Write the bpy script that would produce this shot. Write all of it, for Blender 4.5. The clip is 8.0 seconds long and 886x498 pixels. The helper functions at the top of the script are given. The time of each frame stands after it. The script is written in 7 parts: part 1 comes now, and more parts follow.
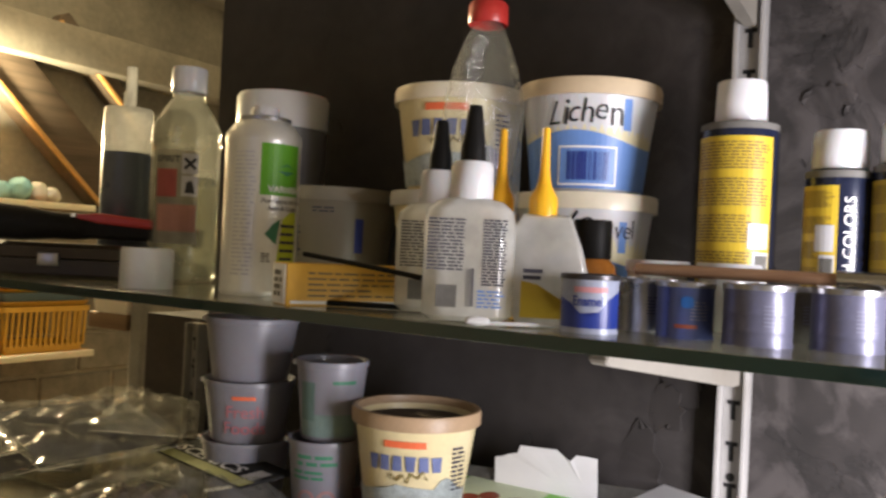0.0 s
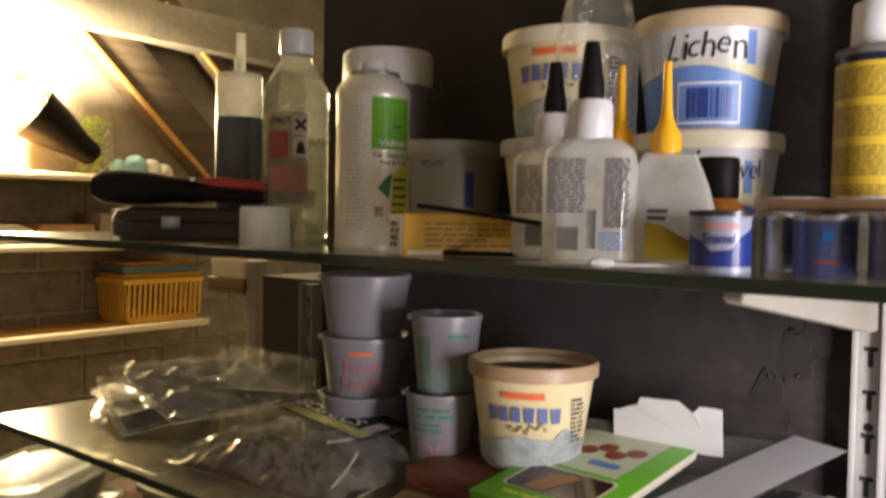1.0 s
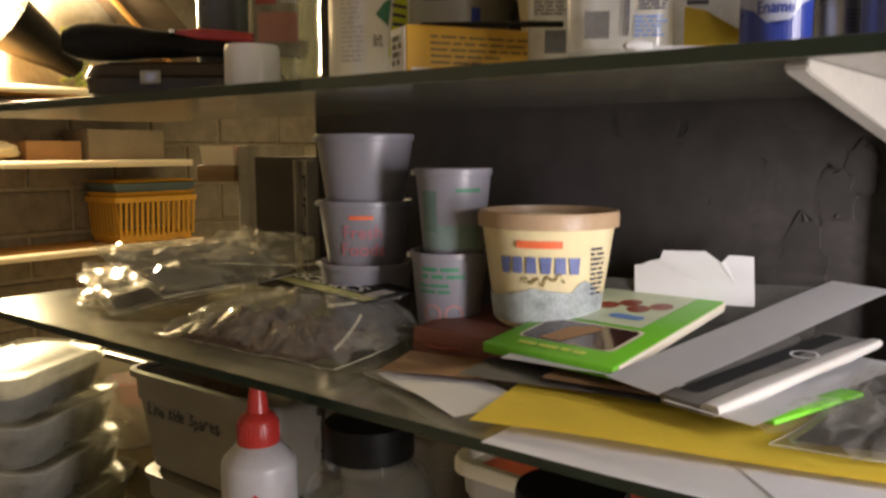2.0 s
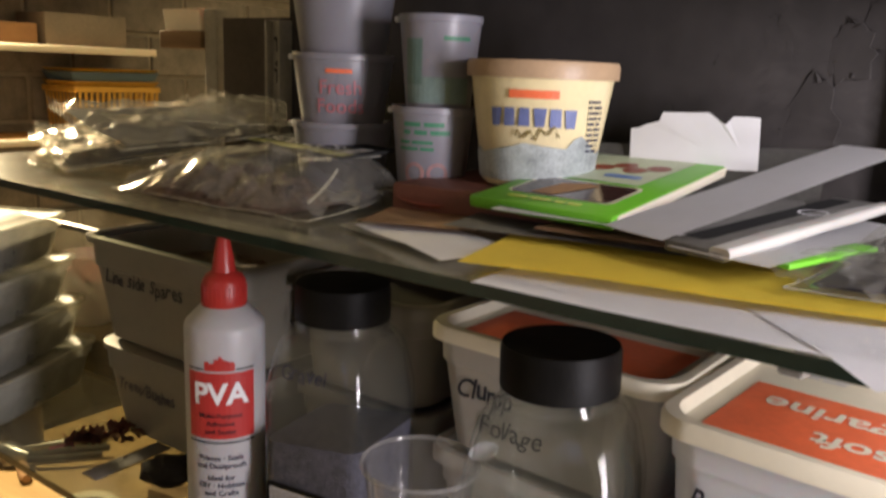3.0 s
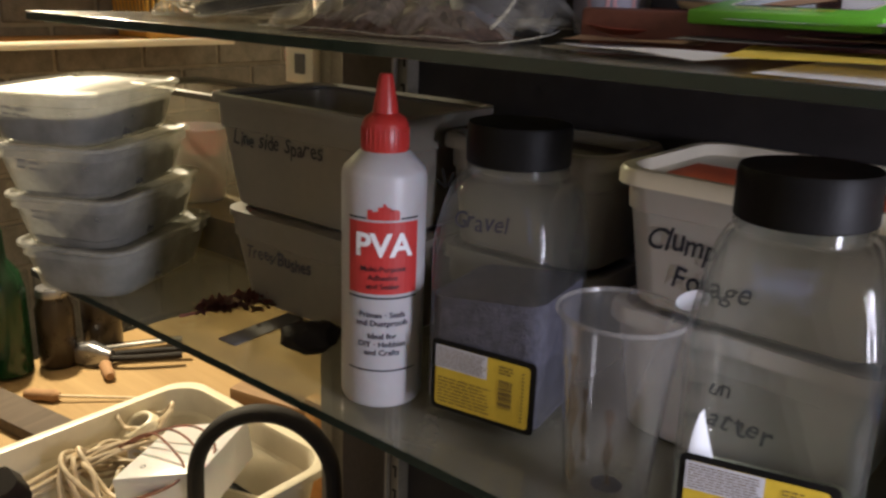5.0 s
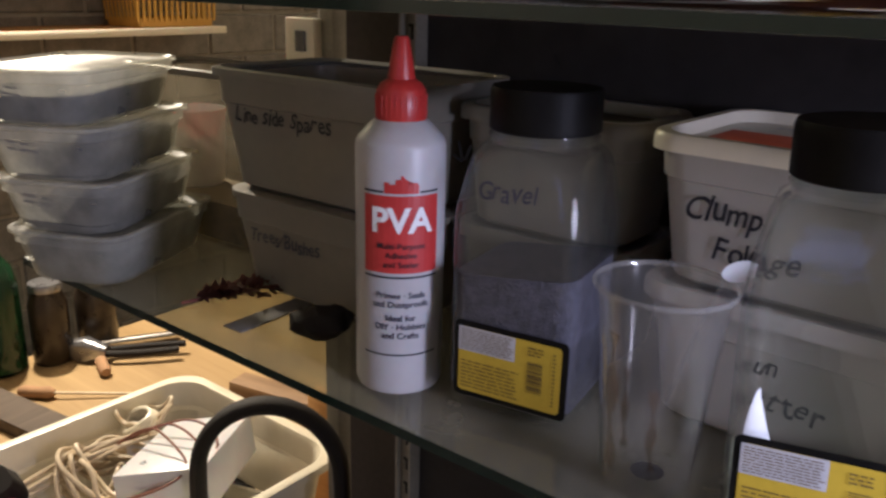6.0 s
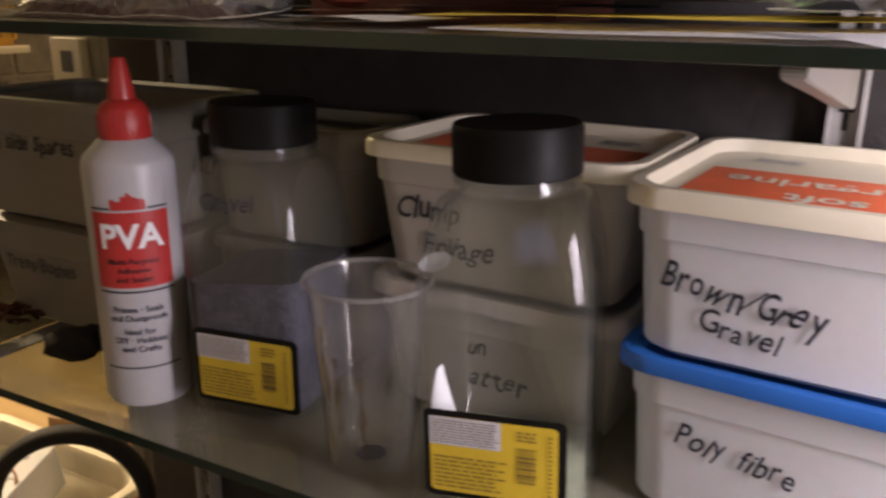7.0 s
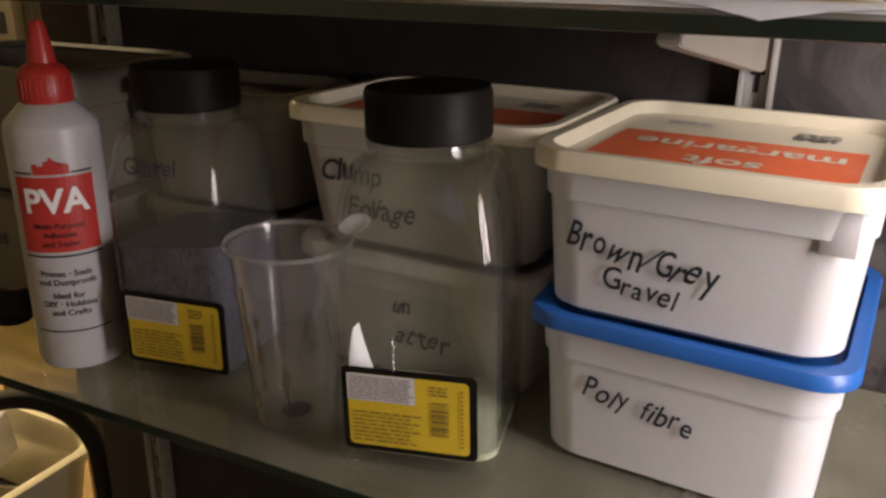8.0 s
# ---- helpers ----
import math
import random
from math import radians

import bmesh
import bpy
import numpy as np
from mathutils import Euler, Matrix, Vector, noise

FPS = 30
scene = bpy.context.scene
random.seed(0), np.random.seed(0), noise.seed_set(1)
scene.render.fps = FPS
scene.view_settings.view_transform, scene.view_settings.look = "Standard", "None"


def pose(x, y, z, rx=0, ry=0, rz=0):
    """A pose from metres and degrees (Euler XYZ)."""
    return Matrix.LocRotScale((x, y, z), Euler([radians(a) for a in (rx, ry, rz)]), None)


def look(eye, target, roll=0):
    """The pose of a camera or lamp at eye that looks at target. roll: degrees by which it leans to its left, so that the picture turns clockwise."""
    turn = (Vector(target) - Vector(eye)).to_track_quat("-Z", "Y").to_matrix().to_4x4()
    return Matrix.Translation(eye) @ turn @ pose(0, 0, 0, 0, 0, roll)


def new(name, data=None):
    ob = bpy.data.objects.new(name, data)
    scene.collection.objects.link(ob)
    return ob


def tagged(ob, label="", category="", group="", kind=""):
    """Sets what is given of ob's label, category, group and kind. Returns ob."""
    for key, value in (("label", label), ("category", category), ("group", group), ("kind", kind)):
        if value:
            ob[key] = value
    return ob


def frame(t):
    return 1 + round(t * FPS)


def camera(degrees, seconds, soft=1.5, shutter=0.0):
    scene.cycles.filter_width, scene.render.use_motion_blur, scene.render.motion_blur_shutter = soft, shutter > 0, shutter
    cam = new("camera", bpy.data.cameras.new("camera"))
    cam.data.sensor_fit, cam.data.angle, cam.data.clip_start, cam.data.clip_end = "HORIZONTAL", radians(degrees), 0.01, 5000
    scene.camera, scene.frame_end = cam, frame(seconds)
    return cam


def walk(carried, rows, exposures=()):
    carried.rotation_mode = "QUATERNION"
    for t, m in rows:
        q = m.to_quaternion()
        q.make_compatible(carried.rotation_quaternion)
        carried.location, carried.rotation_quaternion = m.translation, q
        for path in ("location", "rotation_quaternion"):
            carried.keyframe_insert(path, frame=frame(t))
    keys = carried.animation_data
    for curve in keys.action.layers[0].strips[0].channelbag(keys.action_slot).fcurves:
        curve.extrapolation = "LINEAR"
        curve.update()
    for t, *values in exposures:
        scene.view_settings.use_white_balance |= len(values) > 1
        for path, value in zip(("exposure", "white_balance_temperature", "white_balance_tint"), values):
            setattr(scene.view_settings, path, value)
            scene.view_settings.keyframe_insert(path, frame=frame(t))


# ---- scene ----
cam = camera(56.7, 8.0, soft=2.6, shutter=0.4)
PATH = [
    (0, (0.148, -0.666, 1.415), (-0.916, 1.028, 1.425), 2.8),
    (0.5, (0.144, -0.672, 1.414), (-1.036, 0.942, 1.431), 2.3),
    (1, (0.134, -0.668, 1.401), (-1.118, 0.89, 1.325), 1.0),
    (1.2, (0.127, -0.661, 1.388), (-1.128, 0.891, 1.256), 0.6),
    (2.5, (0.079, -0.621, 1.298), (-1.116, 0.954, 0.997), 0.6),
    (3, (0.066, -0.613, 1.274), (-1.084, 0.967, 0.848), 2.3),
    (3.5, (0.056, -0.619, 1.247), (-1.091, 0.927, 0.704), 2.8),
    (4, (0.041, -0.635, 1.23), (-1.154, 0.831, 0.58), 3.5),
    (4.5, (0.009, -0.642, 1.217), (-1.191, 0.842, 0.618), 2.3),
    (5.8, (-0.072, -0.634, 1.177), (-1.258, 0.858, 0.571), 2.0),
    (6, (-0.067, -0.629, 1.176), (-1.245, 0.866, 0.563), 1.5),
    (6.5, (-0.026, -0.613, 1.174), (-1.096, 0.96, 0.558), 0.2),
    (7, (0.027, -0.607, 1.184), (-0.877, 1.078, 0.596), 0.5),
    (7.2, (0.039, -0.601, 1.184), (-0.822, 1.099, 0.578), 0.9),
    (7.5, (0.047, -0.602, 1.179), (-0.785, 1.083, 0.495), 0.7),
    (8, (0.06, -0.603, 1.188), (-0.763, 1.089, 0.512), 0.7),
]
walk(cam, [(t, look(eye, target, roll)) for t, eye, target, roll in PATH],
     [(0, 0.06, 6200, 7), (0.5, -0.08, 6300, 7), (1.0, -0.10, 6500, 9), (2.5, 0.10, 6450, 9), (3.0, 0.06, 6250, 11), (3.5, 0.04, 6200, 12), (4.0, -0.08, 6150, 12), (4.5, 0.0, 5900, 12),
      (6.0, 0.0, 5100, 20), (6.5, 0.0, 5300, 25), (7.0, -0.14, 6250, 20), (7.5, -0.44, 6700, 15), (8.0, -0.60, 6800, 11)])

# ---- light ----
world = bpy.data.worlds.new("room_dark")
scene.world = world
world.use_nodes = True
world.node_tree.nodes["Background"].inputs[0].default_value = (0.60, 0.62, 0.75, 1)
world.node_tree.nodes["Background"].inputs[1].default_value = 0.035


def area_lamp(name, m, sx, sy, power, colour):
    d = bpy.data.lights.new(name, "AREA")
    d.shape, d.size, d.size_y, d.energy, d.color = "RECTANGLE", sx, sy, power, colour
    o = new(name, d)
    o.matrix_world = m
    return o


# unseen source on the right, taken for a window; added front fill; desk lamp bulb
area_lamp("window_light", look((0.44, -0.32, 1.22), (0.02, 0.02, 1.05)), 0.12, 0.56, 10.0, (1.0, 0.91, 0.93))
area_lamp("front_fill_light", look((0.15, -2.27, 1.65), (-0.2, 0.0, 1.2)), 0.40, 0.95, 1.1, (0.66, 0.66, 1.0))
bulb_light = bpy.data.lights.new("desk_lamp_light", "POINT")
bulb_light.energy, bulb_light.color, bulb_light.shadow_soft_size = 235.0, (1.0, 0.78, 0.44), 0.04
bulb_ob = new("desk_lamp_light", bulb_light)
bulb_ob.location = (-2.330, 0.390, 1.735)


# ---- materials ----
def nodes_of(name):
    m = bpy.data.materials.new(name)
    m.use_nodes = True
    m.node_tree.nodes.clear()
    return m, m.node_tree.nodes, m.node_tree.links


def mat(name, col, rough=0.5, metal=0.0, var=0.12, scale=30.0, bump=0.08, bscale=400.0, sss=0.0, dirt=None, dirt_amount=0.3, coat=0.0, spec=0.5):
    """Principled paint, plastic, paper or metal with blotches at two scales and a fine relief."""
    m, n, l = nodes_of(name)
    out, b = n.new("ShaderNodeOutputMaterial"), n.new("ShaderNodeBsdfPrincipled")
    l.new(b.outputs[0], out.inputs[0])
    tc = n.new("ShaderNodeTexCoord")
    big, small = n.new("ShaderNodeTexNoise"), n.new("ShaderNodeTexNoise")
    big.inputs["Scale"].default_value, small.inputs["Scale"].default_value = scale, scale * 9
    big.inputs["Detail"].default_value, small.inputs["Detail"].default_value = 5, 3
    l.new(tc.outputs["Object"], big.inputs[0]), l.new(tc.outputs["Object"], small.inputs[0])
    add = n.new("ShaderNodeMath")
    add.operation = "MULTIPLY_ADD"
    l.new(small.outputs[0], add.inputs[0])
    add.inputs[1].default_value = 0.5
    l.new(big.outputs[0], add.inputs[2])
    ramp = n.new("ShaderNodeMapRange")
    ramp.inputs[1].default_value, ramp.inputs[2].default_value = 0.45, 1.05
    l.new(add.outputs[0], ramp.inputs[0])
    mix = n.new("ShaderNodeMix")
    mix.data_type = "RGBA"
    mix.inputs[6].default_value = (*[max(0, c * (1 - var)) for c in col], 1)
    mix.inputs[7].default_value = (*[min(1, c * (1 + var)) for c in col], 1)
    l.new(ramp.outputs[0], mix.inputs[0])
    top = mix.outputs[2]
    if dirt:
        spot = n.new("ShaderNodeTexNoise")
        spot.inputs["Scale"].default_value, spot.inputs["Detail"].default_value = scale * 0.45, 8
        l.new(tc.outputs["Object"], spot.inputs[0])
        r2 = n.new("ShaderNodeMapRange")
        r2.inputs[1].default_value, r2.inputs[2].default_value, r2.inputs[4].default_value = 0.5, 0.75, dirt_amount
        l.new(spot.outputs[0], r2.inputs[0])
        m2 = n.new("ShaderNodeMix")
        m2.data_type = "RGBA"
        l.new(r2.outputs[0], m2.inputs[0]), l.new(top, m2.inputs[6])
        m2.inputs[7].default_value = (*dirt, 1)
        top = m2.outputs[2]
    l.new(top, b.inputs["Base Color"])
    rr = n.new("ShaderNodeMapRange")
    rr.inputs[3].default_value, rr.inputs[4].default_value = max(0.02, rough - 0.1), min(1, rough + 0.1)
    l.new(big.outputs[0], rr.inputs[0]), l.new(rr.outputs[0], b.inputs["Roughness"])
    b.inputs["Metallic"].default_value = metal
    b.inputs["Coat Weight"].default_value = coat
    b.inputs["Specular IOR Level"].default_value = spec
    if sss:
        b.inputs["Subsurface Weight"].default_value, b.inputs["Subsurface Scale"].default_value = sss, 0.004
    if bump:
        fine, bp = n.new("ShaderNodeTexNoise"), n.new("ShaderNodeBump")
        fine.inputs["Scale"].default_value, fine.inputs["Detail"].default_value = bscale, 4
        l.new(tc.outputs["Object"], fine.inputs[0])
        bp.inputs["Strength"].default_value, bp.inputs["Distance"].default_value = bump, 0.0015
        l.new(fine.outputs[0], bp.inputs["Height"]), l.new(bp.outputs[0], b.inputs["Normal"])
    return m


def clear(name, tint=(0.95, 0.96, 0.95), haze=0.1, haze_col=(0.75, 0.76, 0.74), rough=0.06, ior=1.45, scale=25.0, bump=0.0, bscale=60.0, gloss=1.0):
    """Clear plastic or glass: see-through, with a reflecting skin and a little dust or clouding."""
    m, n, l = nodes_of(name)
    out = n.new("ShaderNodeOutputMaterial")
    tr, df, tl, gl = (n.new("ShaderNodeBsdf" + k) for k in ("Transparent", "Diffuse", "Translucent", "Glossy"))
    tr.inputs[0].default_value, df.inputs[0].default_value, tl.inputs[0].default_value = (*tint, 1), (*haze_col, 1), (*haze_col, 1)
    gl.inputs["Roughness"].default_value = rough
    tc, no = n.new("ShaderNodeTexCoord"), n.new("ShaderNodeTexNoise")
    no.inputs["Scale"].default_value, no.inputs["Detail"].default_value = scale, 6
    l.new(tc.outputs["Object"], no.inputs[0])
    mr = n.new("ShaderNodeMapRange")
    mr.inputs[1].default_value, mr.inputs[2].default_value = 0.3, 0.7
    mr.inputs[3].default_value, mr.inputs[4].default_value = haze * 0.6, haze * 1.4
    l.new(no.outputs[0], mr.inputs[0])
    two, body, skin = (n.new("ShaderNodeMixShader") for _ in range(3))
    two.inputs[0].default_value = 0.4
    l.new(df.outputs[0], two.inputs[1]), l.new(tl.outputs[0], two.inputs[2])
    l.new(mr.outputs[0], body.inputs[0]), l.new(tr.outputs[0], body.inputs[1]), l.new(two.outputs[0], body.inputs[2])
    fr, pw, ma = n.new("ShaderNodeLayerWeight"), n.new("ShaderNodeMath"), n.new("ShaderNodeMath")
    f0 = ((ior - 1) / (ior + 1)) ** 2
    pw.operation, pw.inputs[1].default_value = "POWER", 5.0
    ma.operation, ma.inputs[1].default_value, ma.inputs[2].default_value = "MULTIPLY_ADD", (1 - f0) * gloss, f0
    l.new(fr.outputs["Facing"], pw.inputs[0]), l.new(pw.outputs[0], ma.inputs[0])
    l.new(ma.outputs[0], skin.inputs[0]), l.new(body.outputs[0], skin.inputs[1]), l.new(gl.outputs[0], skin.inputs[2])
    if bump:
        fine, bp = n.new("ShaderNodeTexNoise"), n.new("ShaderNodeBump")
        fine.inputs["Scale"].default_value, fine.inputs["Detail"].default_value = bscale, 3
        l.new(tc.outputs["Object"], fine.inputs[0])
        bp.inputs["Strength"].default_value, bp.inputs["Distance"].default_value = bump, 0.006
        l.new(fine.outputs[0], bp.inputs["Height"])
        l.new(bp.outputs[0], gl.inputs["Normal"]), l.new(bp.outputs[0], fr.inputs["Normal"])
    l.new(skin.outputs[0], out.inputs[0])
    return m


def glow(name, col, strength):
    m, n, l = nodes_of(name)
    out, e = n.new("ShaderNodeOutputMaterial"), n.new("ShaderNodeEmission")
    e.inputs[0].default_value, e.inputs[1].default_value = (*col, 1), strength
    l.new(e.outputs[0], out.inputs[0])
    return m


def wood(name, a, b, rough=0.55, scale=14.0, axis=0):
    m, n, l = nodes_of(name)
    out, p = n.new("ShaderNodeOutputMaterial"), n.new("ShaderNodeBsdfPrincipled")
    l.new(p.outputs[0], out.inputs[0])
    tc, mp, no, fine = n.new("ShaderNodeTexCoord"), n.new("ShaderNodeMapping"), n.new("ShaderNodeTexNoise"), n.new("ShaderNodeTexNoise")
    sc = [scale * 4] * 3
    sc[axis] = scale * 0.25
    mp.inputs["Scale"].default_value = sc
    l.new(tc.outputs["Object"], mp.inputs[0]), l.new(mp.outputs[0], no.inputs[0]), l.new(mp.outputs[0], fine.inputs[0])
    no.inputs["Scale"].default_value, no.inputs["Detail"].default_value, no.inputs["Distortion"].default_value = 1.0, 6, 0.6
    fine.inputs["Scale"].default_value, fine.inputs["Detail"].default_value = 7.0, 4
    av = n.new("ShaderNodeMath")
    av.operation = "MULTIPLY_ADD"
    av.inputs[1].default_value = 0.4
    l.new(fine.outputs[0], av.inputs[0]), l.new(no.outputs[0], av.inputs[2])
    mr, mx = n.new("ShaderNodeMapRange"), n.new("ShaderNodeMix")
    mr.inputs[1].default_value, mr.inputs[2].default_value = 0.45, 0.95
    mx.data_type = "RGBA"
    mx.inputs[6].default_value, mx.inputs[7].default_value = (*a, 1), (*b, 1)
    l.new(av.outputs[0], mr.inputs[0]), l.new(mr.outputs[0], mx.inputs[0]), l.new(mx.outputs[2], p.inputs["Base Color"])
    p.inputs["Roughness"].default_value = rough
    bp = n.new("ShaderNodeBump")
    bp.inputs["Strength"].default_value, bp.inputs["Distance"].default_value = 0.25, 0.001
    l.new(av.outputs[0], bp.inputs["Height"]), l.new(bp.outputs[0], p.inputs["Normal"])
    return m


def plaster(name, a, b, crack, flake):
    """Old render on the wall: blotches, trowel marks, dark pits, and flaking paint, whose paleness towards the window
    end also stands for the light there.
    """
    m, n, l = nodes_of(name)
    out, p = n.new("ShaderNodeOutputMaterial"), n.new("ShaderNodeBsdfPrincipled")
    l.new(p.outputs[0], out.inputs[0])
    tc = n.new("ShaderNodeTexCoord")

    def cloud(scale, detail, distort=0.0, rough=0.5):
        t = n.new("ShaderNodeTexNoise")
        t.inputs["Scale"].default_value, t.inputs["Detail"].default_value = scale, detail
        t.inputs["Distortion"].default_value, t.inputs["Roughness"].default_value = distort, rough
        l.new(tc.outputs["Object"], t.inputs[0])
        return t.outputs[0]

    def ramp(src, lo, hi, top=1.0):
        r = n.new("ShaderNodeMapRange")
        r.inputs[1].default_value, r.inputs[2].default_value, r.inputs[4].default_value = lo, hi, top
        l.new(src, r.inputs[0])
        return r.outputs[0]

    def blend(fac, one, two):
        x = n.new("ShaderNodeMix")
        x.data_type = "RGBA"
        l.new(fac, x.inputs[0])
        for k, c in ((6, one), (7, two)):
            if isinstance(c, tuple):
                x.inputs[k].default_value = (*c, 1)
            else:
                l.new(c, x.inputs[k])
        return x.outputs[2]

    def calc(op, one, two, three=None):
        x = n.new("ShaderNodeMath")
        x.operation = op
        for k, v in enumerate((one, two, three)):
            if isinstance(v, float):
                x.inputs[k].default_value = v
            elif v is not None:
                l.new(v, x.inputs[k])
        return x.outputs[0]

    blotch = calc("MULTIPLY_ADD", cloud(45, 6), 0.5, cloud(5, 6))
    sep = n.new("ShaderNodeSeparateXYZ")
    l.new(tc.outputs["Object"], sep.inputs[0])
    # flaking grows to the right; its pale colour also carries the window's light
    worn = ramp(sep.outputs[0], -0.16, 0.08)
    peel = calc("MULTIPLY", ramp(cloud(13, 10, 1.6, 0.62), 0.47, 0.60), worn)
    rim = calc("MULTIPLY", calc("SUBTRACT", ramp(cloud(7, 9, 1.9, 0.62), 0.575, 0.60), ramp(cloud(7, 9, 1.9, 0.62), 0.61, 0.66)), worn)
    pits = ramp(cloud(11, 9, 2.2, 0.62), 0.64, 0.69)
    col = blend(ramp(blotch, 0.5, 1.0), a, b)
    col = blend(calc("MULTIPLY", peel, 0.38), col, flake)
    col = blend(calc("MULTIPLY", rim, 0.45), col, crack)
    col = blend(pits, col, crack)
    l.new(col, p.inputs["Base Color"])
    p.inputs["Roughness"].default_value = 0.85
    height = calc("MULTIPLY_ADD", pits, -1.2, calc("MULTIPLY_ADD", rim, -0.4, blotch))
    bp = n.new("ShaderNodeBump")
    bp.inputs["Strength"].default_value, bp.inputs["Distance"].default_value = 0.5, 0.003
    l.new(height, bp.inputs["Height"]), l.new(bp.outputs[0], p.inputs["Normal"])
    return m


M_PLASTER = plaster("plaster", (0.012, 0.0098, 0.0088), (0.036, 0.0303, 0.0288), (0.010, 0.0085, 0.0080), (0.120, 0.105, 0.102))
M_BLOCK = mat("concrete_block", (0.22, 0.20, 0.17), 0.9, var=0.35, scale=20, bump=0.5, bscale=160)
M_MORTAR = mat("mortar", (0.36, 0.33, 0.27), 0.95, var=0.2, scale=30, bump=0.5, bscale=200)
M_BOARD = mat("grey_board", (0.22, 0.205, 0.175), 0.8, var=0.3, scale=6, bump=0.1)
M_BROWNBOARD = mat("dark_brown_board", (0.050, 0.038, 0.029), 0.75, var=0.35, scale=14, bump=0.1)
M_DARKBEAM = wood("dark_timber", (0.055, 0.040, 0.028), (0.115, 0.085, 0.060), 0.8, 8, 1)
M_DULLBOX = mat("tan_grey_card", (0.22, 0.19, 0.15), 0.9, var=0.2, scale=12)
M_CEIL = mat("ceiling_paint", (0.35, 0.33, 0.30), 0.9, var=0.1, scale=4)
M_FLOOR = mat("floor_concrete", (0.16, 0.15, 0.14), 0.9, var=0.3, scale=8, bump=0.3)
M_GLASS = clear("shelf_glass", (0.76, 0.78, 0.70), 0.29, (0.52, 0.49, 0.38), 0.14, 1.5, scale=14)
M_GEDGE = mat("glass_edge", (0.006, 0.020, 0.016), 0.12, var=0.3, scale=60, bump=0.0, coat=0.4)
M_STEEL = mat("white_steel", (0.36, 0.35, 0.34), 0.45, var=0.12, scale=20, dirt=(0.24, 0.21, 0.17), dirt_amount=0.6)
# bracket arms: the shade under the glass is in this darker cream
M_ARM = mat("shaded_cream_steel", (0.30, 0.28, 0.245), 0.5, var=0.12, scale=20, dirt=(0.18, 0.15, 0.11), dirt_amount=0.6)
M_SLOT = mat("slot_shade", (0.01, 0.01, 0.01), 0.9, bump=0)
M_BLACK = mat("black_plastic", (0.007, 0.0065, 0.006), 0.5, var=0.4, scale=40, spec=0.14)
M_RUBBER = mat("black_rubber", (0.014, 0.011, 0.009), 0.75, var=0.3, scale=60, bump=0.2, spec=0.3)
M_WHITE = mat("white_plastic", (0.61, 0.61, 0.635), 0.32, var=0.05, scale=14, sss=0.15, dirt=(0.5, 0.45, 0.36), dirt_amount=0.22)
M_GOLDTUB = mat("gold_tub_print", (0.76, 0.65, 0.38), 0.38, var=0.1, scale=20, dirt=(0.6, 0.55, 0.45), dirt_amount=0.4)
# greyer than white_plastic: the bottle's weaker light is put into the colour
M_PVA = mat("dimmed_glue_white", (0.445, 0.435, 0.45), 0.36, var=0.06, scale=14, sss=0.15, dirt=(0.4, 0.36, 0.28), dirt_amount=0.25)
# pots are white; the shade under the upper shelf is put into this grey
M_POTSHADE = mat("shaded_pot_white", (0.235, 0.23, 0.265), 0.36, var=0.06, scale=16, sss=0.1)
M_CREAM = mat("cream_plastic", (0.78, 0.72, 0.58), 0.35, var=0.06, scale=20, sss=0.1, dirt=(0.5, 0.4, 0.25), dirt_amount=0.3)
M_LIDTAN = mat("tan_lid", (0.62, 0.50, 0.34), 0.4, var=0.1, scale=20, dirt=(0.4, 0.28, 0.16), dirt_amount=0.35)
# back tubs' white made darker: the shade behind the jars is in the colour
M_WHITESHADE = mat("shaded_white_tub", (0.40, 0.375, 0.33), 0.4, var=0.07, scale=14, sss=0.12, dirt=(0.3, 0.25, 0.18), dirt_amount=0.3)
M_GREYW = mat("grey_white_plastic", (0.46, 0.45, 0.42), 0.35, var=0.06, scale=16, sss=0.1)
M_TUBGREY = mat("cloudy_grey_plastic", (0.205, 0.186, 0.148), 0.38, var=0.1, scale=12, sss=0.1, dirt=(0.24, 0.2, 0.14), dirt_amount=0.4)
# darker than the lit steel: the shade at the wall's end is in the colour
M_POSTPAINT = mat("shaded_off_white", (0.24, 0.22, 0.18), 0.6, var=0.25, scale=25)
M_LIDCREAM = mat("cream_lid", (0.80, 0.74, 0.58), 0.32, var=0.06, scale=16, dirt=(0.5, 0.42, 0.28), dirt_amount=0.35)
M_RED = mat("red_plastic", (0.42, 0.030, 0.024), 0.35, var=0.1, scale=30)
M_REDPRINT = mat("red_print", (0.44, 0.032, 0.028), 0.45, var=0.08, scale=30, bump=0)
M_ORANGEPRINT = mat("orange_print", (0.80, 0.16, 0.06), 0.5, var=0.15, scale=25, bump=0, dirt=(0.8, 0.5, 0.35), dirt_amount=0.35)
M_BLUE = mat("blue_plastic", (0.015, 0.10, 0.36), 0.35, var=0.08, scale=30)
M_BLUEPRINT = mat("blue_print", (0.14, 0.27, 0.62), 0.4, var=0.1, scale=20, bump=0)
M_DKBLUE = mat("dark_blue_print", (0.02, 0.04, 0.26), 0.3, var=0.1, scale=40, bump=0)
M_INK = mat("marker_ink", (0.012, 0.012, 0.018), 0.5, var=0.3, scale=80, bump=0)
M_PRINT = mat("grey_print", (0.045, 0.045, 0.07), 0.5, var=0.3, scale=80, bump=0)
M_TEXTW = mat("white_print", (0.80, 0.80, 0.82), 0.45, var=0.04, scale=30, bump=0)
M_SILVERL = mat("silver_label", (0.55, 0.55, 0.58), 0.35, var=0.1, scale=60, bump=0)
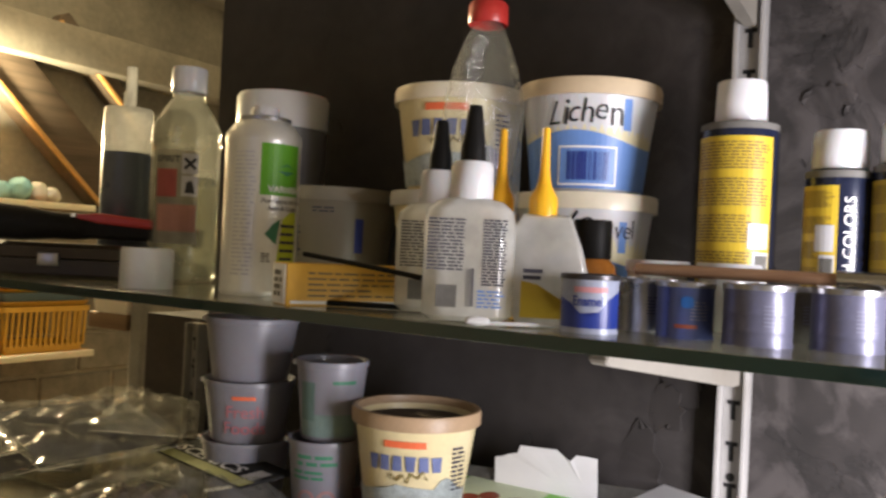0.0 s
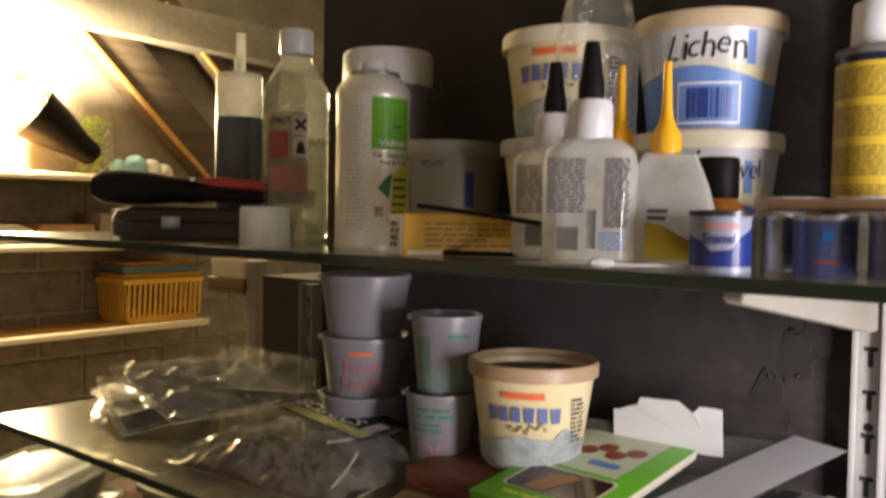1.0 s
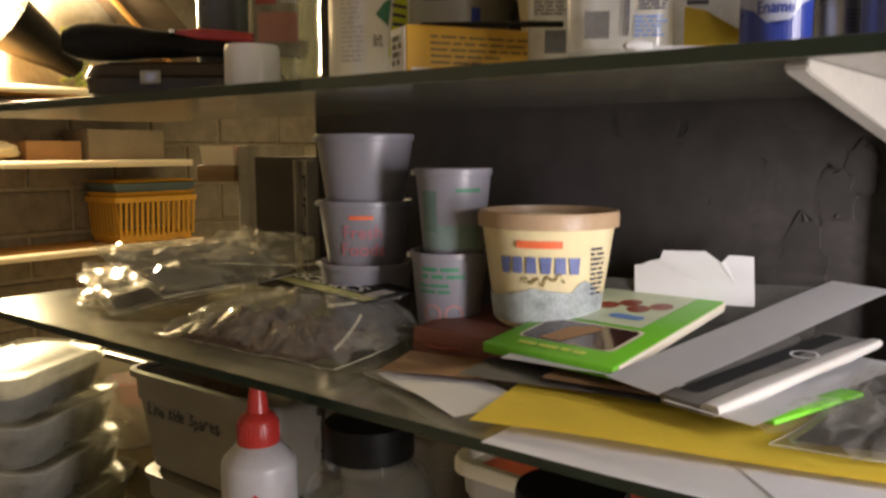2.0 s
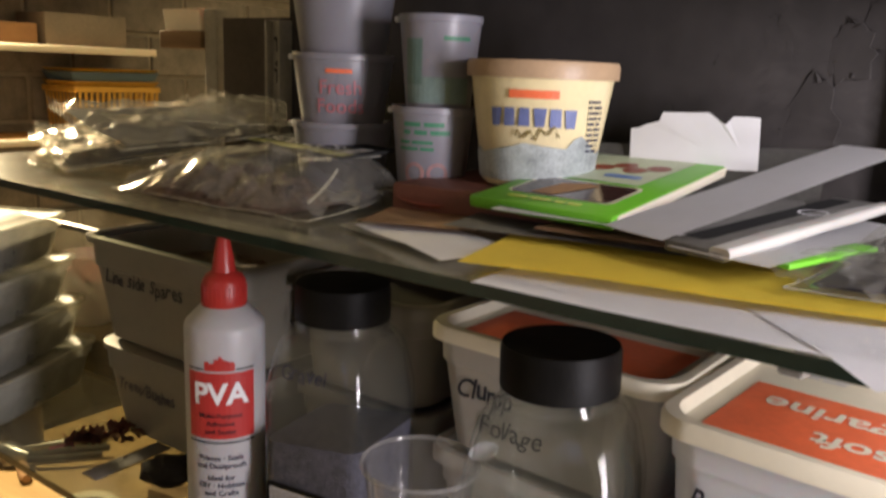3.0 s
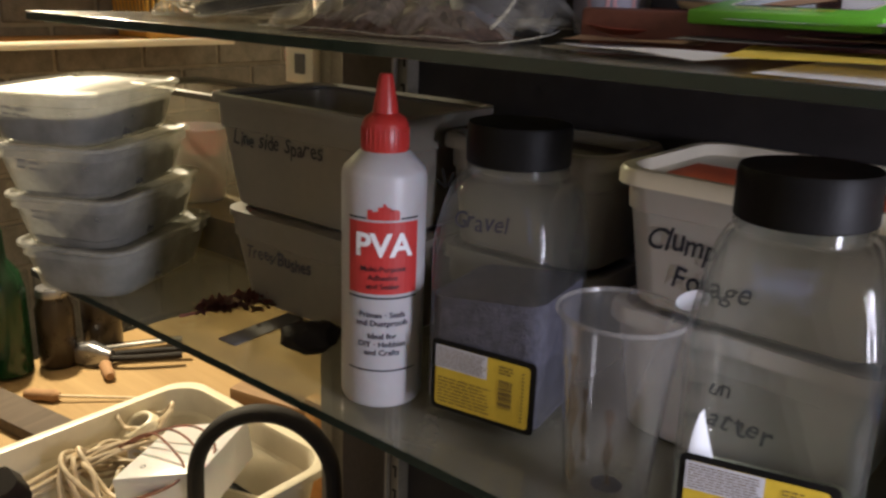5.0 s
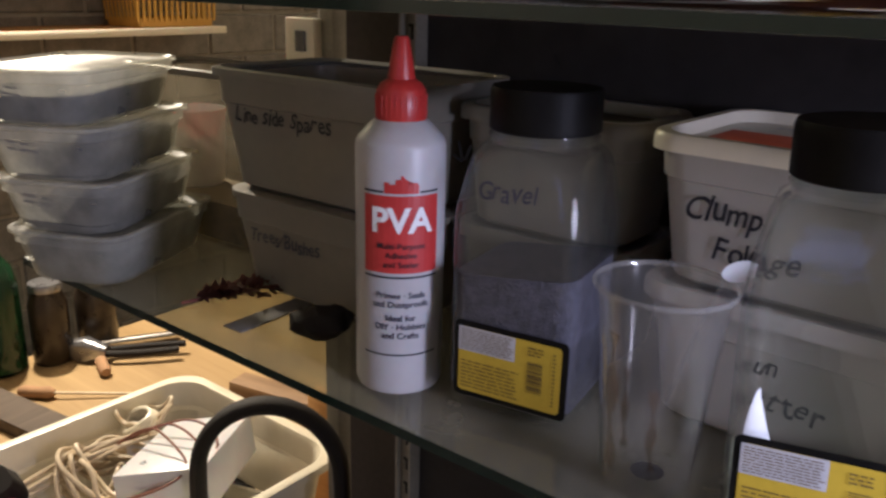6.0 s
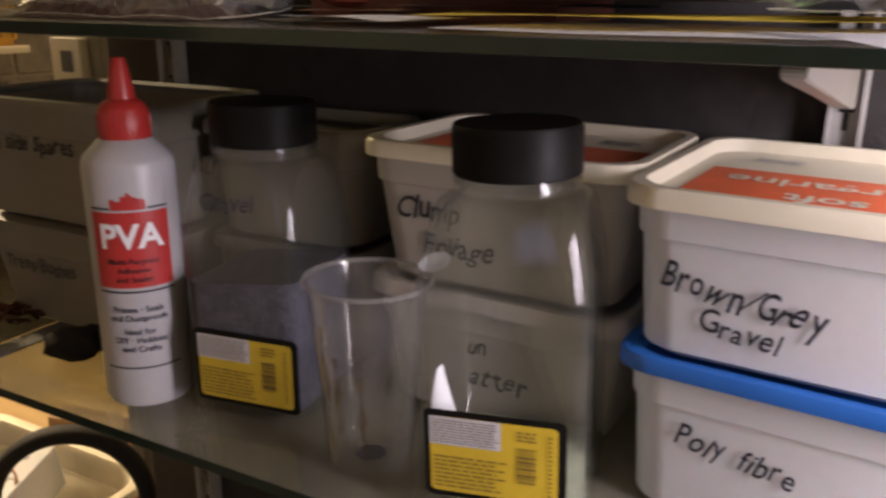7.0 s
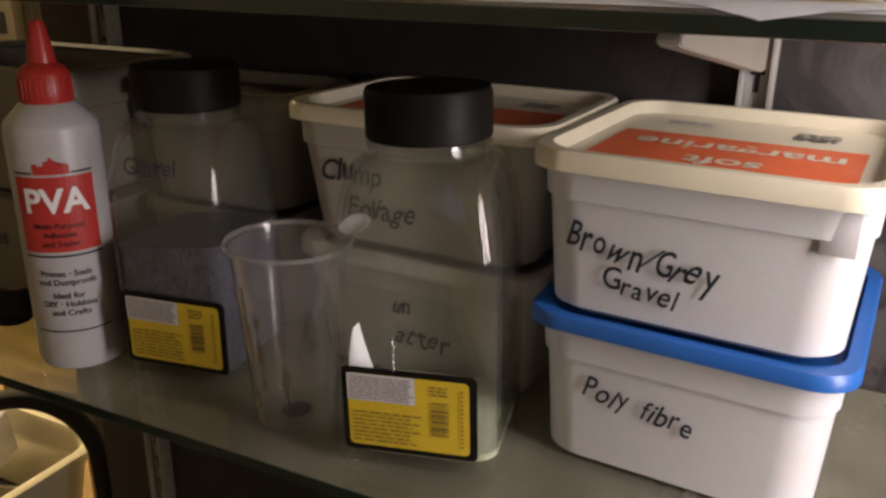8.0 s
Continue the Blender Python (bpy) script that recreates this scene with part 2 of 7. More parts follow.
M_YELLOW = mat("yellow_print", (0.58, 0.41, 0.03), 0.4, var=0.1, scale=30, bump=0)
M_YELCARD = mat("yellow_card", (0.80, 0.62, 0.06), 0.7, var=0.07, scale=12)
M_YELPL = mat("yellow_plastic", (0.85, 0.46, 0.02), 0.3, var=0.06, scale=30, sss=0.1)
M_PAPER = mat("white_paper", (0.74, 0.74, 0.76), 0.8, var=0.04, scale=10)
M_GREEN = mat("green_print", (0.13, 0.42, 0.02), 0.4, var=0.08, scale=20, bump=0)
M_DKGREEN = mat("dark_green_print", (0.05, 0.22, 0.12), 0.5, var=0.15, scale=30, bump=0)
M_GREENYEL = mat("lime_print", (0.50, 0.58, 0.03), 0.4, var=0.12, scale=30, bump=0)
M_PLY = wood("plywood", (0.26, 0.165, 0.060), (0.37, 0.25, 0.105), 0.65, 5)
M_TIMBER = wood("old_timber", (0.14, 0.08, 0.035), (0.26, 0.16, 0.075), 0.7, 10)
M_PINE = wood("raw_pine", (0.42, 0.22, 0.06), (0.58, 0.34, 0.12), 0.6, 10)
M_HANDLE = wood("brush_handle", (0.25, 0.14, 0.08), (0.38, 0.23, 0.14), 0.35, 60)
M_JAR = clear("jar_plastic", (0.980, 0.984, 0.974), 0.024, (0.58, 0.60, 0.55), 0.06, 1.50, bump=0.14, bscale=45)
M_CUP = clear("cup_plastic", (0.96, 0.955, 0.94), 0.045, (0.72, 0.70, 0.68), 0.08, 1.50)
M_CUPRIM = clear("cup_rim_plastic", (0.94, 0.935, 0.92), 0.22, (0.75, 0.74, 0.72), 0.12, 1.42)
M_STAIN = clear("brown_stain", (0.72, 0.62, 0.50), 0.35, (0.22, 0.13, 0.07), 0.4, 1.3)
M_PET = clear("pet_plastic", (0.93, 0.94, 0.93), 0.09, (0.62, 0.64, 0.62), 0.05, 1.7, bump=0.7, bscale=130)
M_BAG = clear("poly_bag", (0.93, 0.93, 0.91), 0.23, (0.46, 0.44, 0.40), 0.05, 1.18, gloss=0.45)
M_SHEETDK = mat("dark_insert_card", (0.052, 0.047, 0.048), 0.85, var=0.45, scale=40, bump=0.05, spec=0.15)
M_BAGW = clear("whitish_poly_bag", (0.92, 0.92, 0.90), 0.14, (0.60, 0.58, 0.54), 0.06, 1.36, gloss=0.7)
M_PALEEDGE = clear("pale_bag_edge", (0.9, 0.9, 0.88), 0.30, (0.8, 0.78, 0.70), 0.15, 1.45)
M_BROWNPRINT = mat("brown_print", (0.15, 0.10, 0.03), 0.5, var=0.3, scale=80, bump=0)
M_CARTON = mat("yellow_carton", (0.60, 0.33, 0.03), 0.45, var=0.08, scale=30, bump=0.02)
M_TUBCLEAR = clear("cloudy_container", (0.86, 0.86, 0.82), 0.34, (0.72, 0.71, 0.64), 0.40, 1.18, gloss=0.25)
M_GREYFILL = mat("grey_granules", (0.030, 0.030, 0.034), 0.9, var=0.7, scale=150, bump=0.9, bscale=300)
M_BLUEGREY = mat("blue_grey_granules", (0.062, 0.060, 0.082), 0.9, var=0.5, scale=200, bump=0.8, bscale=400)
M_PALEFILL = mat("pale_flakes", (0.36, 0.39, 0.27), 0.9, var=0.2, scale=120, bump=0.6, bscale=250)
M_BROWNFILL = mat("brown_flock", (0.080, 0.050, 0.034), 0.95, var=0.6, scale=180, bump=0.9, bscale=300)
M_TIN = mat("tin_metal", (0.36, 0.36, 0.38), 0.3, 0.9, var=0.15, scale=50)
M_CHROME = mat("chrome", (0.65, 0.65, 0.66), 0.15, 1.0, var=0.05, scale=50, bump=0)
M_ALU = mat("can_print", (0.74, 0.74, 0.71), 0.35, 0.3, var=0.06, scale=25, bump=0.02)
M_SPIRIT = clear("spirit_bottle", (0.86, 0.86, 0.78), 0.28, (0.62, 0.62, 0.52), 0.12, 1.45)
M_NATURAL = clear("natural_plastic", (0.88, 0.88, 0.85), 0.66, (0.82, 0.82, 0.80), 0.14, 1.45)
M_BROWNGL = mat("brown_bottle", (0.42, 0.16, 0.03), 0.15, var=0.2, scale=30, bump=0)
M_DKPAINT = mat("dark_paint_bottle", (0.010, 0.014, 0.035), 0.2, var=0.3, scale=30, bump=0)
M_CARD = mat("brown_card", (0.33, 0.19, 0.09), 0.85, var=0.15, scale=20)
M_REDDISH = mat("red_brown_plastic", (0.24, 0.055, 0.03), 0.4, var=0.2, scale=30)
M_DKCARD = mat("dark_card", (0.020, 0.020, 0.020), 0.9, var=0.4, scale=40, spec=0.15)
M_GREYCARD = mat("grey_card", (0.13, 0.125, 0.115), 0.7, var=0.3, scale=30)
M_CABLE = mat("cream_cable", (0.55, 0.45, 0.30), 0.5, var=0.15, scale=60)
M_REDWIRE = mat("brown_wire", (0.20, 0.07, 0.04), 0.5, var=0.2, scale=60)
M_BOXPL = mat("ivory_box_plastic", (0.74, 0.68, 0.52), 0.35, var=0.08, scale=10, dirt=(0.4, 0.32, 0.2), dirt_amount=0.4)
M_LICHEN = mat("red_lichen", (0.15, 0.050, 0.036), 0.95, var=0.4, scale=200, bump=0.9)
M_BASKET = mat("orange_basket", (0.62, 0.36, 0.05), 0.5, var=0.1, scale=30)
M_DKGLASS = mat("green_bottle", (0.008, 0.036, 0.014), 0.12, var=0.3, scale=20, bump=0)
M_BULB = glow("lamp_bulb", (1.0, 0.85, 0.55), 60)


# ---- mesh helpers ----
def part(name, bm, material, parent=None, label="", smooth=40, kind=""):
    me = bpy.data.meshes.new(name)
    bmesh.ops.recalc_face_normals(bm, faces=bm.faces)
    bm.to_mesh(me)
    bm.free()
    if smooth:
        me.shade_smooth()
        me.set_sharp_from_angle(angle=radians(smooth))
    for mm in material if isinstance(material, (list, tuple)) else [material]:
        me.materials.append(mm)
    ob = new(name, me)
    ob.parent = parent
    return tagged(ob, label, kind=kind)


def thing(name, label, category, x, y, z, rz=0, rx=0, ry=0, group=""):
    ob = new(name)
    ob.empty_display_size = 0.02
    ob.matrix_basis = pose(x, y, z, rx, ry, rz)
    return tagged(ob, label, category, group)


def lathe(profile, seg=40):
    """A turned form from (radius, height) pairs; a radius of 0 closes it."""
    bm = bmesh.new()
    rings = []
    for r, z in profile:
        if r <= 1e-6:
            rings.append([bm.verts.new((0, 0, z))])
        else:
            rings.append([bm.verts.new((r * math.cos(2 * math.pi * i / seg), r * math.sin(2 * math.pi * i / seg), z)) for i in range(seg)])
    for a, b in zip(rings, rings[1:]):
        for i in range(seg):
            j = (i + 1) % seg
            if len(a) == 1 and len(b) == 1:
                continue
            if len(a) == 1:
                bm.faces.new((a[0], b[j], b[i]))
            elif len(b) == 1:
                bm.faces.new((a[i], a[j], b[0]))
            else:
                bm.faces.new((a[i], a[j], b[j], b[i]))
    return bm


def ring_pts(w, d, r, n=6):
    pts = []
    r = min(r, w / 2 - 1e-4, d / 2 - 1e-4)
    for cx, cy, a0 in ((w / 2 - r, d / 2 - r, 0), (-w / 2 + r, d / 2 - r, 90), (-w / 2 + r, -d / 2 + r, 180), (w / 2 - r, -d / 2 + r, 270)):
        for k in range(n + 1):
            a = radians(a0 + 90 * k / n)
            pts.append((cx + r * math.cos(a), cy + r * math.sin(a)))
    return pts


def loft(sections, cap_bottom=True, cap_top=False, n=6):
    """A form through rounded rectangles (width, depth, corner radius, height)."""
    bm = bmesh.new()
    rings = [[bm.verts.new((x, y, z)) for x, y in ring_pts(w, d, r, n)] for w, d, r, z in sections]
    for a, b in zip(rings, rings[1:]):
        k = len(a)
        for i in range(k):
            bm.faces.new((a[i], a[(i + 1) % k], b[(i + 1) % k], b[i]))
    if cap_bottom:
        bm.faces.new(rings[0][::-1])
    if cap_top:
        bm.faces.new(rings[-1])
    return bm


def box(w, d, h, bevel=0.001, z0=0.0, seg=2):
    bm = bmesh.new()
    bmesh.ops.create_cube(bm, size=1)
    bmesh.ops.scale(bm, vec=(w, d, h), verts=bm.verts)
    bmesh.ops.translate(bm, vec=(0, 0, z0 + h / 2), verts=bm.verts)
    if bevel:
        bmesh.ops.bevel(bm, geom=bm.edges[:], offset=bevel, segments=seg, affect="EDGES", profile=0.5)
    return bm


def moved(bm, m):
    bmesh.ops.transform(bm, matrix=m, verts=bm.verts)
    return bm


def joined(*bms):
    out = bmesh.new()
    for b in bms:
        me = bpy.data.meshes.new("tmp")
        b.to_mesh(me)
        b.free()
        out.from_mesh(me)
        bpy.data.meshes.remove(me)
    return out


def tube(points, r, res=3, closed=False, smooth_path=True):
    cu = bpy.data.curves.new("tmp", "CURVE")
    cu.dimensions, cu.bevel_depth, cu.bevel_resolution, cu.use_fill_caps = "3D", r, res, True
    sp = cu.splines.new("NURBS" if smooth_path else "POLY")
    sp.points.add(len(points) - 1)
    for p, q in zip(sp.points, points):
        p.co = (*q, 1)
    sp.use_cyclic_u = closed
    if smooth_path:
        sp.order_u, sp.use_endpoint_u, sp.resolution_u = 3, not closed, 5
    ob = bpy.data.objects.new("tmp", cu)
    me = bpy.data.meshes.new_from_object(ob)
    bm = bmesh.new()
    bm.from_mesh(me)
    bpy.data.meshes.remove(me), bpy.data.objects.remove(ob), bpy.data.curves.remove(cu)
    return bm


def cyl_face(r0, r1, h, ang=0.0):
    """A map from label coordinates (u right, v up) onto a tapered round wall that faces ang degrees right of -y."""
    def f(u, v, o):
        r = r0 + (r1 - r0) * v / h
        a = radians(ang) + u / r
        return Vector(((r + o) * math.sin(a), -(r + o) * math.cos(a), v))
    return f


def flat_face(d0, d1, h, ang=0.0):
    """The same for a flat wall d0 (at the foot) to d1 (at height h) in front of the axis."""
    def f(u, v, o):
        p = Vector((u, -(d0 + (d1 - d0) * v / h) - o, v))
        return Matrix.Rotation(radians(ang), 3, "Z") @ p
    return f


def top_face(z, ang=0.0):
    def f(u, v, o):
        return Matrix.Rotation(radians(ang), 3, "Z") @ Vector((u, v, z + o))
    return f


def wrap(bm, f, off=0.0004, cut=0.004):
    """Lays a flat bmesh (x right, y up) onto the surface f."""
    if cut:
        xs = [v.co.x for v in bm.verts]
        if xs:
            k = math.floor(min(xs) / cut) + 1
            while k * cut < max(xs):
                bmesh.ops.bisect_plane(bm, geom=bm.verts[:] + bm.edges[:] + bm.faces[:], plane_co=(k * cut, 0, 0), plane_no=(1, 0, 0))
                k += 1
    for v in bm.verts:
        v.co = f(v.co.x, v.co.y, off)
    return bm


def patch(u0, u1, v0, v1, r=0.0):
    bm = bmesh.new()
    w, h = u1 - u0, v1 - v0
    pts = ring_pts(w, h, r, 4) if r else [(w / 2, h / 2), (-w / 2, h / 2), (-w / 2, -h / 2), (w / 2, -h / 2)]
    bm.faces.new([bm.verts.new((x + (u0 + u1) / 2, y + (v0 + v1) / 2, 0)) for x, y in pts])
    return bm


def poly(pts):
    bm = bmesh.new()
    bm.faces.new([bm.verts.new((x, y, 0)) for x, y in pts])
    bmesh.ops.triangulate(bm, faces=bm.faces[:])
    return bm


def text(s, size, x=0, y=0, bold=0.0, squeeze=1.0):
    cu = bpy.data.curves.new("tmp", "FONT")
    cu.body, cu.size, cu.align_x, cu.align_y, cu.offset, cu.resolution_u = s, size, "CENTER", "CENTER", bold * size, 3
    ob = bpy.data.objects.new("tmp", cu)
    me = bpy.data.meshes.new_from_object(ob)
    bm = bmesh.new()
    bm.from_mesh(me)
    bpy.data.meshes.remove(me), bpy.data.objects.remove(ob), bpy.data.curves.remove(cu)
    for v in bm.verts:
        v.co = Vector((v.co.x * squeeze + x, v.co.y + y, 0))
    return bm


def hand(s, size, x=0, y=0, seed=1, bold=0.012, squeeze=0.85):
    """Marker-pen writing: every letter a little off line, turned and slanted."""
    rnd = random.Random(seed)
    out, pen = [], 0.0
    for ch in s:
        if ch == " ":
            pen += size * 0.35
            continue
        b = text(ch, size * rnd.uniform(0.92, 1.12), bold=bold, squeeze=squeeze)
        xs = [v.co.x for v in b.verts]
        lo, hi = min(xs), max(xs)
        turn, lift, slant = radians(rnd.uniform(-9, 9)), size * rnd.uniform(-0.08, 0.08), rnd.uniform(0.0, 0.35)
        if ch == "/":
            turn, slant = 0.0, 0.6
        for v in b.verts:
            px, py = v.co.x - (lo + hi) / 2, v.co.y
            px += slant * py
            px, py = px * math.cos(turn) - py * math.sin(turn), px * math.sin(turn) + py * math.cos(turn)
            v.co = Vector((px + pen + (hi - lo) / 2, py + lift, 0))
        pen += (hi - lo) + size * rnd.uniform(0.03, 0.09)
        out.append(b)
    bm = joined(*out)
    for v in bm.verts:
        v.co.x += x - pen / 2
        v.co.y += y
    return bm


def bars(u0, u1, v0, v1, rows, seed=1, fill=0.55, ragged=0.25):
    """Print too small to read: lines of short bars."""
    rnd = random.Random(seed)
    bm = bmesh.new()
    pitch = (v1 - v0) / rows
    for i in range(rows):
        v, u = v1 - (i + 0.5) * pitch, u0
        end = u1 - (u1 - u0) * rnd.uniform(0, ragged)
        while u < end:
            w = min(rnd.uniform(1.0, 3.6) * pitch, end - u)
            h = pitch * fill / 2
            bm.faces.new([bm.verts.new(p) for p in ((u, v - h, 0), (u + w, v - h, 0), (u + w, v + h, 0), (u, v + h, 0))])
            u += w + pitch * rnd.uniform(0.35, 0.6)
    return bm


def barcode(u0, u1, v0, v1, seed=1, n=22):
    rnd = random.Random(seed)
    bm = bmesh.new()
    step = (u1 - u0) / n
    for i in range(n):
        w = step * rnd.choice((0.3, 0.5, 0.75))
        u = u0 + i * step
        bm.faces.new([bm.verts.new(p) for p in ((u, v0, 0), (u + w, v0, 0), (u + w, v1, 0), (u, v1, 0))])
    return bm


def wavy_sheet(w, d, nx, ny, fn):
    bm = bmesh.new()
    g = [[bm.verts.new((w * (i / nx - 0.5), d * (j / ny - 0.5), 0)) for i in range(nx + 1)] for j in range(ny + 1)]
    for j in range(ny):
        for i in range(nx):
            bm.faces.new((g[j][i], g[j][i + 1], g[j + 1][i + 1], g[j + 1][i]))
    for v in bm.verts:
        v.co = fn(v.co.x, v.co.y)
    return bm


def structure(name, bm, material, label, category, smooth=30):
    ob = part(name, bm, material, None, label, smooth)
    return tagged(ob, label, category, kind="structure")


# ---- room ----
def slab(x0, x1, y0, y1, z0, z1, bevel=0.0):
    return moved(box(x1 - x0, y1 - y0, z1 - z0, bevel), pose((x0 + x1) / 2, (y0 + y1) / 2, z0))


FLOOR = -0.55
structure("floor", slab(-2.9, 0.60, -2.4, 2.2, FLOOR - 0.1, FLOOR), M_FLOOR, "bare grey concrete workshop floor", "floor")
structure("ceiling", slab(-2.9, 0.60, -2.4, 2.2, 2.40, 2.5), M_CEIL, "plain off-white painted ceiling", "ceiling")
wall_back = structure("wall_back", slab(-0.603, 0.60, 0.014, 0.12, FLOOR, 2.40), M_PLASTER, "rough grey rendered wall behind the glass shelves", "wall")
rnd = random.Random(12)
for fx, fz, fw, fh, tilt in ((-0.073, 1.243, 0.019, 0.034, -5), (-0.054, 1.296, 0.016, 0.020, -7), (-0.036, 1.316, 0.012, 0.018, -6), (0.075, 1.600, 0.022, 0.030, -5), (0.060, 1.545, 0.016, 0.014, -4), (-0.290, 1.690, 0.020, 0.022, -3)):
    edge = [(fw * (1 + 0.28 * rnd.uniform(-1, 1)) * math.cos(k * math.pi / 13), fh * (1 + 0.28 * rnd.uniform(-1, 1)) * math.sin(k * math.pi / 13)) for k in range(26)]
    flake = poly(edge)
    bmesh.ops.triangulate(flake, faces=flake.faces[:])
    bmesh.ops.solidify(flake, geom=flake.faces[:], thickness=0.0018)
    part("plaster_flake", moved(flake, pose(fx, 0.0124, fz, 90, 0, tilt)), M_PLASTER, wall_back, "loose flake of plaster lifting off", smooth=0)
structure("wall_low", slab(-0.715, -0.603, 0.016, 0.12, FLOOR, 1.322), M_BROWNBOARD, "dark brown boarded half wall beside the shelves", "wall")
structure("wall_recess", slab(-2.9, -0.55, 2.0, 2.1, FLOOR, 2.40), M_BOARD, "dim grey boarded wall at the end of the recess", "wall")
structure("wall_recess_side", slab(-0.655, -0.56, 0.12, 2.0, FLOOR, 2.40), M_BOARD, "dim grey side wall of the recess", "wall")
# front wall and its window are out of view, added for the fill
structure("wall_front", joined(slab(-2.9, -0.1, -2.4, -2.3, FLOOR, 2.40), slab(0.40, 0.60, -2.4, -2.3, FLOOR, 2.40), slab(-0.1, 0.40, -2.4, -2.3, FLOOR, 1.10), slab(-0.1, 0.40, -2.4, -2.3, 2.20, 2.40)), M_CEIL, "unseen front wall, its opening added for the fill light", "wall")
win2 = structure("added_window", joined(slab(-0.1, -0.06, -2.38, -2.31, 1.1, 2.2, 0.002), slab(0.36, 0.40, -2.38, -2.31, 1.1, 2.2, 0.002), slab(-0.06, 0.36, -2.38, -2.31, 1.1, 1.14, 0.002), slab(-0.06, 0.36, -2.38, -2.31, 2.16, 2.2, 0.002)), M_STEEL, "unseen narrow window added for the front fill light", "window")
part("pane", slab(-0.06, 0.36, -2.355, -2.349, 1.14, 2.16), M_JAR, win2).visible_shadow = False
# out of view: wall and window added to hold the light from the right
structure("wall_window", joined(slab(0.46, 0.56, -2.3, -0.53, FLOOR, 2.4), slab(0.46, 0.56, -0.11, 0.014, FLOOR, 2.4), slab(0.46, 0.56, -0.53, -0.11, FLOOR, 0.93), slab(0.46, 0.56, -0.53, -0.11, 1.60, 2.4)), M_CEIL, "unseen end wall added with an opening for the light", "wall")
win = structure("window_1", joined(slab(0.47, 0.54, -0.53, -0.50, 0.93, 1.60, 0.002), slab(0.47, 0.54, -0.14, -0.11, 0.93, 1.60, 0.002), slab(0.47, 0.54, -0.50, -0.14, 0.93, 0.96, 0.002), slab(0.47, 0.54, -0.50, -0.14, 1.57, 1.60, 0.002)), M_STEEL, "unseen white window assumed for the light from the right", "window")
pane = part("pane", slab(0.500, 0.506, -0.50, -0.14, 0.96, 1.57), M_JAR, win)
pane.visible_shadow = False
wl = structure("wall_left", slab(-2.75, -2.568, -2.3, 2.0, FLOOR, 2.40), M_MORTAR, "grey concrete block wall with pale mortar joints", "wall")
structure("wall_panel", slab(-2.566, -2.548, -1.4, 1.99, 1.520, 2.40), M_BOARD, "grey board panel above the block wall", "panel")
structure("beam", slab(-2.535, -2.38, -1.4, 1.99, 1.985, 2.115, 0.004), M_BOARD, "grey boxed-in horizontal beam", "beam")
structure("post", slab(-0.800, -0.776, 0.055, 0.085, FLOOR, 1.336, 0.002), M_POSTPAINT, "narrow off-white post at the wall's end", "post")
for yc, zc, hl, w in ((0.900, 1.865, 0.46, 0.155), (1.190, 1.960, 0.28, 0.060)):
    b = structure("brace", moved(box(0.08, hl * 2, w, 0.003, -w / 2), pose(-2.490, yc, zc, -43)), M_DARKBEAM, "dark timber brace sloping across the panel", "brace")
    # pale pine strip paints the lamplight along the brace's edge
    part("lit_edge", moved(box(0.016, hl * 2, 0.014, 0.001, -0.007), pose(-2.446, yc - (w / 2 - 0.007) * 0.69, zc - (w / 2 - 0.007) * 0.73, -43)), M_PINE, b, "pale strip painted as lamplight on the edge")


def wall_shelf(y0, y1, z, x0=-2.560, x1=-2.330):
    ob = structure("shelf_board", slab(x0, x1, y0, y1, z - 0.020, z, 0.001), M_PINE, "thin wooden shelf on the block wall", "shelf")
    # cream strip carries the lamplight on the shelf's front edge in its colour
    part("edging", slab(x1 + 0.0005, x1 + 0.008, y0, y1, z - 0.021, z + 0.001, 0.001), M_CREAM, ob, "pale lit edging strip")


wall_shelf(-1.0, 1.055, 1.517)
wall_shelf(-1.0, 1.040, 1.300)
wall_shelf(-1.0, 1.075, 1.030)

# ---- uprights, brackets and glass shelves ----
SHELF_A, SHELF_B, SHELF_C = 1.375, 1.168, 0.900
FRONT, THICK = -0.272, 0.008


def upright(x, z0, z1, label, M_STEEL=M_STEEL):
    ob = structure("upright", moved(slab(-0.0080, 0.0080, 0.004, 0.0138, z0, z1, 0.0006), pose(x, 0, 0)), M_STEEL, label, "shelf upright")
    for s in (-1, 1):
        part("flange", slab(x + s * 0.0098 - 0.0017, x + s * 0.0098 + 0.0017, -0.004, 0.0138, z0, z1, 0.0006), M_STEEL, ob)
    z, k = z0 + 0.02, 0
    while z < z1:
        # dark plates set on the web stand in for the shade inside slots
        head, stem = box(0.0095, 0.0008, 0.0032, 0), box(0.0034, 0.0008, 0.0120, 0)
        part("slot", joined(moved(head, pose(x, 0.0037, z + 0.0105)), moved(stem, pose(x, 0.0037, z - 0.0015))), M_SLOT, ob, smooth=0)
        if k % 6 == 2:
            part("screw_hole", moved(lathe([(0, 0), (0.0034, 0), (0.0034, 0.0008), (0, 0.0008)], 12), pose(x, 0.0042, z + 0.0185, 90)), M_SLOT, ob, smooth=0)
        z, k = z + 0.0325, k + 1


upright(0.0030, 0.3670, 2.2, "white slotted steel shelf upright screwed to the wall")
upright(-0.611, 0.0, 1.318, "slotted steel shelf upright, darkened for the shade it stands in", M_POSTPAINT)


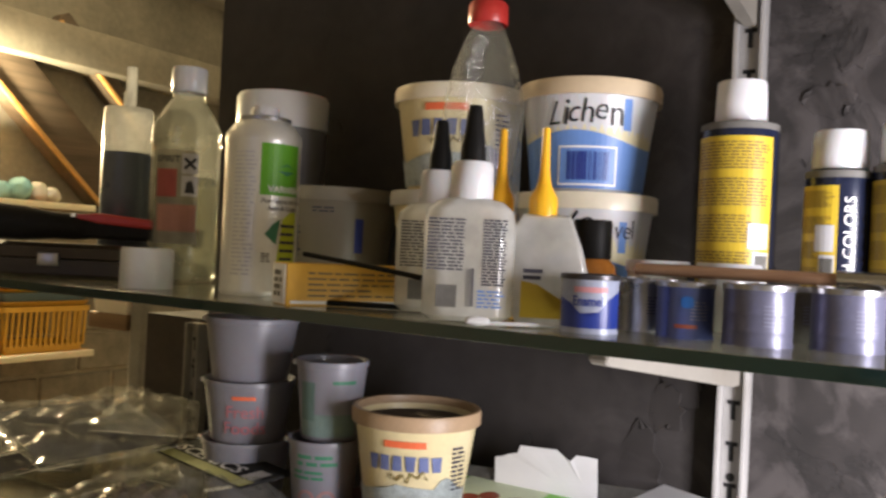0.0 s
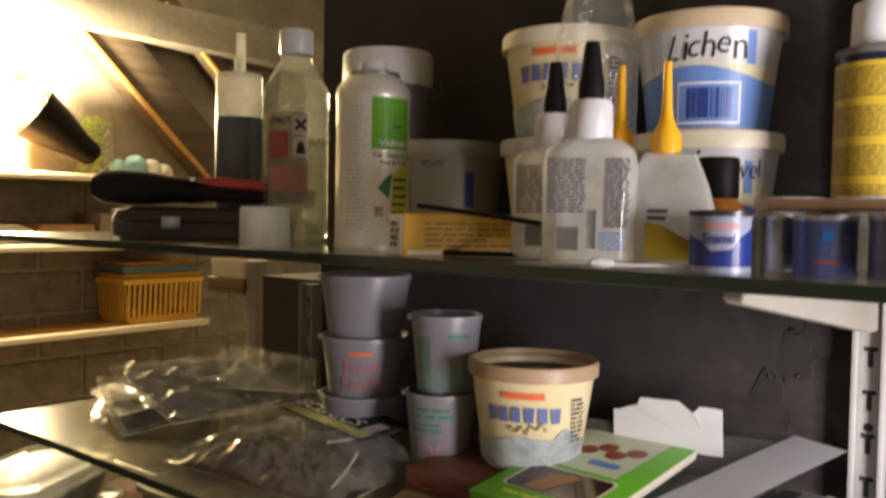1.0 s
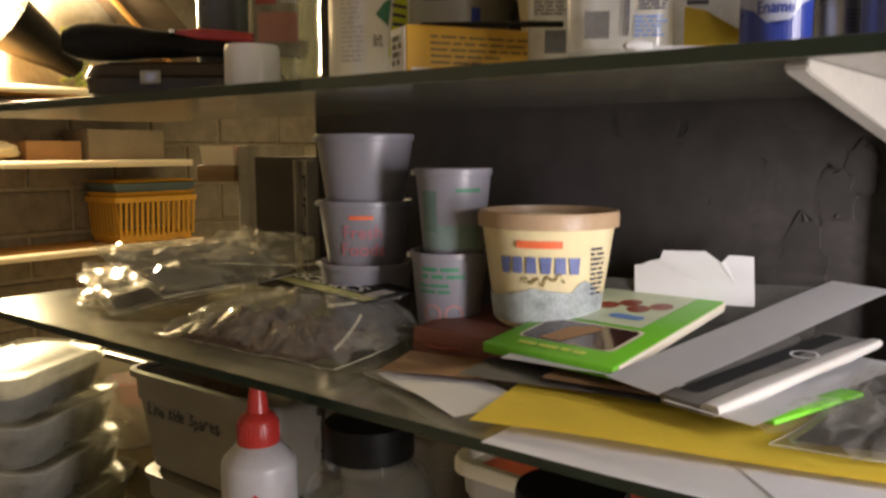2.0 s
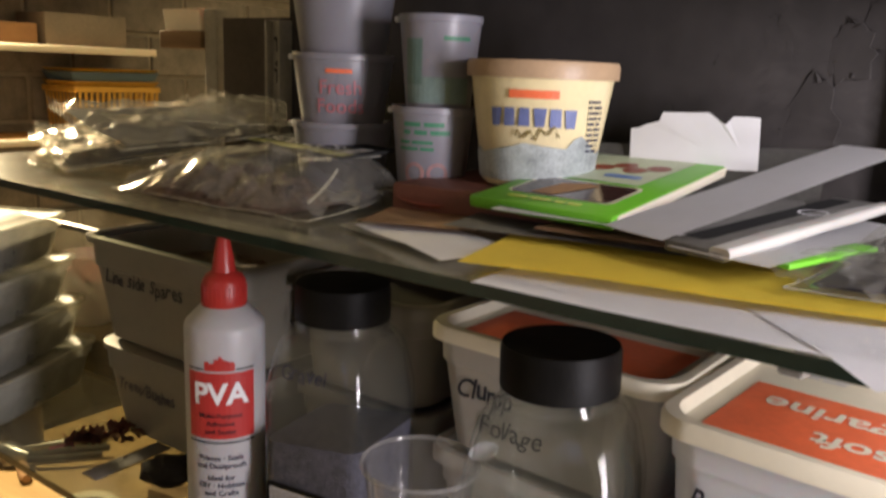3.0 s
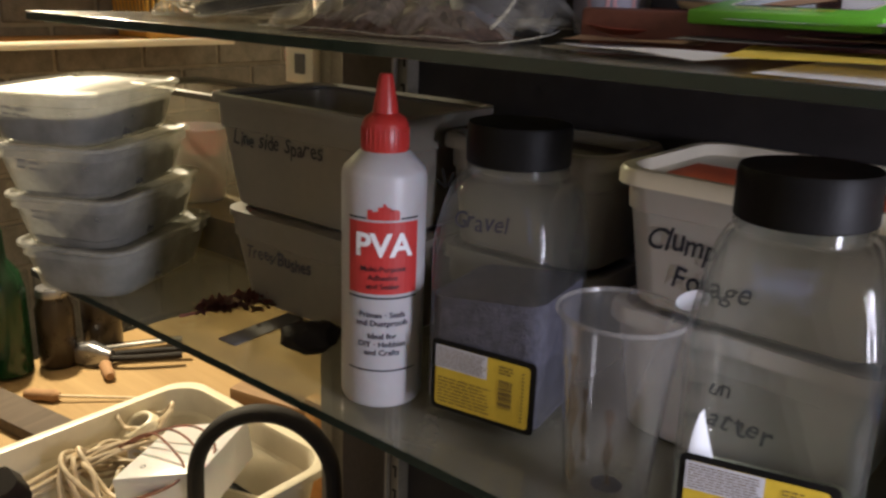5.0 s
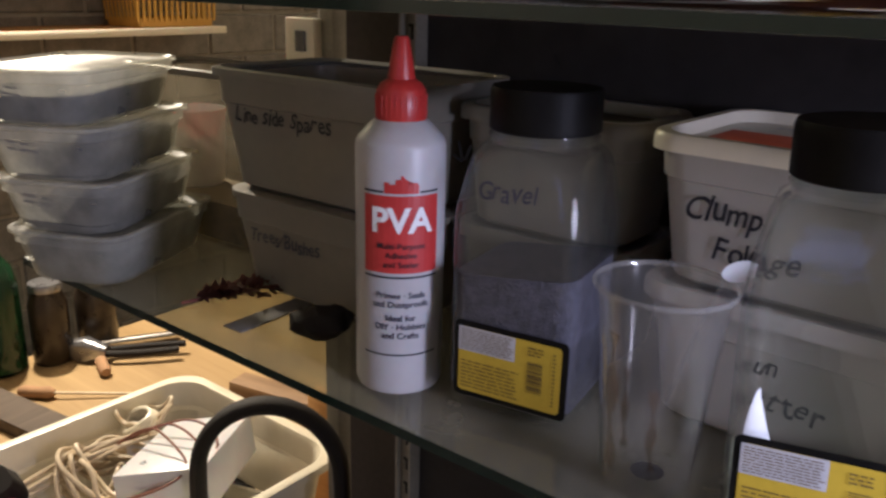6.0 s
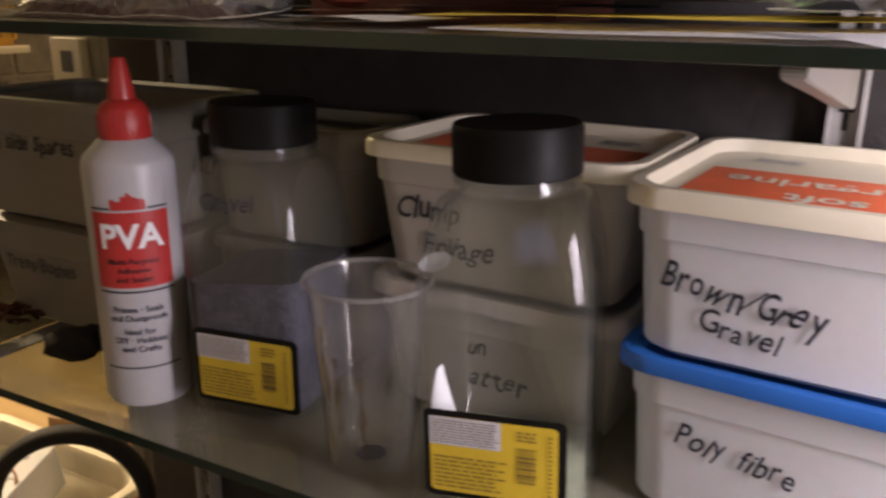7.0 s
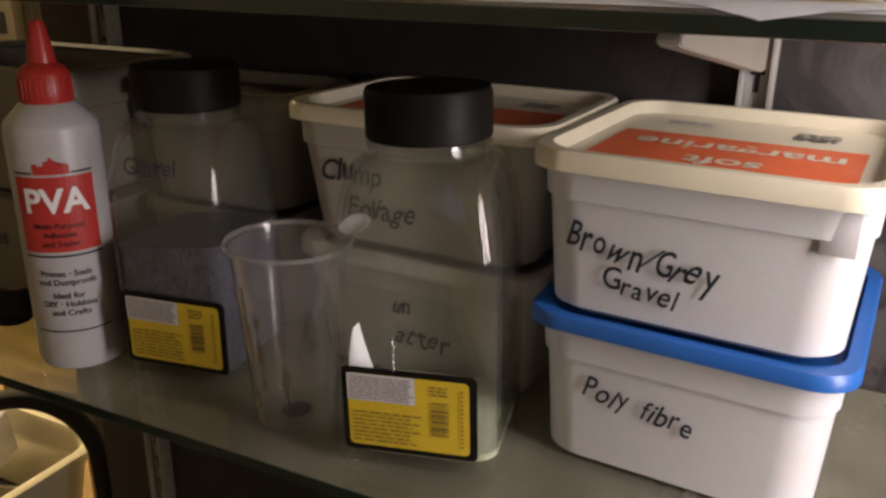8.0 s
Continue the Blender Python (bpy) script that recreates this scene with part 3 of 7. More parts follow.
def bracket(x, z):
    """A pressed steel arm, thin in front and deeper at the wall, with two hooks in the upright's slots."""
    bm = bmesh.new()
    prof = [(0.0, 0.0), (-0.262, 0.0), (-0.266, -0.0015), (-0.266, -0.0040), (-0.262, -0.0058), (-0.060, -0.0365), (-0.020, -0.0425), (0.0, -0.0435)]
    for s in (-1, 1):
        bm.faces.new([bm.verts.new((s * 0.005, y, zz)) for y, zz in prof][::s])
    bm.verts.ensure_lookup_table()
    k = len(prof)
    for i in range(k):
        j = (i + 1) % k
        bm.faces.new((bm.verts[i], bm.verts[j], bm.verts[k + j], bm.verts[k + i]))
    bmesh.ops.bevel(bm, geom=bm.edges[:], offset=0.0008, segments=2, affect="EDGES")
    t = thing("shelf_bracket", "white steel bracket hooked into the upright under glass", "bracket", x, -0.0010, z, -2.0, group="shelf brackets")
    part("arm", bm, M_ARM, t)
    for hz in (-0.010, -0.0350):
        part("hook", moved(box(0.0030, 0.006, 0.009, 0.0008), pose(0, 0.0028, hz)), M_STEEL, t)


for bz in (SHELF_A, SHELF_B, SHELF_C):
    bracket(0.0030, bz - THICK)
bracket(0.0030, 1.647)


def glass_shelf(z, x0, x1):
    t = thing("glass_shelf", "dusty greenish glass shelf with dark green edges", "shelf", 0, 0, z - THICK, group="glass shelves")
    part("glass_sheet", slab(x0, x1, FRONT + 0.0008, -0.006, 0, THICK, 0.0006), M_GLASS, t, smooth=0)
    part("front_edge", slab(x0, x1, FRONT, FRONT + 0.0007, 0.0003, THICK - 0.0003, 0.0002), M_GEDGE, t, "dark green polished glass edge", smooth=0)
    part("end_edge", slab(x0 - 0.0008, x0 - 0.0001, FRONT + 0.001, -0.006, 0.0003, THICK - 0.0003, 0.0002), M_GEDGE, t, smooth=0)


glass_shelf(SHELF_A, -0.89, 0.16)
glass_shelf(SHELF_B, -0.840, 0.115)
glass_shelf(SHELF_C, -0.895, 0.16)


# ---- kinds of containers ----
def round_tub(name, label, x, y, z, rt, rb, h, body_m, lid_m=None, rz=0.0, group="", lid_h=0.011):
    t = thing(name, label, "tub", x, y, z, rz, group=group)
    part("body", lathe([(0, 0.002), (rb * 0.85, 0.002), (rb * 0.92, 0), (rb, 0.003), (rt * 0.985, h - 0.012), (rt, h - 0.010), (rt, h - 0.004), (rt * 0.97, h - 0.003), (rb * 0.97, 0.006), (0, 0.005)], 48), body_m, t)
    if lid_m:
        part("lid", lathe([(rt * 1.01, h - lid_h), (rt * 1.055, h - lid_h), (rt * 1.06, h - 0.002), (rt * 1.04, h + 0.001), (rt * 0.97, h + 0.001), (rt * 0.95, h - 0.004), (0, h - 0.004)], 48), lid_m, t)
    return t


def square_tub(name, label, x, y, z, w, d, h, body_m, lid_m, rz=0.0, taper=0.86, rim=0.005, group="", skirt=0.011):
    """A rectangular food tub: tapered body with a step below the rim, and a lid with a raised edge round a sunk panel."""
    t = thing(name, label, "tub", x, y, z, rz, group=group)
    c, wb, db = 0.024, w * taper, d * taper
    part("body", loft([(wb - 0.01, db - 0.01, c, 0.0), (wb, db, c, 0.004), (w * 0.955, d * 0.955, c, h * 0.70), (w * 0.975, d * 0.975, c, h * 0.71), (w * 0.985, d * 0.985, c, h - 0.008), (w * 0.97, d * 0.97, c, h - 0.008), (w * 0.94, d * 0.94, c, h * 0.69), (wb - 0.004, db - 0.004, c, 0.006)], n=8), body_m, t)
    if lid_m:
        part("lid", loft([(w * 0.99, d * 0.99, c, h - skirt), (w + rim, d + rim, c, h - skirt), (w + rim, d + rim, c, h - 0.003), (w + rim - 0.003, d + rim - 0.003, c, h), (w - 0.007, d - 0.007, c, h), (w - 0.012, d - 0.012, c, h - 0.008), (w - 0.024, d - 0.024, c, h - 0.008)], False, True, n=8), lid_m, t)
    return t


def spice_jar(name, label, x, y, z, w, h, rz, cap_r, fills, lean=0.0):
    t = thing(name, label, "jar", x, y, z, rz, 0, lean)
    sh, nz = h * 0.600, h * 0.845
    up = nz - sh
    outside = [(w - 0.012, 0.011, 0.002), (w - 0.003, 0.013, 0.004), (w, 0.0135, 0.010), (w, 0.0135, sh), (w * 0.990, 0.0135, sh + up * 0.13), (w * 0.955, 0.0145, sh + up * 0.35), (w * 0.910, 0.016, sh + up * 0.60),
               (w * 0.866, 0.019, sh + up * 0.80), (w * 0.830, 0.025, sh + up * 0.90), (cap_r * 2.06, cap_r * 0.94, sh + up * 0.945), (cap_r * 1.90, cap_r * 0.94, nz - 0.002), (cap_r * 1.84, cap_r * 0.92, nz), (cap_r * 1.84, cap_r * 0.92, nz + 0.008)]
    inside = [(cap_r * 1.74, cap_r * 0.87, nz + 0.008), (cap_r * 1.74, cap_r * 0.87, nz - 0.003), (w * 0.826 - 0.005, 0.025, sh + up * 0.86), (w * 0.910 - 0.005, 0.014, sh + up * 0.58), (w - 0.0056, 0.0115, sh - 0.002), (w - 0.0046, 0.0115, 0.014), (w - 0.016, 0.010, 0.005)]
    part("jar_body", loft([(q, q, r, z1) for q, r, z1 in outside + inside], n=8), M_JAR, t).visible_shadow = False
    part("neck_ring", moved(lathe([(cap_r * 0.92, 0), (cap_r * 0.99, 0.001), (cap_r * 0.99, 0.003), (cap_r * 0.92, 0.004)], 40), pose(0, 0, nz + 0.001)), M_JAR, t)
    c0 = nz + 0.006
    cap = lathe([(cap_r * 0.96, c0), (cap_r, c0 + 0.001), (cap_r, h - 0.003), (cap_r * 0.97, h), (0, h)], 72)
    for v in cap.verts:
        rad = math.hypot(v.co.x, v.co.y)
        if rad > cap_r * 0.98 and c0 < v.co.z < h - 0.001:
            k = 1 - 0.008 * (round(math.atan2(v.co.y, v.co.x) / (2 * math.pi) * 72) % 2)
            v.co.x, v.co.y = v.co.x * k, v.co.y * k
    part("screw_cap", cap, M_BLACK, t, "black ribbed screw cap")
    for top, m, name2 in fills:
        fw = w - 0.005
        bm = loft([(fw - 0.012, fw - 0.012, 0.010, 0.006), (fw, fw, 0.0115, 0.012), (fw, fw, 0.0115, top)], True, True, n=6)
        for v in bm.verts:
            if v.co.z > top - 0.001:
                v.co.z += 0.10 * v.co.x * (top > 0.05)
        part(name2, bm, m, t)
    return t


def jar_label(t, w, lw, z0, z1, seed, shift=0.0):
    def f(u, v, o):
        return Vector((u + shift, -w / 2 - o, v))

    lab = part("paper_label", wrap(patch(-lw / 2, lw / 2, z0, z1, 0.004), f, 0.0006, 0), M_BLACK, t, "black-edged yellow printed label", smooth=0)
    part("yellow_panel", wrap(patch(-lw / 2 + 0.0035, lw / 2 - 0.0045, z0 + 0.0035, z1 - 0.004, 0.003), f, 0.0010, 0), M_YELLOW, lab, smooth=0)
    part("silver_panel", wrap(patch(-lw / 2 + 0.0035, 0.004, z1 - 0.021, z1 - 0.004), f, 0.0014, 0), M_SILVERL, lab, smooth=0)
    part("small_print", joined(wrap(bars(-lw / 2 + 0.005, 0.003, z1 - 0.020, z1 - 0.005, 9, seed, 0.35, 0.1), f, 0.0018, 0),
                               wrap(bars(-lw / 2 + 0.006, 0.010, z0 + 0.006, z0 + 0.027, 8, seed + 1, 0.32), f, 0.0018, 0),
                               wrap(bars(0.013, 0.024, z1 - 0.014, z1 - 0.007, 3, seed, 0.4, 0.2), f, 0.0018, 0),
                               wrap(moved(barcode(-0.011, 0.011, -0.0052, 0.0052, seed, 16), pose(0.0185, z1 - 0.028, 0, 0, 0, 90)), f, 0.0018, 0),
                               wrap(bars(0.0305, 0.0325, z0 + 0.008, z1 - 0.008, 14, seed + 2, 0.4), f, 0.0018, 0)), M_BROWNPRINT, lab, smooth=0)


# ---- lower shelf ----
def pva_bottle():
    t = thing("glue_bottle", "white PVA glue bottle with a red nozzle and red label", "bottle", -0.431, -0.216, SHELF_C)
    r = 0.0309
    part("bottle_body", lathe([(0, 0.003), (r * 0.85, 0.002), (r * 0.95, 0), (r, 0.004), (r, 0.172), (r * 0.985, 0.1755), (r * 0.94, 0.1785), (r * 0.62, 0.1890), (r * 0.54, 0.1905), (r * 0.5, 0.1915), (0, 0.1915)], 56), M_PVA, t)
    cap = part("nozzle_cap", lathe([(0.0165, 0.1885), (0.0172, 0.1905), (0.0166, 0.2090), (0.0140, 0.2135), (0.0092, 0.2165), (0.0082, 0.224), (0.0052, 0.241), (0.0042, 0.2435), (0, 0.244)], 36), M_RED, t, "red pointed nozzle cap")
    part("ribs", joined(*[moved(box(0.0010, 0.0008, 0.014, 0.0002), pose(0.0170 * math.cos(a), 0.0170 * math.sin(a), 0.1925, 0, 0, math.degrees(a) + 90)) for a in [2 * math.pi * k / 30 for k in range(30)]]), M_RED, cap)
    f = cyl_face(r, r, 1, 43)
    w = 0.0272
    red = part("red_label", wrap(patch(-w, w, 0.0905, 0.1440), f, 0.0003), M_REDPRINT, t, "red printed label panel", smooth=0)
    castle = [(-0.0115, 0.143), (0.0115, 0.143), (0.0115, 0.149), (0.010, 0.149), (0.010, 0.1505), (0.0075, 0.1505), (0.0075, 0.149), (0.003, 0.1495), (0.003, 0.1525), (0.0008, 0.1525), (0.0008, 0.155), (-0.0005, 0.155), (-0.0005, 0.1525), (-0.004, 0.1525), (-0.004, 0.1495), (-0.008, 0.149), (-0.008, 0.1505), (-0.0115, 0.1505)]
    part("emblem", wrap(moved(poly(castle), Matrix.Translation((0, 0.0025, 0))), f, 0.0004), M_REDPRINT, t, "plain red building-shaped emblem", smooth=0)
    for u0, u1, v0, v1 in ((-w, -0.0125, 0.1458, 0.1472), (0.0125, w, 0.1458, 0.1472), (-w, w, 0.0868, 0.0882), (-w, w, 0.0300, 0.0312)):
        part("rule_line", wrap(patch(u0, u1, v0, v1), f, 0.0004), M_INK, t, smooth=0)
    part("lettering", wrap(text("PVA", 0.0235, 0, 0.1265, 0.03, 1.0), f, 0.0008, 0.003), M_TEXTW, red, smooth=0)
    part("red_panel_print", joined(*[wrap(text(s, 0.0058, 0, v, 0.01), f, 0.0008, 0.004) for s, v in (("Multi-Purpose", 0.1095), ("Adhesive", 0.1030), ("and Sealer", 0.0965))]), M_INK, red, smooth=0)
    part("print", joined(*[wrap(text(s, 0.0062, 0, v, 0.02), f, 0.0006, 0.004) for s, v in (("Primes \u00b7 Seals", 0.0745), ("and Dustproofs", 0.0680), ("Ideal for", 0.0580), ("DIY \u00b7 Hobbies", 0.0515), ("and Crafts", 0.0450))]), M_PRINT, t, smooth=0)


pva_bottle()

j1 = spice_jar("spice_jar", "clear square jar half full of blue-grey granules", -0.343, -0.176, SHELF_C, 0.090, 0.2165, 9, 0.0360, [(0.100, M_BLUEGREY, "granules")])
jar_label(j1, 0.090, 0.081, 0.012, 0.066, 3, 0.004)
part("handwriting", wrap(hand("Gravel", 0.0175, -0.004, 0.1545, 4, 0.004), flat_face(0.0432, 0.0432, 1), 0.0), M_PRINT, j1, smooth=0)
j2 = spice_jar("spice_jar", "clear square jar with a black cap and pale flakes", -0.1415, -0.194, SHELF_C + 0.0008, 0.0965, 0.219, 12, 0.0360, [(0.016, M_PALEFILL, "pale_flakes")], -1.9)
paper = wavy_sheet(0.015, 0.062, 10, 12, lambda a, b: Vector((-0.030 + (a + 0.0075) * max(0.04, 1 - max(0.0, b + 0.004) / 0.035) ** 0.8 - 0.010 + 0.004 * (b / 0.03) ** 2, -0.0437 + 30.0 * (a + 0.0075) ** 2, 0.058 + b)))
part("paper_scrap", paper, M_PAPER, j2, "white paper scrap inside the jar")
jar_label(j2, 0.0965, 0.080, 0.013, 0.067, 7, -0.003)


def plastic_cup():
    t = thing("plastic_cup", "clear disposable plastic cup, stained inside", "cup", -0.235, -0.215, SHELF_C)
    part("cup_wall", lathe([(0, 0.003), (0.022, 0.003), (0.0255, 0), (0.0270, 0.003), (0.0335, 0.085), (0.0345, 0.087), (0.0350, 0.100), (0.0372, 0.118), (0.0395, 0.1185), (0.0400, 0.1205), (0.0390, 0.122), (0.0372, 0.121), (0.0340, 0.098), (0.0262, 0.004)], 56), M_CUP, t).visible_shadow = False
    part("cup_rim", lathe([(0.0385, 0.1186), (0.0400, 0.1192), (0.0403, 0.1206), (0.0392, 0.1218), (0.0378, 0.1212)], 56), M_CUPRIM, t)
    wall = cyl_face(0.0262, 0.0352, 0.105, 0)
    for k, (u, v0, v1, sw) in enumerate(((-0.014, 0.010, 0.098, 0.0070), (-0.003, 0.030, 0.080, 0.0030), (0.013, 0.018, 0.070, 0.0035))):
        pts = [(u + sw * (0.5 + 0.4 * math.sin(j * 1.3 + k)), v0 + (v1 - v0) * j / 10) for j in range(11)]
        part("stain_streak", wrap(poly(pts + [(u - sw * (0.5 + 0.4 * math.cos(j * 1.1 + k)), v0 + (v1 - v0) * j / 10) for j in range(10, -1, -1)]), wall, -0.0006), M_STAIN, t, "thin brown stain run down the side", smooth=0)
    part("paint_stain", moved(lathe([(0, 0), (0.010, 0), (0.007, 0.0012), (0, 0.0014)], 14), pose(0.004, -0.006, 0.006)), M_INK, t)


plastic_cup()
sp = thing("plastic_spoon", "white plastic spoon leaning in the cup", "spoon", -0.232, -0.211, SHELF_C + 0.006)
part("spoon_handle", tube([(-0.006, -0.006, 0.0), (0.004, 0.004, 0.05), (0.016, 0.014, 0.100), (0.022, 0.020, 0.118)], 0.0012), M_CUP, sp)
bowl = lathe([(0, -0.003), (0.006, -0.002), (0.009, 0.0), (0.0092, 0.0008), (0.006, -0.0008), (0, -0.0016)], 20)
for v in bowl.verts:
    v.co.x *= 1.5
bmesh.ops.scale(bowl, vec=(0.75, 0.75, 0.75), verts=bowl.verts)
part("spoon_bowl", moved(bowl, pose(0.028, 0.024, 0.122, 35, -20, 30)), M_WHITE, sp)


def lid_print(t, w, d, h, words=True):
    f = top_face(h - 0.008)
    p = part("lid_label", wrap(patch(-w / 2 + 0.018, w / 2 - 0.016, -d / 2 + 0.018, d * 0.10), f, 0.0005, 0), M_ORANGEPRINT, t, "faded orange-red printed band", smooth=0)
    if words:
        tx = text("soft", 0.027, 0.0, 0.0, 0.02)
        t2 = text("margarine", 0.0290, 0.0, 0.0, 0.02)
        tx, t2 = moved(tx, pose(0.004, -d * 0.14 - 0.021, 0, 0, 0, 180)), moved(t2, pose(0.004, -d * 0.06, 0, 0, 0, 180))
        part("lettering", joined(wrap(tx, f, 0.0010, 0), wrap(t2, f, 0.0010, 0)), M_CREAM, p, smooth=0)
    part("small_print", wrap(bars(w / 2 - 0.06, w / 2 - 0.03, d * 0.2, d * 0.33, 6, 5), f, 0.0006, 0), M_PRINT, t, smooth=0)
    part("use_by_mark", wrap(bars(-w * 0.3, -w * 0.12, d * 0.26, d * 0.34, 3, 8), f, 0.0006, 0), M_SILVERL, t, smooth=0)


lower = square_tub("food_tub", "white rectangular tub with a bright blue lid", 0.0055, -0.105, SHELF_C, 0.169, 0.180, 0.097, M_WHITE, M_BLUE, -4, 0.915, 0.010, "white food tubs", 0.0085)
part("handwriting", wrap(moved(hand("Poly fibre", 0.0195, 0, 0, 11, 0.010, 0.76), pose(-0.017, 0.048, 0, 0, 0, -8)), flat_face(0.0824, 0.0880, 0.097), 0.0012, 0), M_INK, lower, smooth=0)
upper = square_tub("food_tub", "white margarine tub with a red printed lid, marker writing", 0.0050, -0.105, SHELF_C + 0.097, 0.174, 0.186, 0.095, M_WHITE, M_LIDCREAM, -4, 0.91, 0.008, "white food tubs")
f1 = flat_face(0.0847, 0.0910, 0.095)
part("handwriting", joined(wrap(moved(hand("Brown/Grey", 0.0225, 0, 0, 21, 0.012, 0.66), pose(-0.022, 0.0415, 0, 0, 0, -9)), f1, 0.0012, 0), wrap(moved(hand("Gravel", 0.0170, 0, 0, 23, 0.010, 0.85), pose(-0.022, 0.0225, 0, 0, 0, -8)), f1, 0.0012, 0)), M_INK, upper, smooth=0)
part("grip_tab", moved(box(0.017, 0.0020, 0.022, 0.0008), pose(0.0690, -0.0892, 0.060)), M_WHITE, upper)
lid_print(upper, 0.174, 0.186, 0.095)
lower2 = square_tub("food_tub", "white rectangular tub under another, marker writing", -0.186, -0.080, SHELF_C, 0.184, 0.140, 0.096, M_WHITESHADE, M_WHITESHADE, -2, 0.87, 0.008, "white food tubs")
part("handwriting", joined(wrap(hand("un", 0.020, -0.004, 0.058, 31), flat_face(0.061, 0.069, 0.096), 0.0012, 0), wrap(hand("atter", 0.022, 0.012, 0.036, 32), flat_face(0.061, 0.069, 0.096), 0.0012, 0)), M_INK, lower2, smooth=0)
upper2 = square_tub("food_tub", "white tub with a red printed lid and marker writing", -0.186, -0.077, SHELF_C + 0.096, 0.190, 0.150, 0.097, M_WHITESHADE, M_LIDCREAM, -2, 0.87, 0.008, "white food tubs")
f2 = flat_face(0.0653, 0.0746, 0.097)
part("handwriting", joined(wrap(hand("Clump", 0.0225, -0.042, 0.0535, 41, 0.012), f2, 0.0012, 0), wrap(hand("Foliage", 0.021, -0.020, 0.029, 42, 0.012), f2, 0.0012, 0)), M_INK, upper2, smooth=0)
lid_print(upper2, 0.190, 0.150, 0.097, False)

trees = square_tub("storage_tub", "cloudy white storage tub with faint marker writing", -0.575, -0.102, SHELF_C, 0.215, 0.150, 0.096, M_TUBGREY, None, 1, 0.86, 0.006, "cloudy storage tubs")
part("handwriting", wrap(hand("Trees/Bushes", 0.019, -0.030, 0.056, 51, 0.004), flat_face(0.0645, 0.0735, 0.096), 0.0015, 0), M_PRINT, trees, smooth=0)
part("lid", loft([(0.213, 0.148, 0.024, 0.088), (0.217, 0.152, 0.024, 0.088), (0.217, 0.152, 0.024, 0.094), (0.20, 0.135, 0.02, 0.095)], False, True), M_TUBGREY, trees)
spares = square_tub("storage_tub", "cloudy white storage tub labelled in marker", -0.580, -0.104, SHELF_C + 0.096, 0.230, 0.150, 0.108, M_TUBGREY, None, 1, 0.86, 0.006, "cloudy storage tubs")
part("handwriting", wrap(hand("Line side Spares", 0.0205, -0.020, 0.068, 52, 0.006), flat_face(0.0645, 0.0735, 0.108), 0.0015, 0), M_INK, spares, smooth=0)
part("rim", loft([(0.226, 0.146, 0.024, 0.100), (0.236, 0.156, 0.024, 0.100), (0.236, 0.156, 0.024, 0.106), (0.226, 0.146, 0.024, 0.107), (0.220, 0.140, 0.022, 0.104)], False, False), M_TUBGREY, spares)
part("filling", wavy_sheet(0.192, 0.116, 14, 10, lambda a, b: Vector((a, b, 0.072 + 0.010 * noise.noise(Vector((a * 40, b * 40, 1)))))), M_BROWNFILL, spares, "brown odds and ends inside")

# the pair of tubs between the labelled stacks, their shade put into the grey
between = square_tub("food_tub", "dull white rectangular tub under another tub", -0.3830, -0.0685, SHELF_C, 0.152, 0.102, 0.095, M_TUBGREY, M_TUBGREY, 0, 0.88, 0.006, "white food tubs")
between = square_tub("food_tub", "dull white tub with a dark brown lid panel, behind a jar", -0.3830, -0.0685, SHELF_C + 0.0952, 0.152, 0.104, 0.094, M_TUBGREY, M_TUBGREY, 0, 0.88, 0.008, "white food tubs")
part("lid_label", wrap(patch(-0.062, 0.062, -0.040, 0.034, 0.004), top_face(0.086), 0.0006, 0), M_BROWNBOARD, between, "dark brown panel on the lid", smooth=0)
part("handwriting", wrap(joined(moved(patch(-0.0012, 0.0012, -0.008, 0.008), pose(-0.071, 0.056, 0, 0, 0, 14)), moved(patch(-0.0012, 0.0012, -0.006, 0.008), pose(-0.064, 0.055, 0, 0, 0, -24)), moved(patch(-0.001, 0.001, -0.005, 0.005), pose(-0.074, 0.050, 0, 0, 0, 62))), flat_face(0.0470, 0.0505, 0.094), 0.0010, 0), M_INK, between, smooth=0)


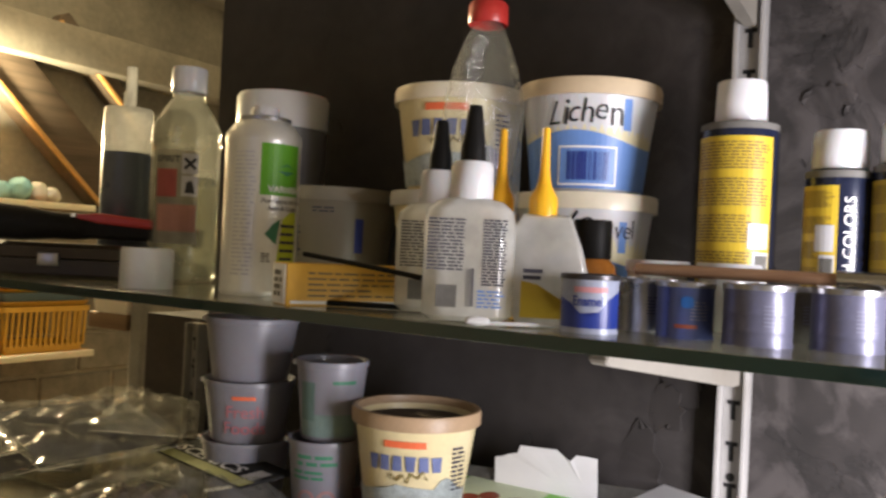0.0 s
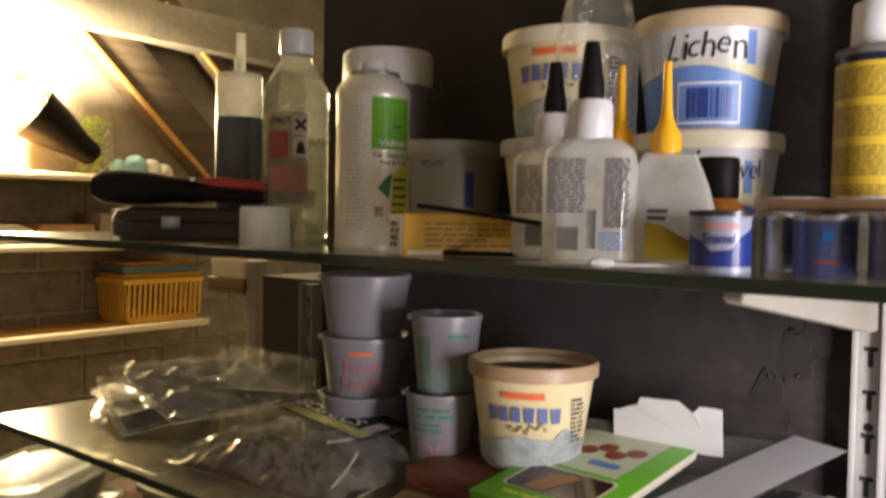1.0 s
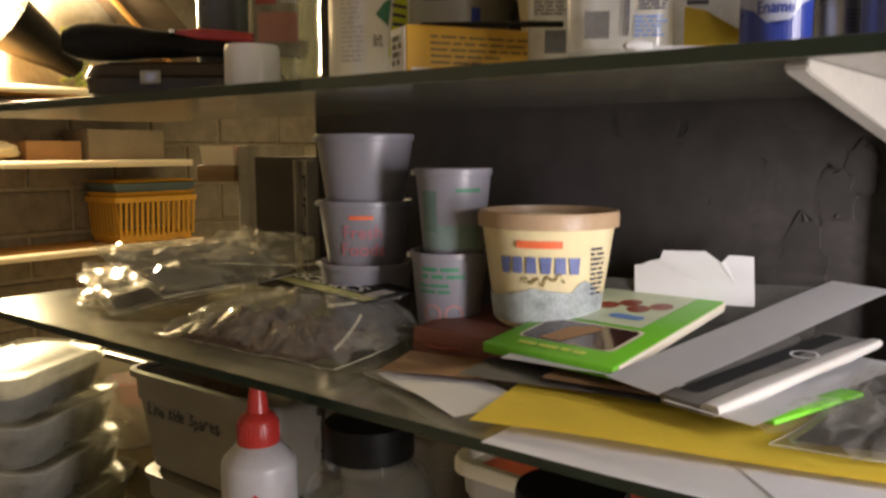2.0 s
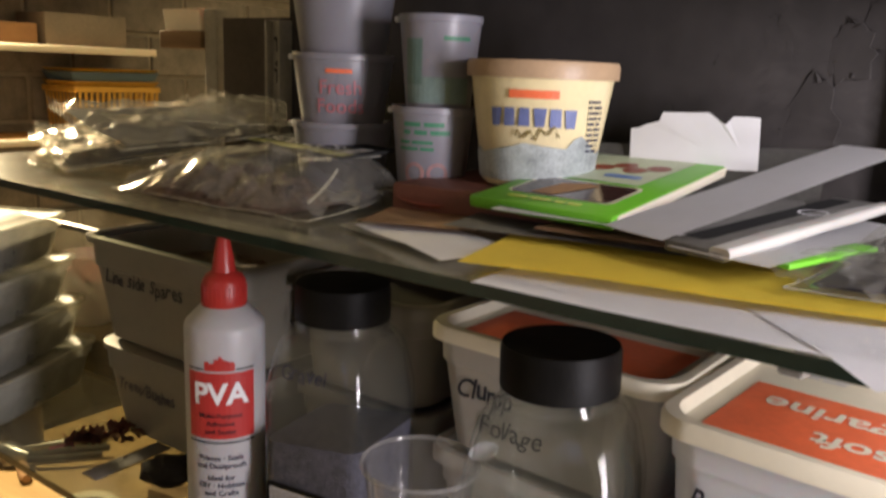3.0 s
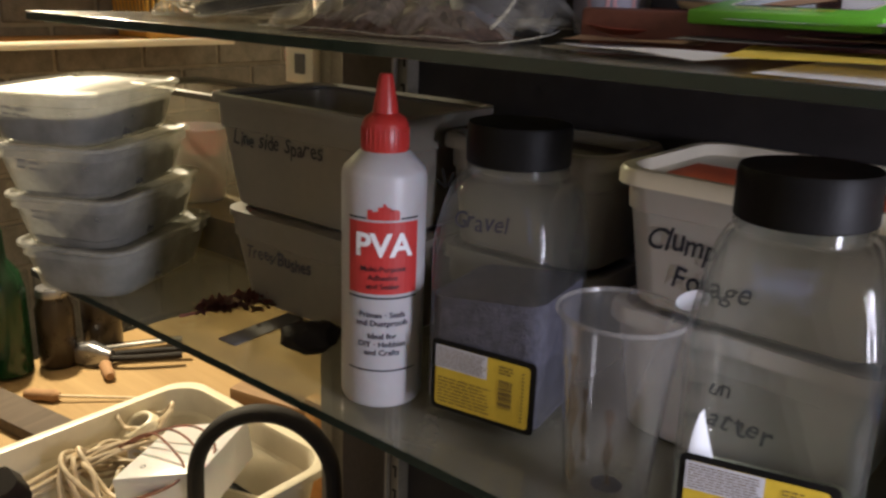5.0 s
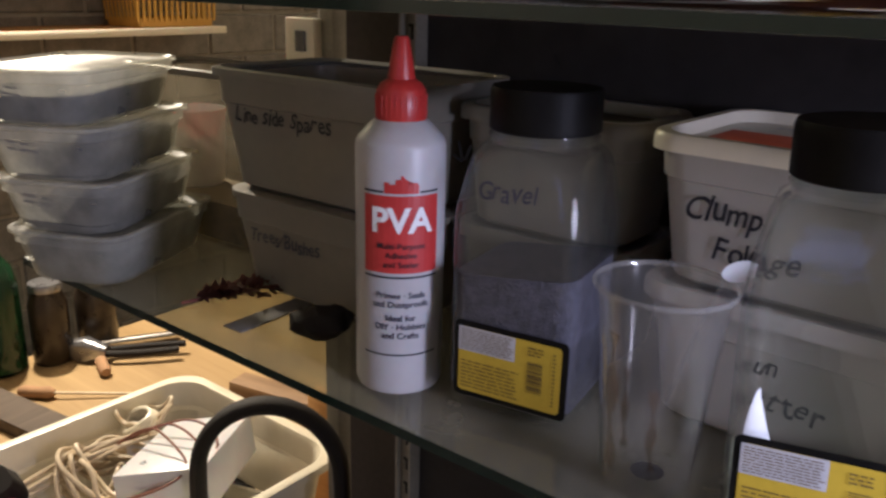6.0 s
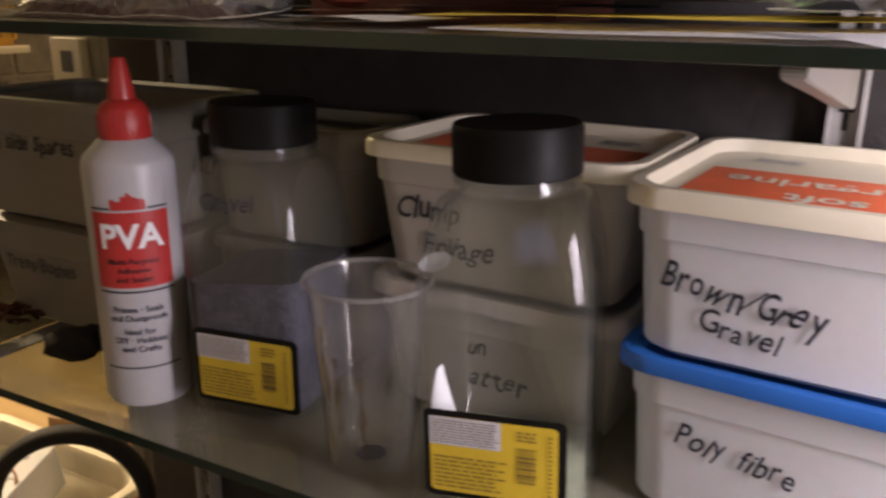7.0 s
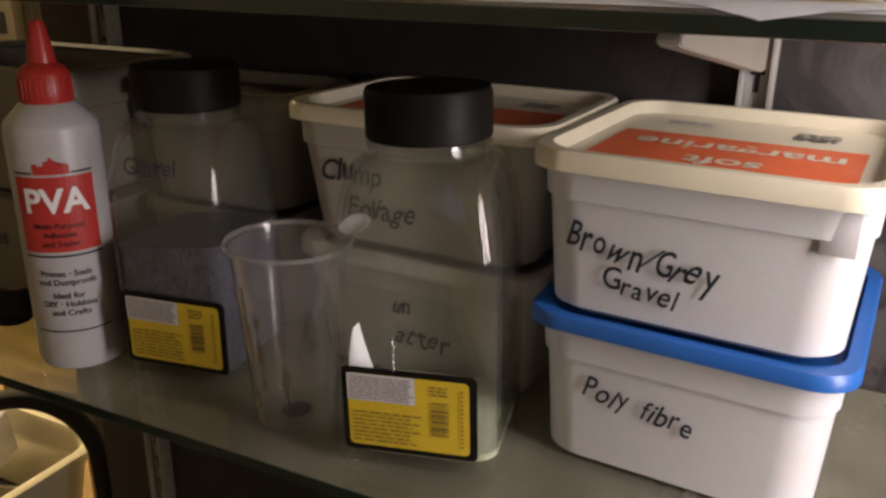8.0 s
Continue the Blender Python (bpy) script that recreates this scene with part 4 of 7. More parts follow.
def clear_container(z, seed, fill, slope, lean, content):
    rnd = random.Random(seed)
    t = thing("takeaway_container", "cloudy clear takeaway container part full of dark granules", "container", -0.818 - lean + rnd.uniform(-0.003, 0.003), -0.208 - lean * 0.8 + rnd.uniform(-0.003, 0.003), z, 116 + rnd.uniform(-3, 3), group="stacked containers")
    w, d, h, c = 0.180, 0.124, 0.0515, 0.024
    part("container_body", loft([(w - 0.030, d - 0.030, c, 0), (w - 0.024, d - 0.024, c, 0.003), (w - 0.009, d - 0.009, c, h * 0.72), (w - 0.004, d - 0.004, c, h * 0.74), (w - 0.003, d - 0.003, c, h - 0.005), (w, d, c, h - 0.004), (w, d, c, h - 0.001)], n=7), M_TUBCLEAR, t)
    part("lid", loft([(w + 0.001, d + 0.001, c, h - 0.005), (w + 0.003, d + 0.003, c, h - 0.004), (w + 0.003, d + 0.003, c, h - 0.001), (w - 0.003, d - 0.003, c, h), (w - 0.009, d - 0.009, c, h - 0.003), (w - 0.050, d - 0.050, c, h - 0.003), (w - 0.056, d - 0.056, c, h - 0.0022)], False, True, n=7), M_TUBCLEAR, t)
    top = 0.003 + fill * 0.042
    bm = loft([(w - 0.032, d - 0.032, c, 0.003), (w - 0.027, d - 0.027, c, 0.006), (w - 0.027 + 0.014 * fill, d - 0.027 + 0.014 * fill, c, top), (w * 0.55, d * 0.5, 0.020, top + 0.003), (0.02, 0.02, 0.009, top + 0.004)], True, True)
    for v in bm.verts:
        if v.co.z > 0.007:
            v.co.z = max(0.006, min(h - 0.006, v.co.z + slope * v.co.x + 0.004 * noise.noise(Vector((v.co.x * 30, v.co.y * 30, seed)))))
    part("granules", bm, content, t)
    part("handwriting", wrap(moved(bars(-0.03, 0.005, -0.006, 0.006, 2, seed, 0.35), pose(0, 0.030, 0, 0, 0, -6)), flat_face(w / 2 - 0.0125, w / 2 - 0.0035, h, -90), 0.0008, 0), M_PRINT, t, smooth=0)


M_PALEGREY = mat("pale_grey_powder", (0.16, 0.16, 0.135), 0.9, var=0.2, scale=100, bump=0.4)
for k, (fl, sl, content) in enumerate(((0.86, 0.0, M_PALEGREY), (0.46, 0.16, M_GREYFILL), (0.36, 0.18, M_GREYFILL), (0.66, 0.04, M_GREYFILL))):
    clear_container(SHELF_C + 0.0008 + k * 0.0493, 60 + k, fl, sl, 0.006 * k, content)
M_TUBTHIN = clear("thin_cloudy_tub", (0.84, 0.82, 0.74), 0.22, (0.46, 0.42, 0.33), 0.22, 1.2, gloss=0.4)
back = thing("storage_tub", "tall cloudy storage tub behind stacked containers", "tub", -0.820, -0.074, SHELF_C, 2, group="cloudy storage tubs")
part("body", loft([(0.180, 0.076, 0.018, 0), (0.186, 0.082, 0.018, 0.004), (0.208, 0.100, 0.022, 0.182), (0.210, 0.102, 0.022, 0.184)], n=7), M_TUBTHIN, back).visible_shadow = False
part("rim", loft([(0.208, 0.100, 0.022, 0.180), (0.216, 0.108, 0.024, 0.181), (0.216, 0.108, 0.024, 0.187), (0.208, 0.100, 0.022, 0.188)], False, False, n=7), M_TUBGREY, back)
part("filling", loft([(0.176, 0.072, 0.016, 0.005), (0.184, 0.078, 0.018, 0.048), (0.07, 0.03, 0.01, 0.050)], True, True), mat("ochre_flock", (0.16, 0.12, 0.05), 0.95, var=0.4, scale=120, bump=0.6), back, "ochre scatter at the bottom")
round_tub("plastic_pot", "plain white plastic pot standing inside a cloudy tub", -0.870, -0.072, SHELF_C + 0.0495, 0.034, 0.029, 0.090, M_WHITE)

tw = thing("lichen_sprig", "dried dark red lichen sprig on the glass", "lichen", -0.645, -0.198, SHELF_C + 0.003, 68)
rnd = random.Random(5)
part("stalk", tube([(-0.048, 0, 0.0), (-0.02, 0.002, 0.001), (0.03, 0.0, 0.003)], 0.0015), M_LICHEN, tw)
fronds = bmesh.new()
for k in range(380):
    a = rnd.uniform(-0.026, 0.046)
    wd = 0.014 * max(0.1, 1 - abs(a - 0.012) / 0.045)
    c = Vector((a, rnd.uniform(-wd, wd), rnd.uniform(0.0005, 0.006)))
    out = Vector((rnd.uniform(-0.4, 1.0), c.y / 0.010 + rnd.uniform(-0.5, 0.5), rnd.uniform(-0.1, 0.5))).normalized()
    side, ln = out.cross(Vector((0, 0, 1))).normalized(), rnd.uniform(0.004, 0.009)
    pts = [c - side * 0.0012, c + out * ln * 0.5 - side * rnd.uniform(0.001, 0.0026), c + out * ln * 0.9 - side * 0.0008, c + out * ln + side * 0.0006, c + out * ln * 0.6 + side * rnd.uniform(0.001, 0.0026), c + side * 0.0012]
    for p in pts:
        p.z = max(p.z, -0.0024)
    fronds.faces.new([fronds.verts.new(p) for p in pts])
bmesh.ops.solidify(fronds, geom=fronds.faces[:], thickness=0.0005)
part("fronds", moved(fronds, Matrix.Scale(1.3, 4)), M_LICHEN, tw, "crumbly dark red fronds", smooth=0)
st = part("card_strip", moved(box(0.082, 0.022, 0.0015, 0.0004), pose(-0.590, -0.205, SHELF_C, 0, 0, 92)), M_GREYCARD, None)
tagged(st, "dark grey card strip lying on the glass", "card")
lump = bmesh.new()
bmesh.ops.create_icosphere(lump, subdivisions=3, radius=0.016)
for v in lump.verts:
    v.co = Vector((v.co.x * 1.6, v.co.y * 1.15, v.co.z * 0.85)) * (1 + 0.3 * noise.noise(v.co * 120))
tagged(part("foam_lump", moved(lump, pose(-0.524, -0.205, SHELF_C + 0.0138, 0, 0, 40)), M_RUBBER, None), "small black crumpled foam lump on the glass", "foam")


# ---- upper shelf ----
A = SHELF_A


def varnish_can():
    t = thing("spray_can", "white and grey varnish spray can with a green label", "spray can", -0.326, -0.188, A)
    r = 0.030
    part("can_body", lathe([(0, 0.004), (r * 0.9, 0.003), (r * 0.97, 0), (r, 0.002), (r, 0.004), (r * 0.985, 0.006), (r * 0.985, 0.118), (r, 0.120), (r, 0.122), (r * 0.97, 0.127), (r * 0.80, 0.134), (r * 0.66, 0.137), (r * 0.66, 0.139)], 56), M_ALU, t)
    part("crimp_ring", lathe([(r * 0.62, 0.137), (r * 0.70, 0.1375), (r * 0.70, 0.140), (r * 0.60, 0.141), (0, 0.1405)], 40), M_TIN, t, "dark metal crimped ring")
    part("spray_cap", lathe([(0.0108, 0.139), (0.0112, 0.140), (0.0110, 0.148), (0.0100, 0.1495), (0, 0.1495)], 32), M_WHITE, t, "white push-button cap")
    f = cyl_face(r * 0.985, r * 0.985, 1, 44)
    g = part("green_label", wrap(patch(-0.001, 0.033, 0.078, 0.118), f, 0.0003), M_GREEN, t, "bright green printed panel", smooth=0)
    part("lettering", wrap(text("VARNISH", 0.0068, 0.0195, 0.0825, 0.03, 1.05), f, 0.0006, 0.003), M_TEXTW, g, smooth=0)
    part("eye_mark", wrap(joined(poly([(0.012, 0.099), (0.02, 0.103), (0.028, 0.099), (0.02, 0.1015)]), poly([(0.012, 0.097), (0.028, 0.097), (0.02, 0.0935)])), f, 0.0006), M_DKGREEN, g, smooth=0)
    part("lime_panel", wrap(poly([(0.013, 0.020), (0.033, 0.020), (0.033, 0.066), (0.026, 0.066), (0.018, 0.060)]), f, 0.0004), M_GREENYEL, t, smooth=0)
    part("green_leaf", wrap(poly([(0.004, 0.048), (0.013, 0.040), (0.016, 0.060), (0.010, 0.056)]), f, 0.0005), M_DKGREEN, t, smooth=0)
    part("print", joined(wrap(text("For General Use", 0.0055, 0.019, 0.0735, 0.01), f, 0.0006), wrap(text("Arts & Crafts", 0.0050, 0.019, 0.0680, 0.01), f, 0.0006), wrap(bars(0.016, 0.032, 0.026, 0.058, 5, 3, 0.35), f, 0.0008)), M_PRINT, t, smooth=0)
    part("warning_text", wrap(bars(-0.022, -0.004, 0.015, 0.112, 30, 9, 0.45), f, 0.0004), M_SILVERL, t, smooth=0)
    part("round_mark", wrap(bars(0.002, 0.009, 0.026, 0.034, 4, 4, 0.5), f, 0.0006), M_PRINT, t, smooth=0)


varnish_can()


def spirit_bottle():
    t = thing("spirit_bottle", "clear spirit bottle with white cap and red hazard label", "bottle", -0.488, -0.128, A)
    r = 0.0325
    part("bottle_body", lathe([(0, 0.003), (r * 0.9, 0.002), (r, 0.006), (r, 0.02), (r * 0.98, 0.022), (r, 0.024), (r, 0.126), (r * 0.975, 0.128), (r, 0.130), (r * 1.01, 0.134), (r, 0.138), (r * 0.975, 0.140), (r, 0.143), (r * 0.97, 0.149), (r * 0.72, 0.164), (r * 0.50, 0.174), (r * 0.46, 0.177), (r * 0.46, 0.184)], 56), M_SPIRIT, t).visible_shadow = False
    part("screw_cap", lathe([(0.0158, 0.182), (0.0166, 0.183), (0.0164, 0.204), (0.0155, 0.206), (0, 0.206)], 36), M_WHITE, t, "white screw cap")
    part("spirit", lathe([(0, 0.005), (r * 0.93, 0.006), (r * 0.95, 0.10), (0, 0.10)], 40), clear("pale_liquid", (0.80, 0.80, 0.70), 0.25, (0.35, 0.34, 0.26), 0.1), t)
    f = cyl_face(r, r, 1, 44)
    lab = part("paper_label", wrap(patch(-0.026, 0.016, 0.036, 0.124), f, 0.0004), clear("worn_label", (0.7, 0.68, 0.6), 0.75, (0.42, 0.40, 0.33), 0.5), t, "worn translucent label", smooth=0)
    part("red_square", wrap(patch(-0.024, -0.004, 0.080, 0.106), f, 0.0008), mat("worn_red_print", (0.34, 0.07, 0.055), 0.6, var=0.25, scale=60), lab, smooth=0)
    part("pink_panel", wrap(patch(-0.022, 0.014, 0.048, 0.073), f, 0.0008), mat("pink_print", (0.42, 0.20, 0.16), 0.6), lab, smooth=0)
    part("lettering", wrap(text("SPIRIT", 0.0085, -0.013, 0.115, 0.02), f, 0.0008), M_INK, lab, smooth=0)
    part("hazard_square", wrap(patch(0.0, 0.0145, 0.102, 0.121), f, 0.0007), M_SILVERL, lab, smooth=0)
    part("hazard_square", wrap(patch(0.0, 0.0145, 0.081, 0.100), f, 0.0007), M_SILVERL, lab, smooth=0)
    part("cross_mark", joined(wrap(moved(patch(-0.007, 0.007, -0.0014, 0.0014), pose(0.0072, 0.1115, 0, 0, 0, 45)), f, 0.0011), wrap(moved(patch(-0.007, 0.007, -0.0014, 0.0014), pose(0.0072, 0.1115, 0, 0, 0, -45)), f, 0.0011)), M_INK, lab, smooth=0)
    part("flame_mark", wrap(poly([(0.003, 0.084), (0.012, 0.084), (0.011, 0.090), (0.0085, 0.096), (0.0065, 0.091), (0.0045, 0.094)]), f, 0.0011), M_INK, lab, smooth=0)


spirit_bottle()
t = thing("pump_bottle", "cloudy bottle half full of blue-grey liquid", "bottle", -0.568, -0.135, A)
part("bottle_body", lathe([(0, 0.002), (0.022, 0.002), (0.0235, 0.004), (0.0235, 0.166), (0.0225, 0.170), (0.008, 0.171)], 40), M_NATURAL, t)
part("liquid", lathe([(0, 0.003), (0.0225, 0.004), (0.0238, 0.006), (0.0238, 0.125), (0, 0.125)], 40), mat("blue_grey_liquid", (0.09, 0.11, 0.14), 0.3), t)
part("dip_tube", tube([(0.002, 0, 0.168), (0.002, 0, 0.212)], 0.0055, smooth_path=False), M_NATURAL, t)
part("side_tube", tube([(-0.006, 0, 0.168), (-0.006, 0, 0.188)], 0.0022, smooth_path=False), M_NATURAL, t)
t = thing("canister", "tall white plastic canister with a dark grey lower half", "canister", -0.427, -0.062, A)
part("canister_body", lathe([(0, 0.002), (0.042, 0.002), (0.043, 0.004), (0.0435, 0.156)], 52), mat("dark_grey_plastic", (0.15, 0.15, 0.165), 0.3, var=0.15, scale=12), t, "dark grey lower half")
part("canister_lid", lathe([(0.0438, 0.153), (0.0448, 0.154), (0.0448, 0.184), (0.0430, 0.187), (0.0400, 0.185), (0, 0.184)], 52), M_WHITE, t, "white deep push-on lid")

# a white tub in cloudy grey, its shade put into the colour
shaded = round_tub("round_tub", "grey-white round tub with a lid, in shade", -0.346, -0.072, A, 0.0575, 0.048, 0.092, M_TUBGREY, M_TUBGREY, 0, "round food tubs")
f = cyl_face(0.048, 0.0575, 0.094, 40)
part("blue_bar", wrap(patch(0.018, 0.026, 0.036, 0.066), f, 0.0005), M_DKBLUE, shaded, smooth=0)
part("print", joined(wrap(bars(-0.045, -0.03, 0.03, 0.06, 6, 12, 0.4), f, 0.0006), wrap(bars(-0.02, 0.0, 0.070, 0.076, 2, 13, 0.5), f, 0.0006)), M_PRINT, shaded, smooth=0)


def spread_tub(x, y, z, label, face, lid=M_LIDTAN, gold=True, rt=0.0525, rb=0.0415, h=0.084):
    t = round_tub("spread_tub", label, x, y, z, rt, rb, h, M_GOLDTUB if gold else M_WHITE, lid, 0, "round food tubs")
    f = cyl_face(rb, rt, h, face)
    if gold:
        meadow = [(-0.060 + 0.006 * k, 0.018 + 0.008 * math.sin(k * 0.9) + 0.0008 * k) for k in range(21)]
        part("meadow_print", wrap(poly([(-0.060, 0.005), (0.060, 0.005)] + meadow[::-1]), f, 0.0010), mat("meadow_print", (0.36, 0.40, 0.40), 0.5, var=0.5, scale=60, bump=0), t, "grey-green landscape print along the foot", smooth=0)
        brush_letters(f, t)
        part("orange_title", wrap(patch(-0.017, 0.017, 0.0635, 0.0690), f, 0.0018), M_ORANGEPRINT, t, smooth=0)
        part("side_print", wrap(bars(0.040, 0.056, 0.026, 0.064, 10, 6, 0.5), f, 0.0016), M_PRINT, t, smooth=0)
    return t, f


def brush_letters(f, t):
    """The product name as plain strokes of its size and colours."""
    bms = []
    for k, (top, foot) in enumerate(((1.0, 0.7), (0.85, 0.9), (0.75, 0.9), (1.0, 0.7), (0.85, 0.9), (1.0, 0.75))):
        u, hw, v0 = -0.027 + k * 0.0106, 0.0044, 0.0445 - 0.00012 * (k - 2.5) ** 2
        bms.append(poly([(u - hw * foot, v0), (u + hw * foot, v0), (u + hw * top, v0 + 0.0125), (u - hw * top, v0 + 0.0125)]))
    part("blue_title", wrap(joined(*bms), f, 0.0016, 0.003), mat("slate_blue_print", (0.13, 0.16, 0.34), 0.45, var=0.2, scale=90, bump=0), t, "dark blue title as plain shapes", smooth=0)
    curl = [(-0.012 + 0.0016 * k, 0.0375 + 0.0006 * k * 0.4 + 0.0045 * math.sin(k * 1.25) * (0.6 + 0.4 * math.cos(k * 0.7))) for k in range(20)]
    part("script_title", wrap(poly([(u, v + 0.0011) for u, v in curl] + [(u + 0.0004, v - 0.0011) for u, v in curl[::-1]]), f, 0.0018, 0.003), mat("gold_brown_print", (0.20, 0.15, 0.05), 0.5), t, "thin golden-brown flourish", smooth=0)


spread_tub(-0.209, -0.080, A, "cream spread tub with meadow print, in a stack", 18, M_GREYW, True, h=0.0880)
spread_tub(-0.209, -0.080, A + 0.0880, "cream spread tub with meadow print, on another tub", 18, M_CREAM, True, h=0.084)


def lichen_tub(z, h, words, seed, label):
    t, f = spread_tub(-0.0945, -0.080, z, label, 24, M_LIDTAN if words == "Lichen" else M_CREAM, False, 0.0510, 0.0410, h)
    wave = [(-0.062 + 0.004 * k, 0.042 + 0.0045 * math.sin((k - 6) * 0.22) - 0.0001 * k) for k in range(32)]
    part("yellow_band", wrap(poly([(-0.062, 0.035), (0.062, 0.035), (0.062, h - 0.015), (-0.062, h - 0.015)]), f, 0.0003), mat("pale_yellow_print", (0.70, 0.64, 0.42), 0.45, var=0.08, scale=40, bump=0), t, smooth=0)
    part("blue_band", wrap(poly([(-0.062, 0.004), (0.062, 0.004)] + wave[::-1]), f, 0.0006), M_BLUEPRINT, t, "light blue wavy printed band", smooth=0)
    part("code_frame", wrap(patch(-0.022, 0.020, 0.006, 0.034), f, 0.0009), M_TEXTW, t, smooth=0)
    part("code_panel", wrap(patch(-0.0205, 0.0185, 0.0075, 0.0325), f, 0.0011), M_BLUEPRINT, t, smooth=0)
    part("bar_code", wrap(barcode(-0.015, 0.015, 0.010, 0.030, 5, 18), f, 0.0014), M_DKBLUE, t, smooth=0)
    part("blue_bar", wrap(patch(0.024, 0.0305, 0.046, 0.068), f, 0.0008), M_BLUEPRINT, t, smooth=0)
    if words == "Gravel":
        part("crossing_out", wrap(joined(*[moved(patch(-0.012, 0.012, -0.0009, 0.0009), pose(-0.016 + 0.004 * k, 0.066 - 0.002 * k, 0, 0, 0, (-50, 60, 20, -15)[k])) for k in range(4)]), f, 0.0014), M_INK, t, "marker strokes crossing out a word", smooth=0)
    if words:
        hx, hz, hs = (0.016, 0.062, 0.0190) if words == "Gravel" else (-0.002, 0.058, 0.0245)
        part("handwriting", wrap(hand(words, hs, hx, hz, seed, -0.004, 0.88), f, 0.0012), M_INK, t, "black marker writing", smooth=0)
    return t


lichen_tub(A, 0.0870, "Gravel", 72, "white and blue food tub with marker writing, in a stack")
lichen_tub(A + 0.0870, 0.0810, "Lichen", 71, "white and blue food tub marked Lichen on another tub")


def soda_bottle():
    t = thing("drinks_bottle", "empty clear plastic drinks bottle with a red cap", "bottle", -0.147, -0.150, A)
    prof = [(0, 0.006), (0.020, 0.001), (0.026, 0.003), (0.0285, 0.012), (0.0285, 0.125), (0.0295, 0.135), (0.0295, 0.145), (0.028, 0.155), (0.0235, 0.175), (0.017, 0.193), (0.0125, 0.202), (0.0115, 0.207)]
    part("bottle_body", lathe(prof, 48), M_PET, t).visible_shadow = False
    part("screw_cap", lathe([(0.0138, 0.206), (0.0145, 0.207), (0.0143, 0.220), (0.013, 0.222), (0, 0.222)], 36), M_RED, t, "red ribbed screw cap")


soda_bottle()


def glue_small(x, y, rz, label):
    t = thing("super_glue_bottle", label, "bottle", x, y, A, rz, group="small glue bottles")
    sec = [(0.046, 0.026, 0.012, 0.001), (0.054, 0.032, 0.0155, 0.004), (0.055, 0.033, 0.016, 0.058), (0.052, 0.031, 0.015, 0.066), (0.040, 0.026, 0.0125, 0.0715), (0.024, 0.023, 0.0112, 0.0735)]
    part("bottle_body", loft(sec, True, True, n=8), M_NATURAL, t)
    part("collar", lathe([(0.0122, 0.072), (0.0130, 0.073), (0.0126, 0.092), (0.0112, 0.095), (0, 0.095)], 36), M_WHITE, t, "white collar")
    part("nozzle", lathe([(0.0078, 0.094), (0.0076, 0.104), (0.0062, 0.112), (0.0046, 0.126), (0.0040, 0.129), (0, 0.129)], 28), M_BLACK, t, "black tapered nozzle")
    f = flat_face(0.0167, 0.0167, 1)
    part("print", joined(wrap(bars(-0.024, -0.002, 0.030, 0.061, 15, 3, 0.5, 0.1), f, 0.0002, 0), wrap(bars(0.008, 0.022, 0.022, 0.061, 22, 4, 0.6, 0.1), f, 0.0002, 0), wrap(barcode(-0.001, 0.004, 0.010, 0.032, 2, 8), f, 0.0002, 0)), M_PRINT, t, smooth=0)
    part("grey_patch", wrap(patch(-0.018, -0.006, 0.009, 0.022), f, 0.0002, 0), M_GREYCARD, t, smooth=0)
    part("blue_print", wrap(bars(0.006, 0.022, 0.009, 0.020, 5, 9, 0.5), f, 0.0002, 0), M_BLUEPRINT, t, smooth=0)


glue_small(-0.100, -0.242, 30, "white translucent glue bottle with a black nozzle")
glue_small(-0.150, -0.200, 34, "white glue bottle with black nozzle behind another")


def needle_top(t, z0, r, zb):
    part("needle_tip", lathe([(r, z0), (r, z0 + 0.010), (r * 0.55, z0 + 0.018), (0.0038, z0 + 0.022), (0.0030, z0 + 0.030), (0.0022, zb - 0.001), (0, zb)], 24), M_YELPL, t, "yellow needle applicator")


t = thing("cement_bottle", "yellow plastic cement bottle with a needle tip", "bottle", -0.098, -0.208, A, 0)
part("bottle_body", lathe([(0, 0.001), (0.0125, 0.001), (0.0135, 0.003), (0.0135, 0.030), (0.0105, 0.034), (0.0095, 0.066), (0, 0.066)], 32), M_YELPL, t)
part("green_label", wrap(patch(-0.006, 0.012, 0.040, 0.060), cyl_face(0.0105, 0.0100, 1, 35), 0.0006), M_DKGREEN, t, smooth=0)
needle_top(t, 0.066, 0.0085, 0.121)
t = thing("cement_bottle", "white plastic bottle with slanted shoulder and yellow needle", "bottle", -0.062, -0.208, A, 30)
prof = [(-0.020, 0.0), (0.019, 0.0), (0.0235, 0.005), (0.0245, 0.022), (0.0180, 0.046), (0.0100, 0.066), (-0.0180, 0.066), (-0.0225, 0.058), (-0.0225, 0.005)]
bm = bmesh.new()
loops = []
for yy, k in ((-0.0095, 0.86), (-0.0075, 1.0), (0.0075, 1.0), (0.0095, 0.86)):
    loops.append([bm.verts.new((px * k, yy, 0.033 + (pz - 0.033) * (0.96 if k < 1 else 1))) for px, pz in prof])
for a, b in zip(loops, loops[1:]):
    for i in range(len(prof)):
        bm.faces.new((a[i], a[(i + 1) % len(prof)], b[(i + 1) % len(prof)], b[i]))
bm.faces.new(loops[0]), bm.faces.new(loops[-1][::-1])
part("bottle_body", bm, M_NATURAL, t)
ff = flat_face(0.0097, 0.0097, 1)
part("orange_label", wrap(poly([(-0.018, 0.004), (0.018, 0.004), (0.019, 0.020), (0.012, 0.012), (0.002, 0.008), (-0.008, 0.024), (-0.018, 0.026)]), ff, 0.0002, 0), M_YELLOW, t, "orange and white printed label", smooth=0)
part("print", wrap(bars(-0.017, -0.003, 0.026, 0.034, 2, 5, 0.6), ff, 0.0002, 0), M_PRINT, t, smooth=0)
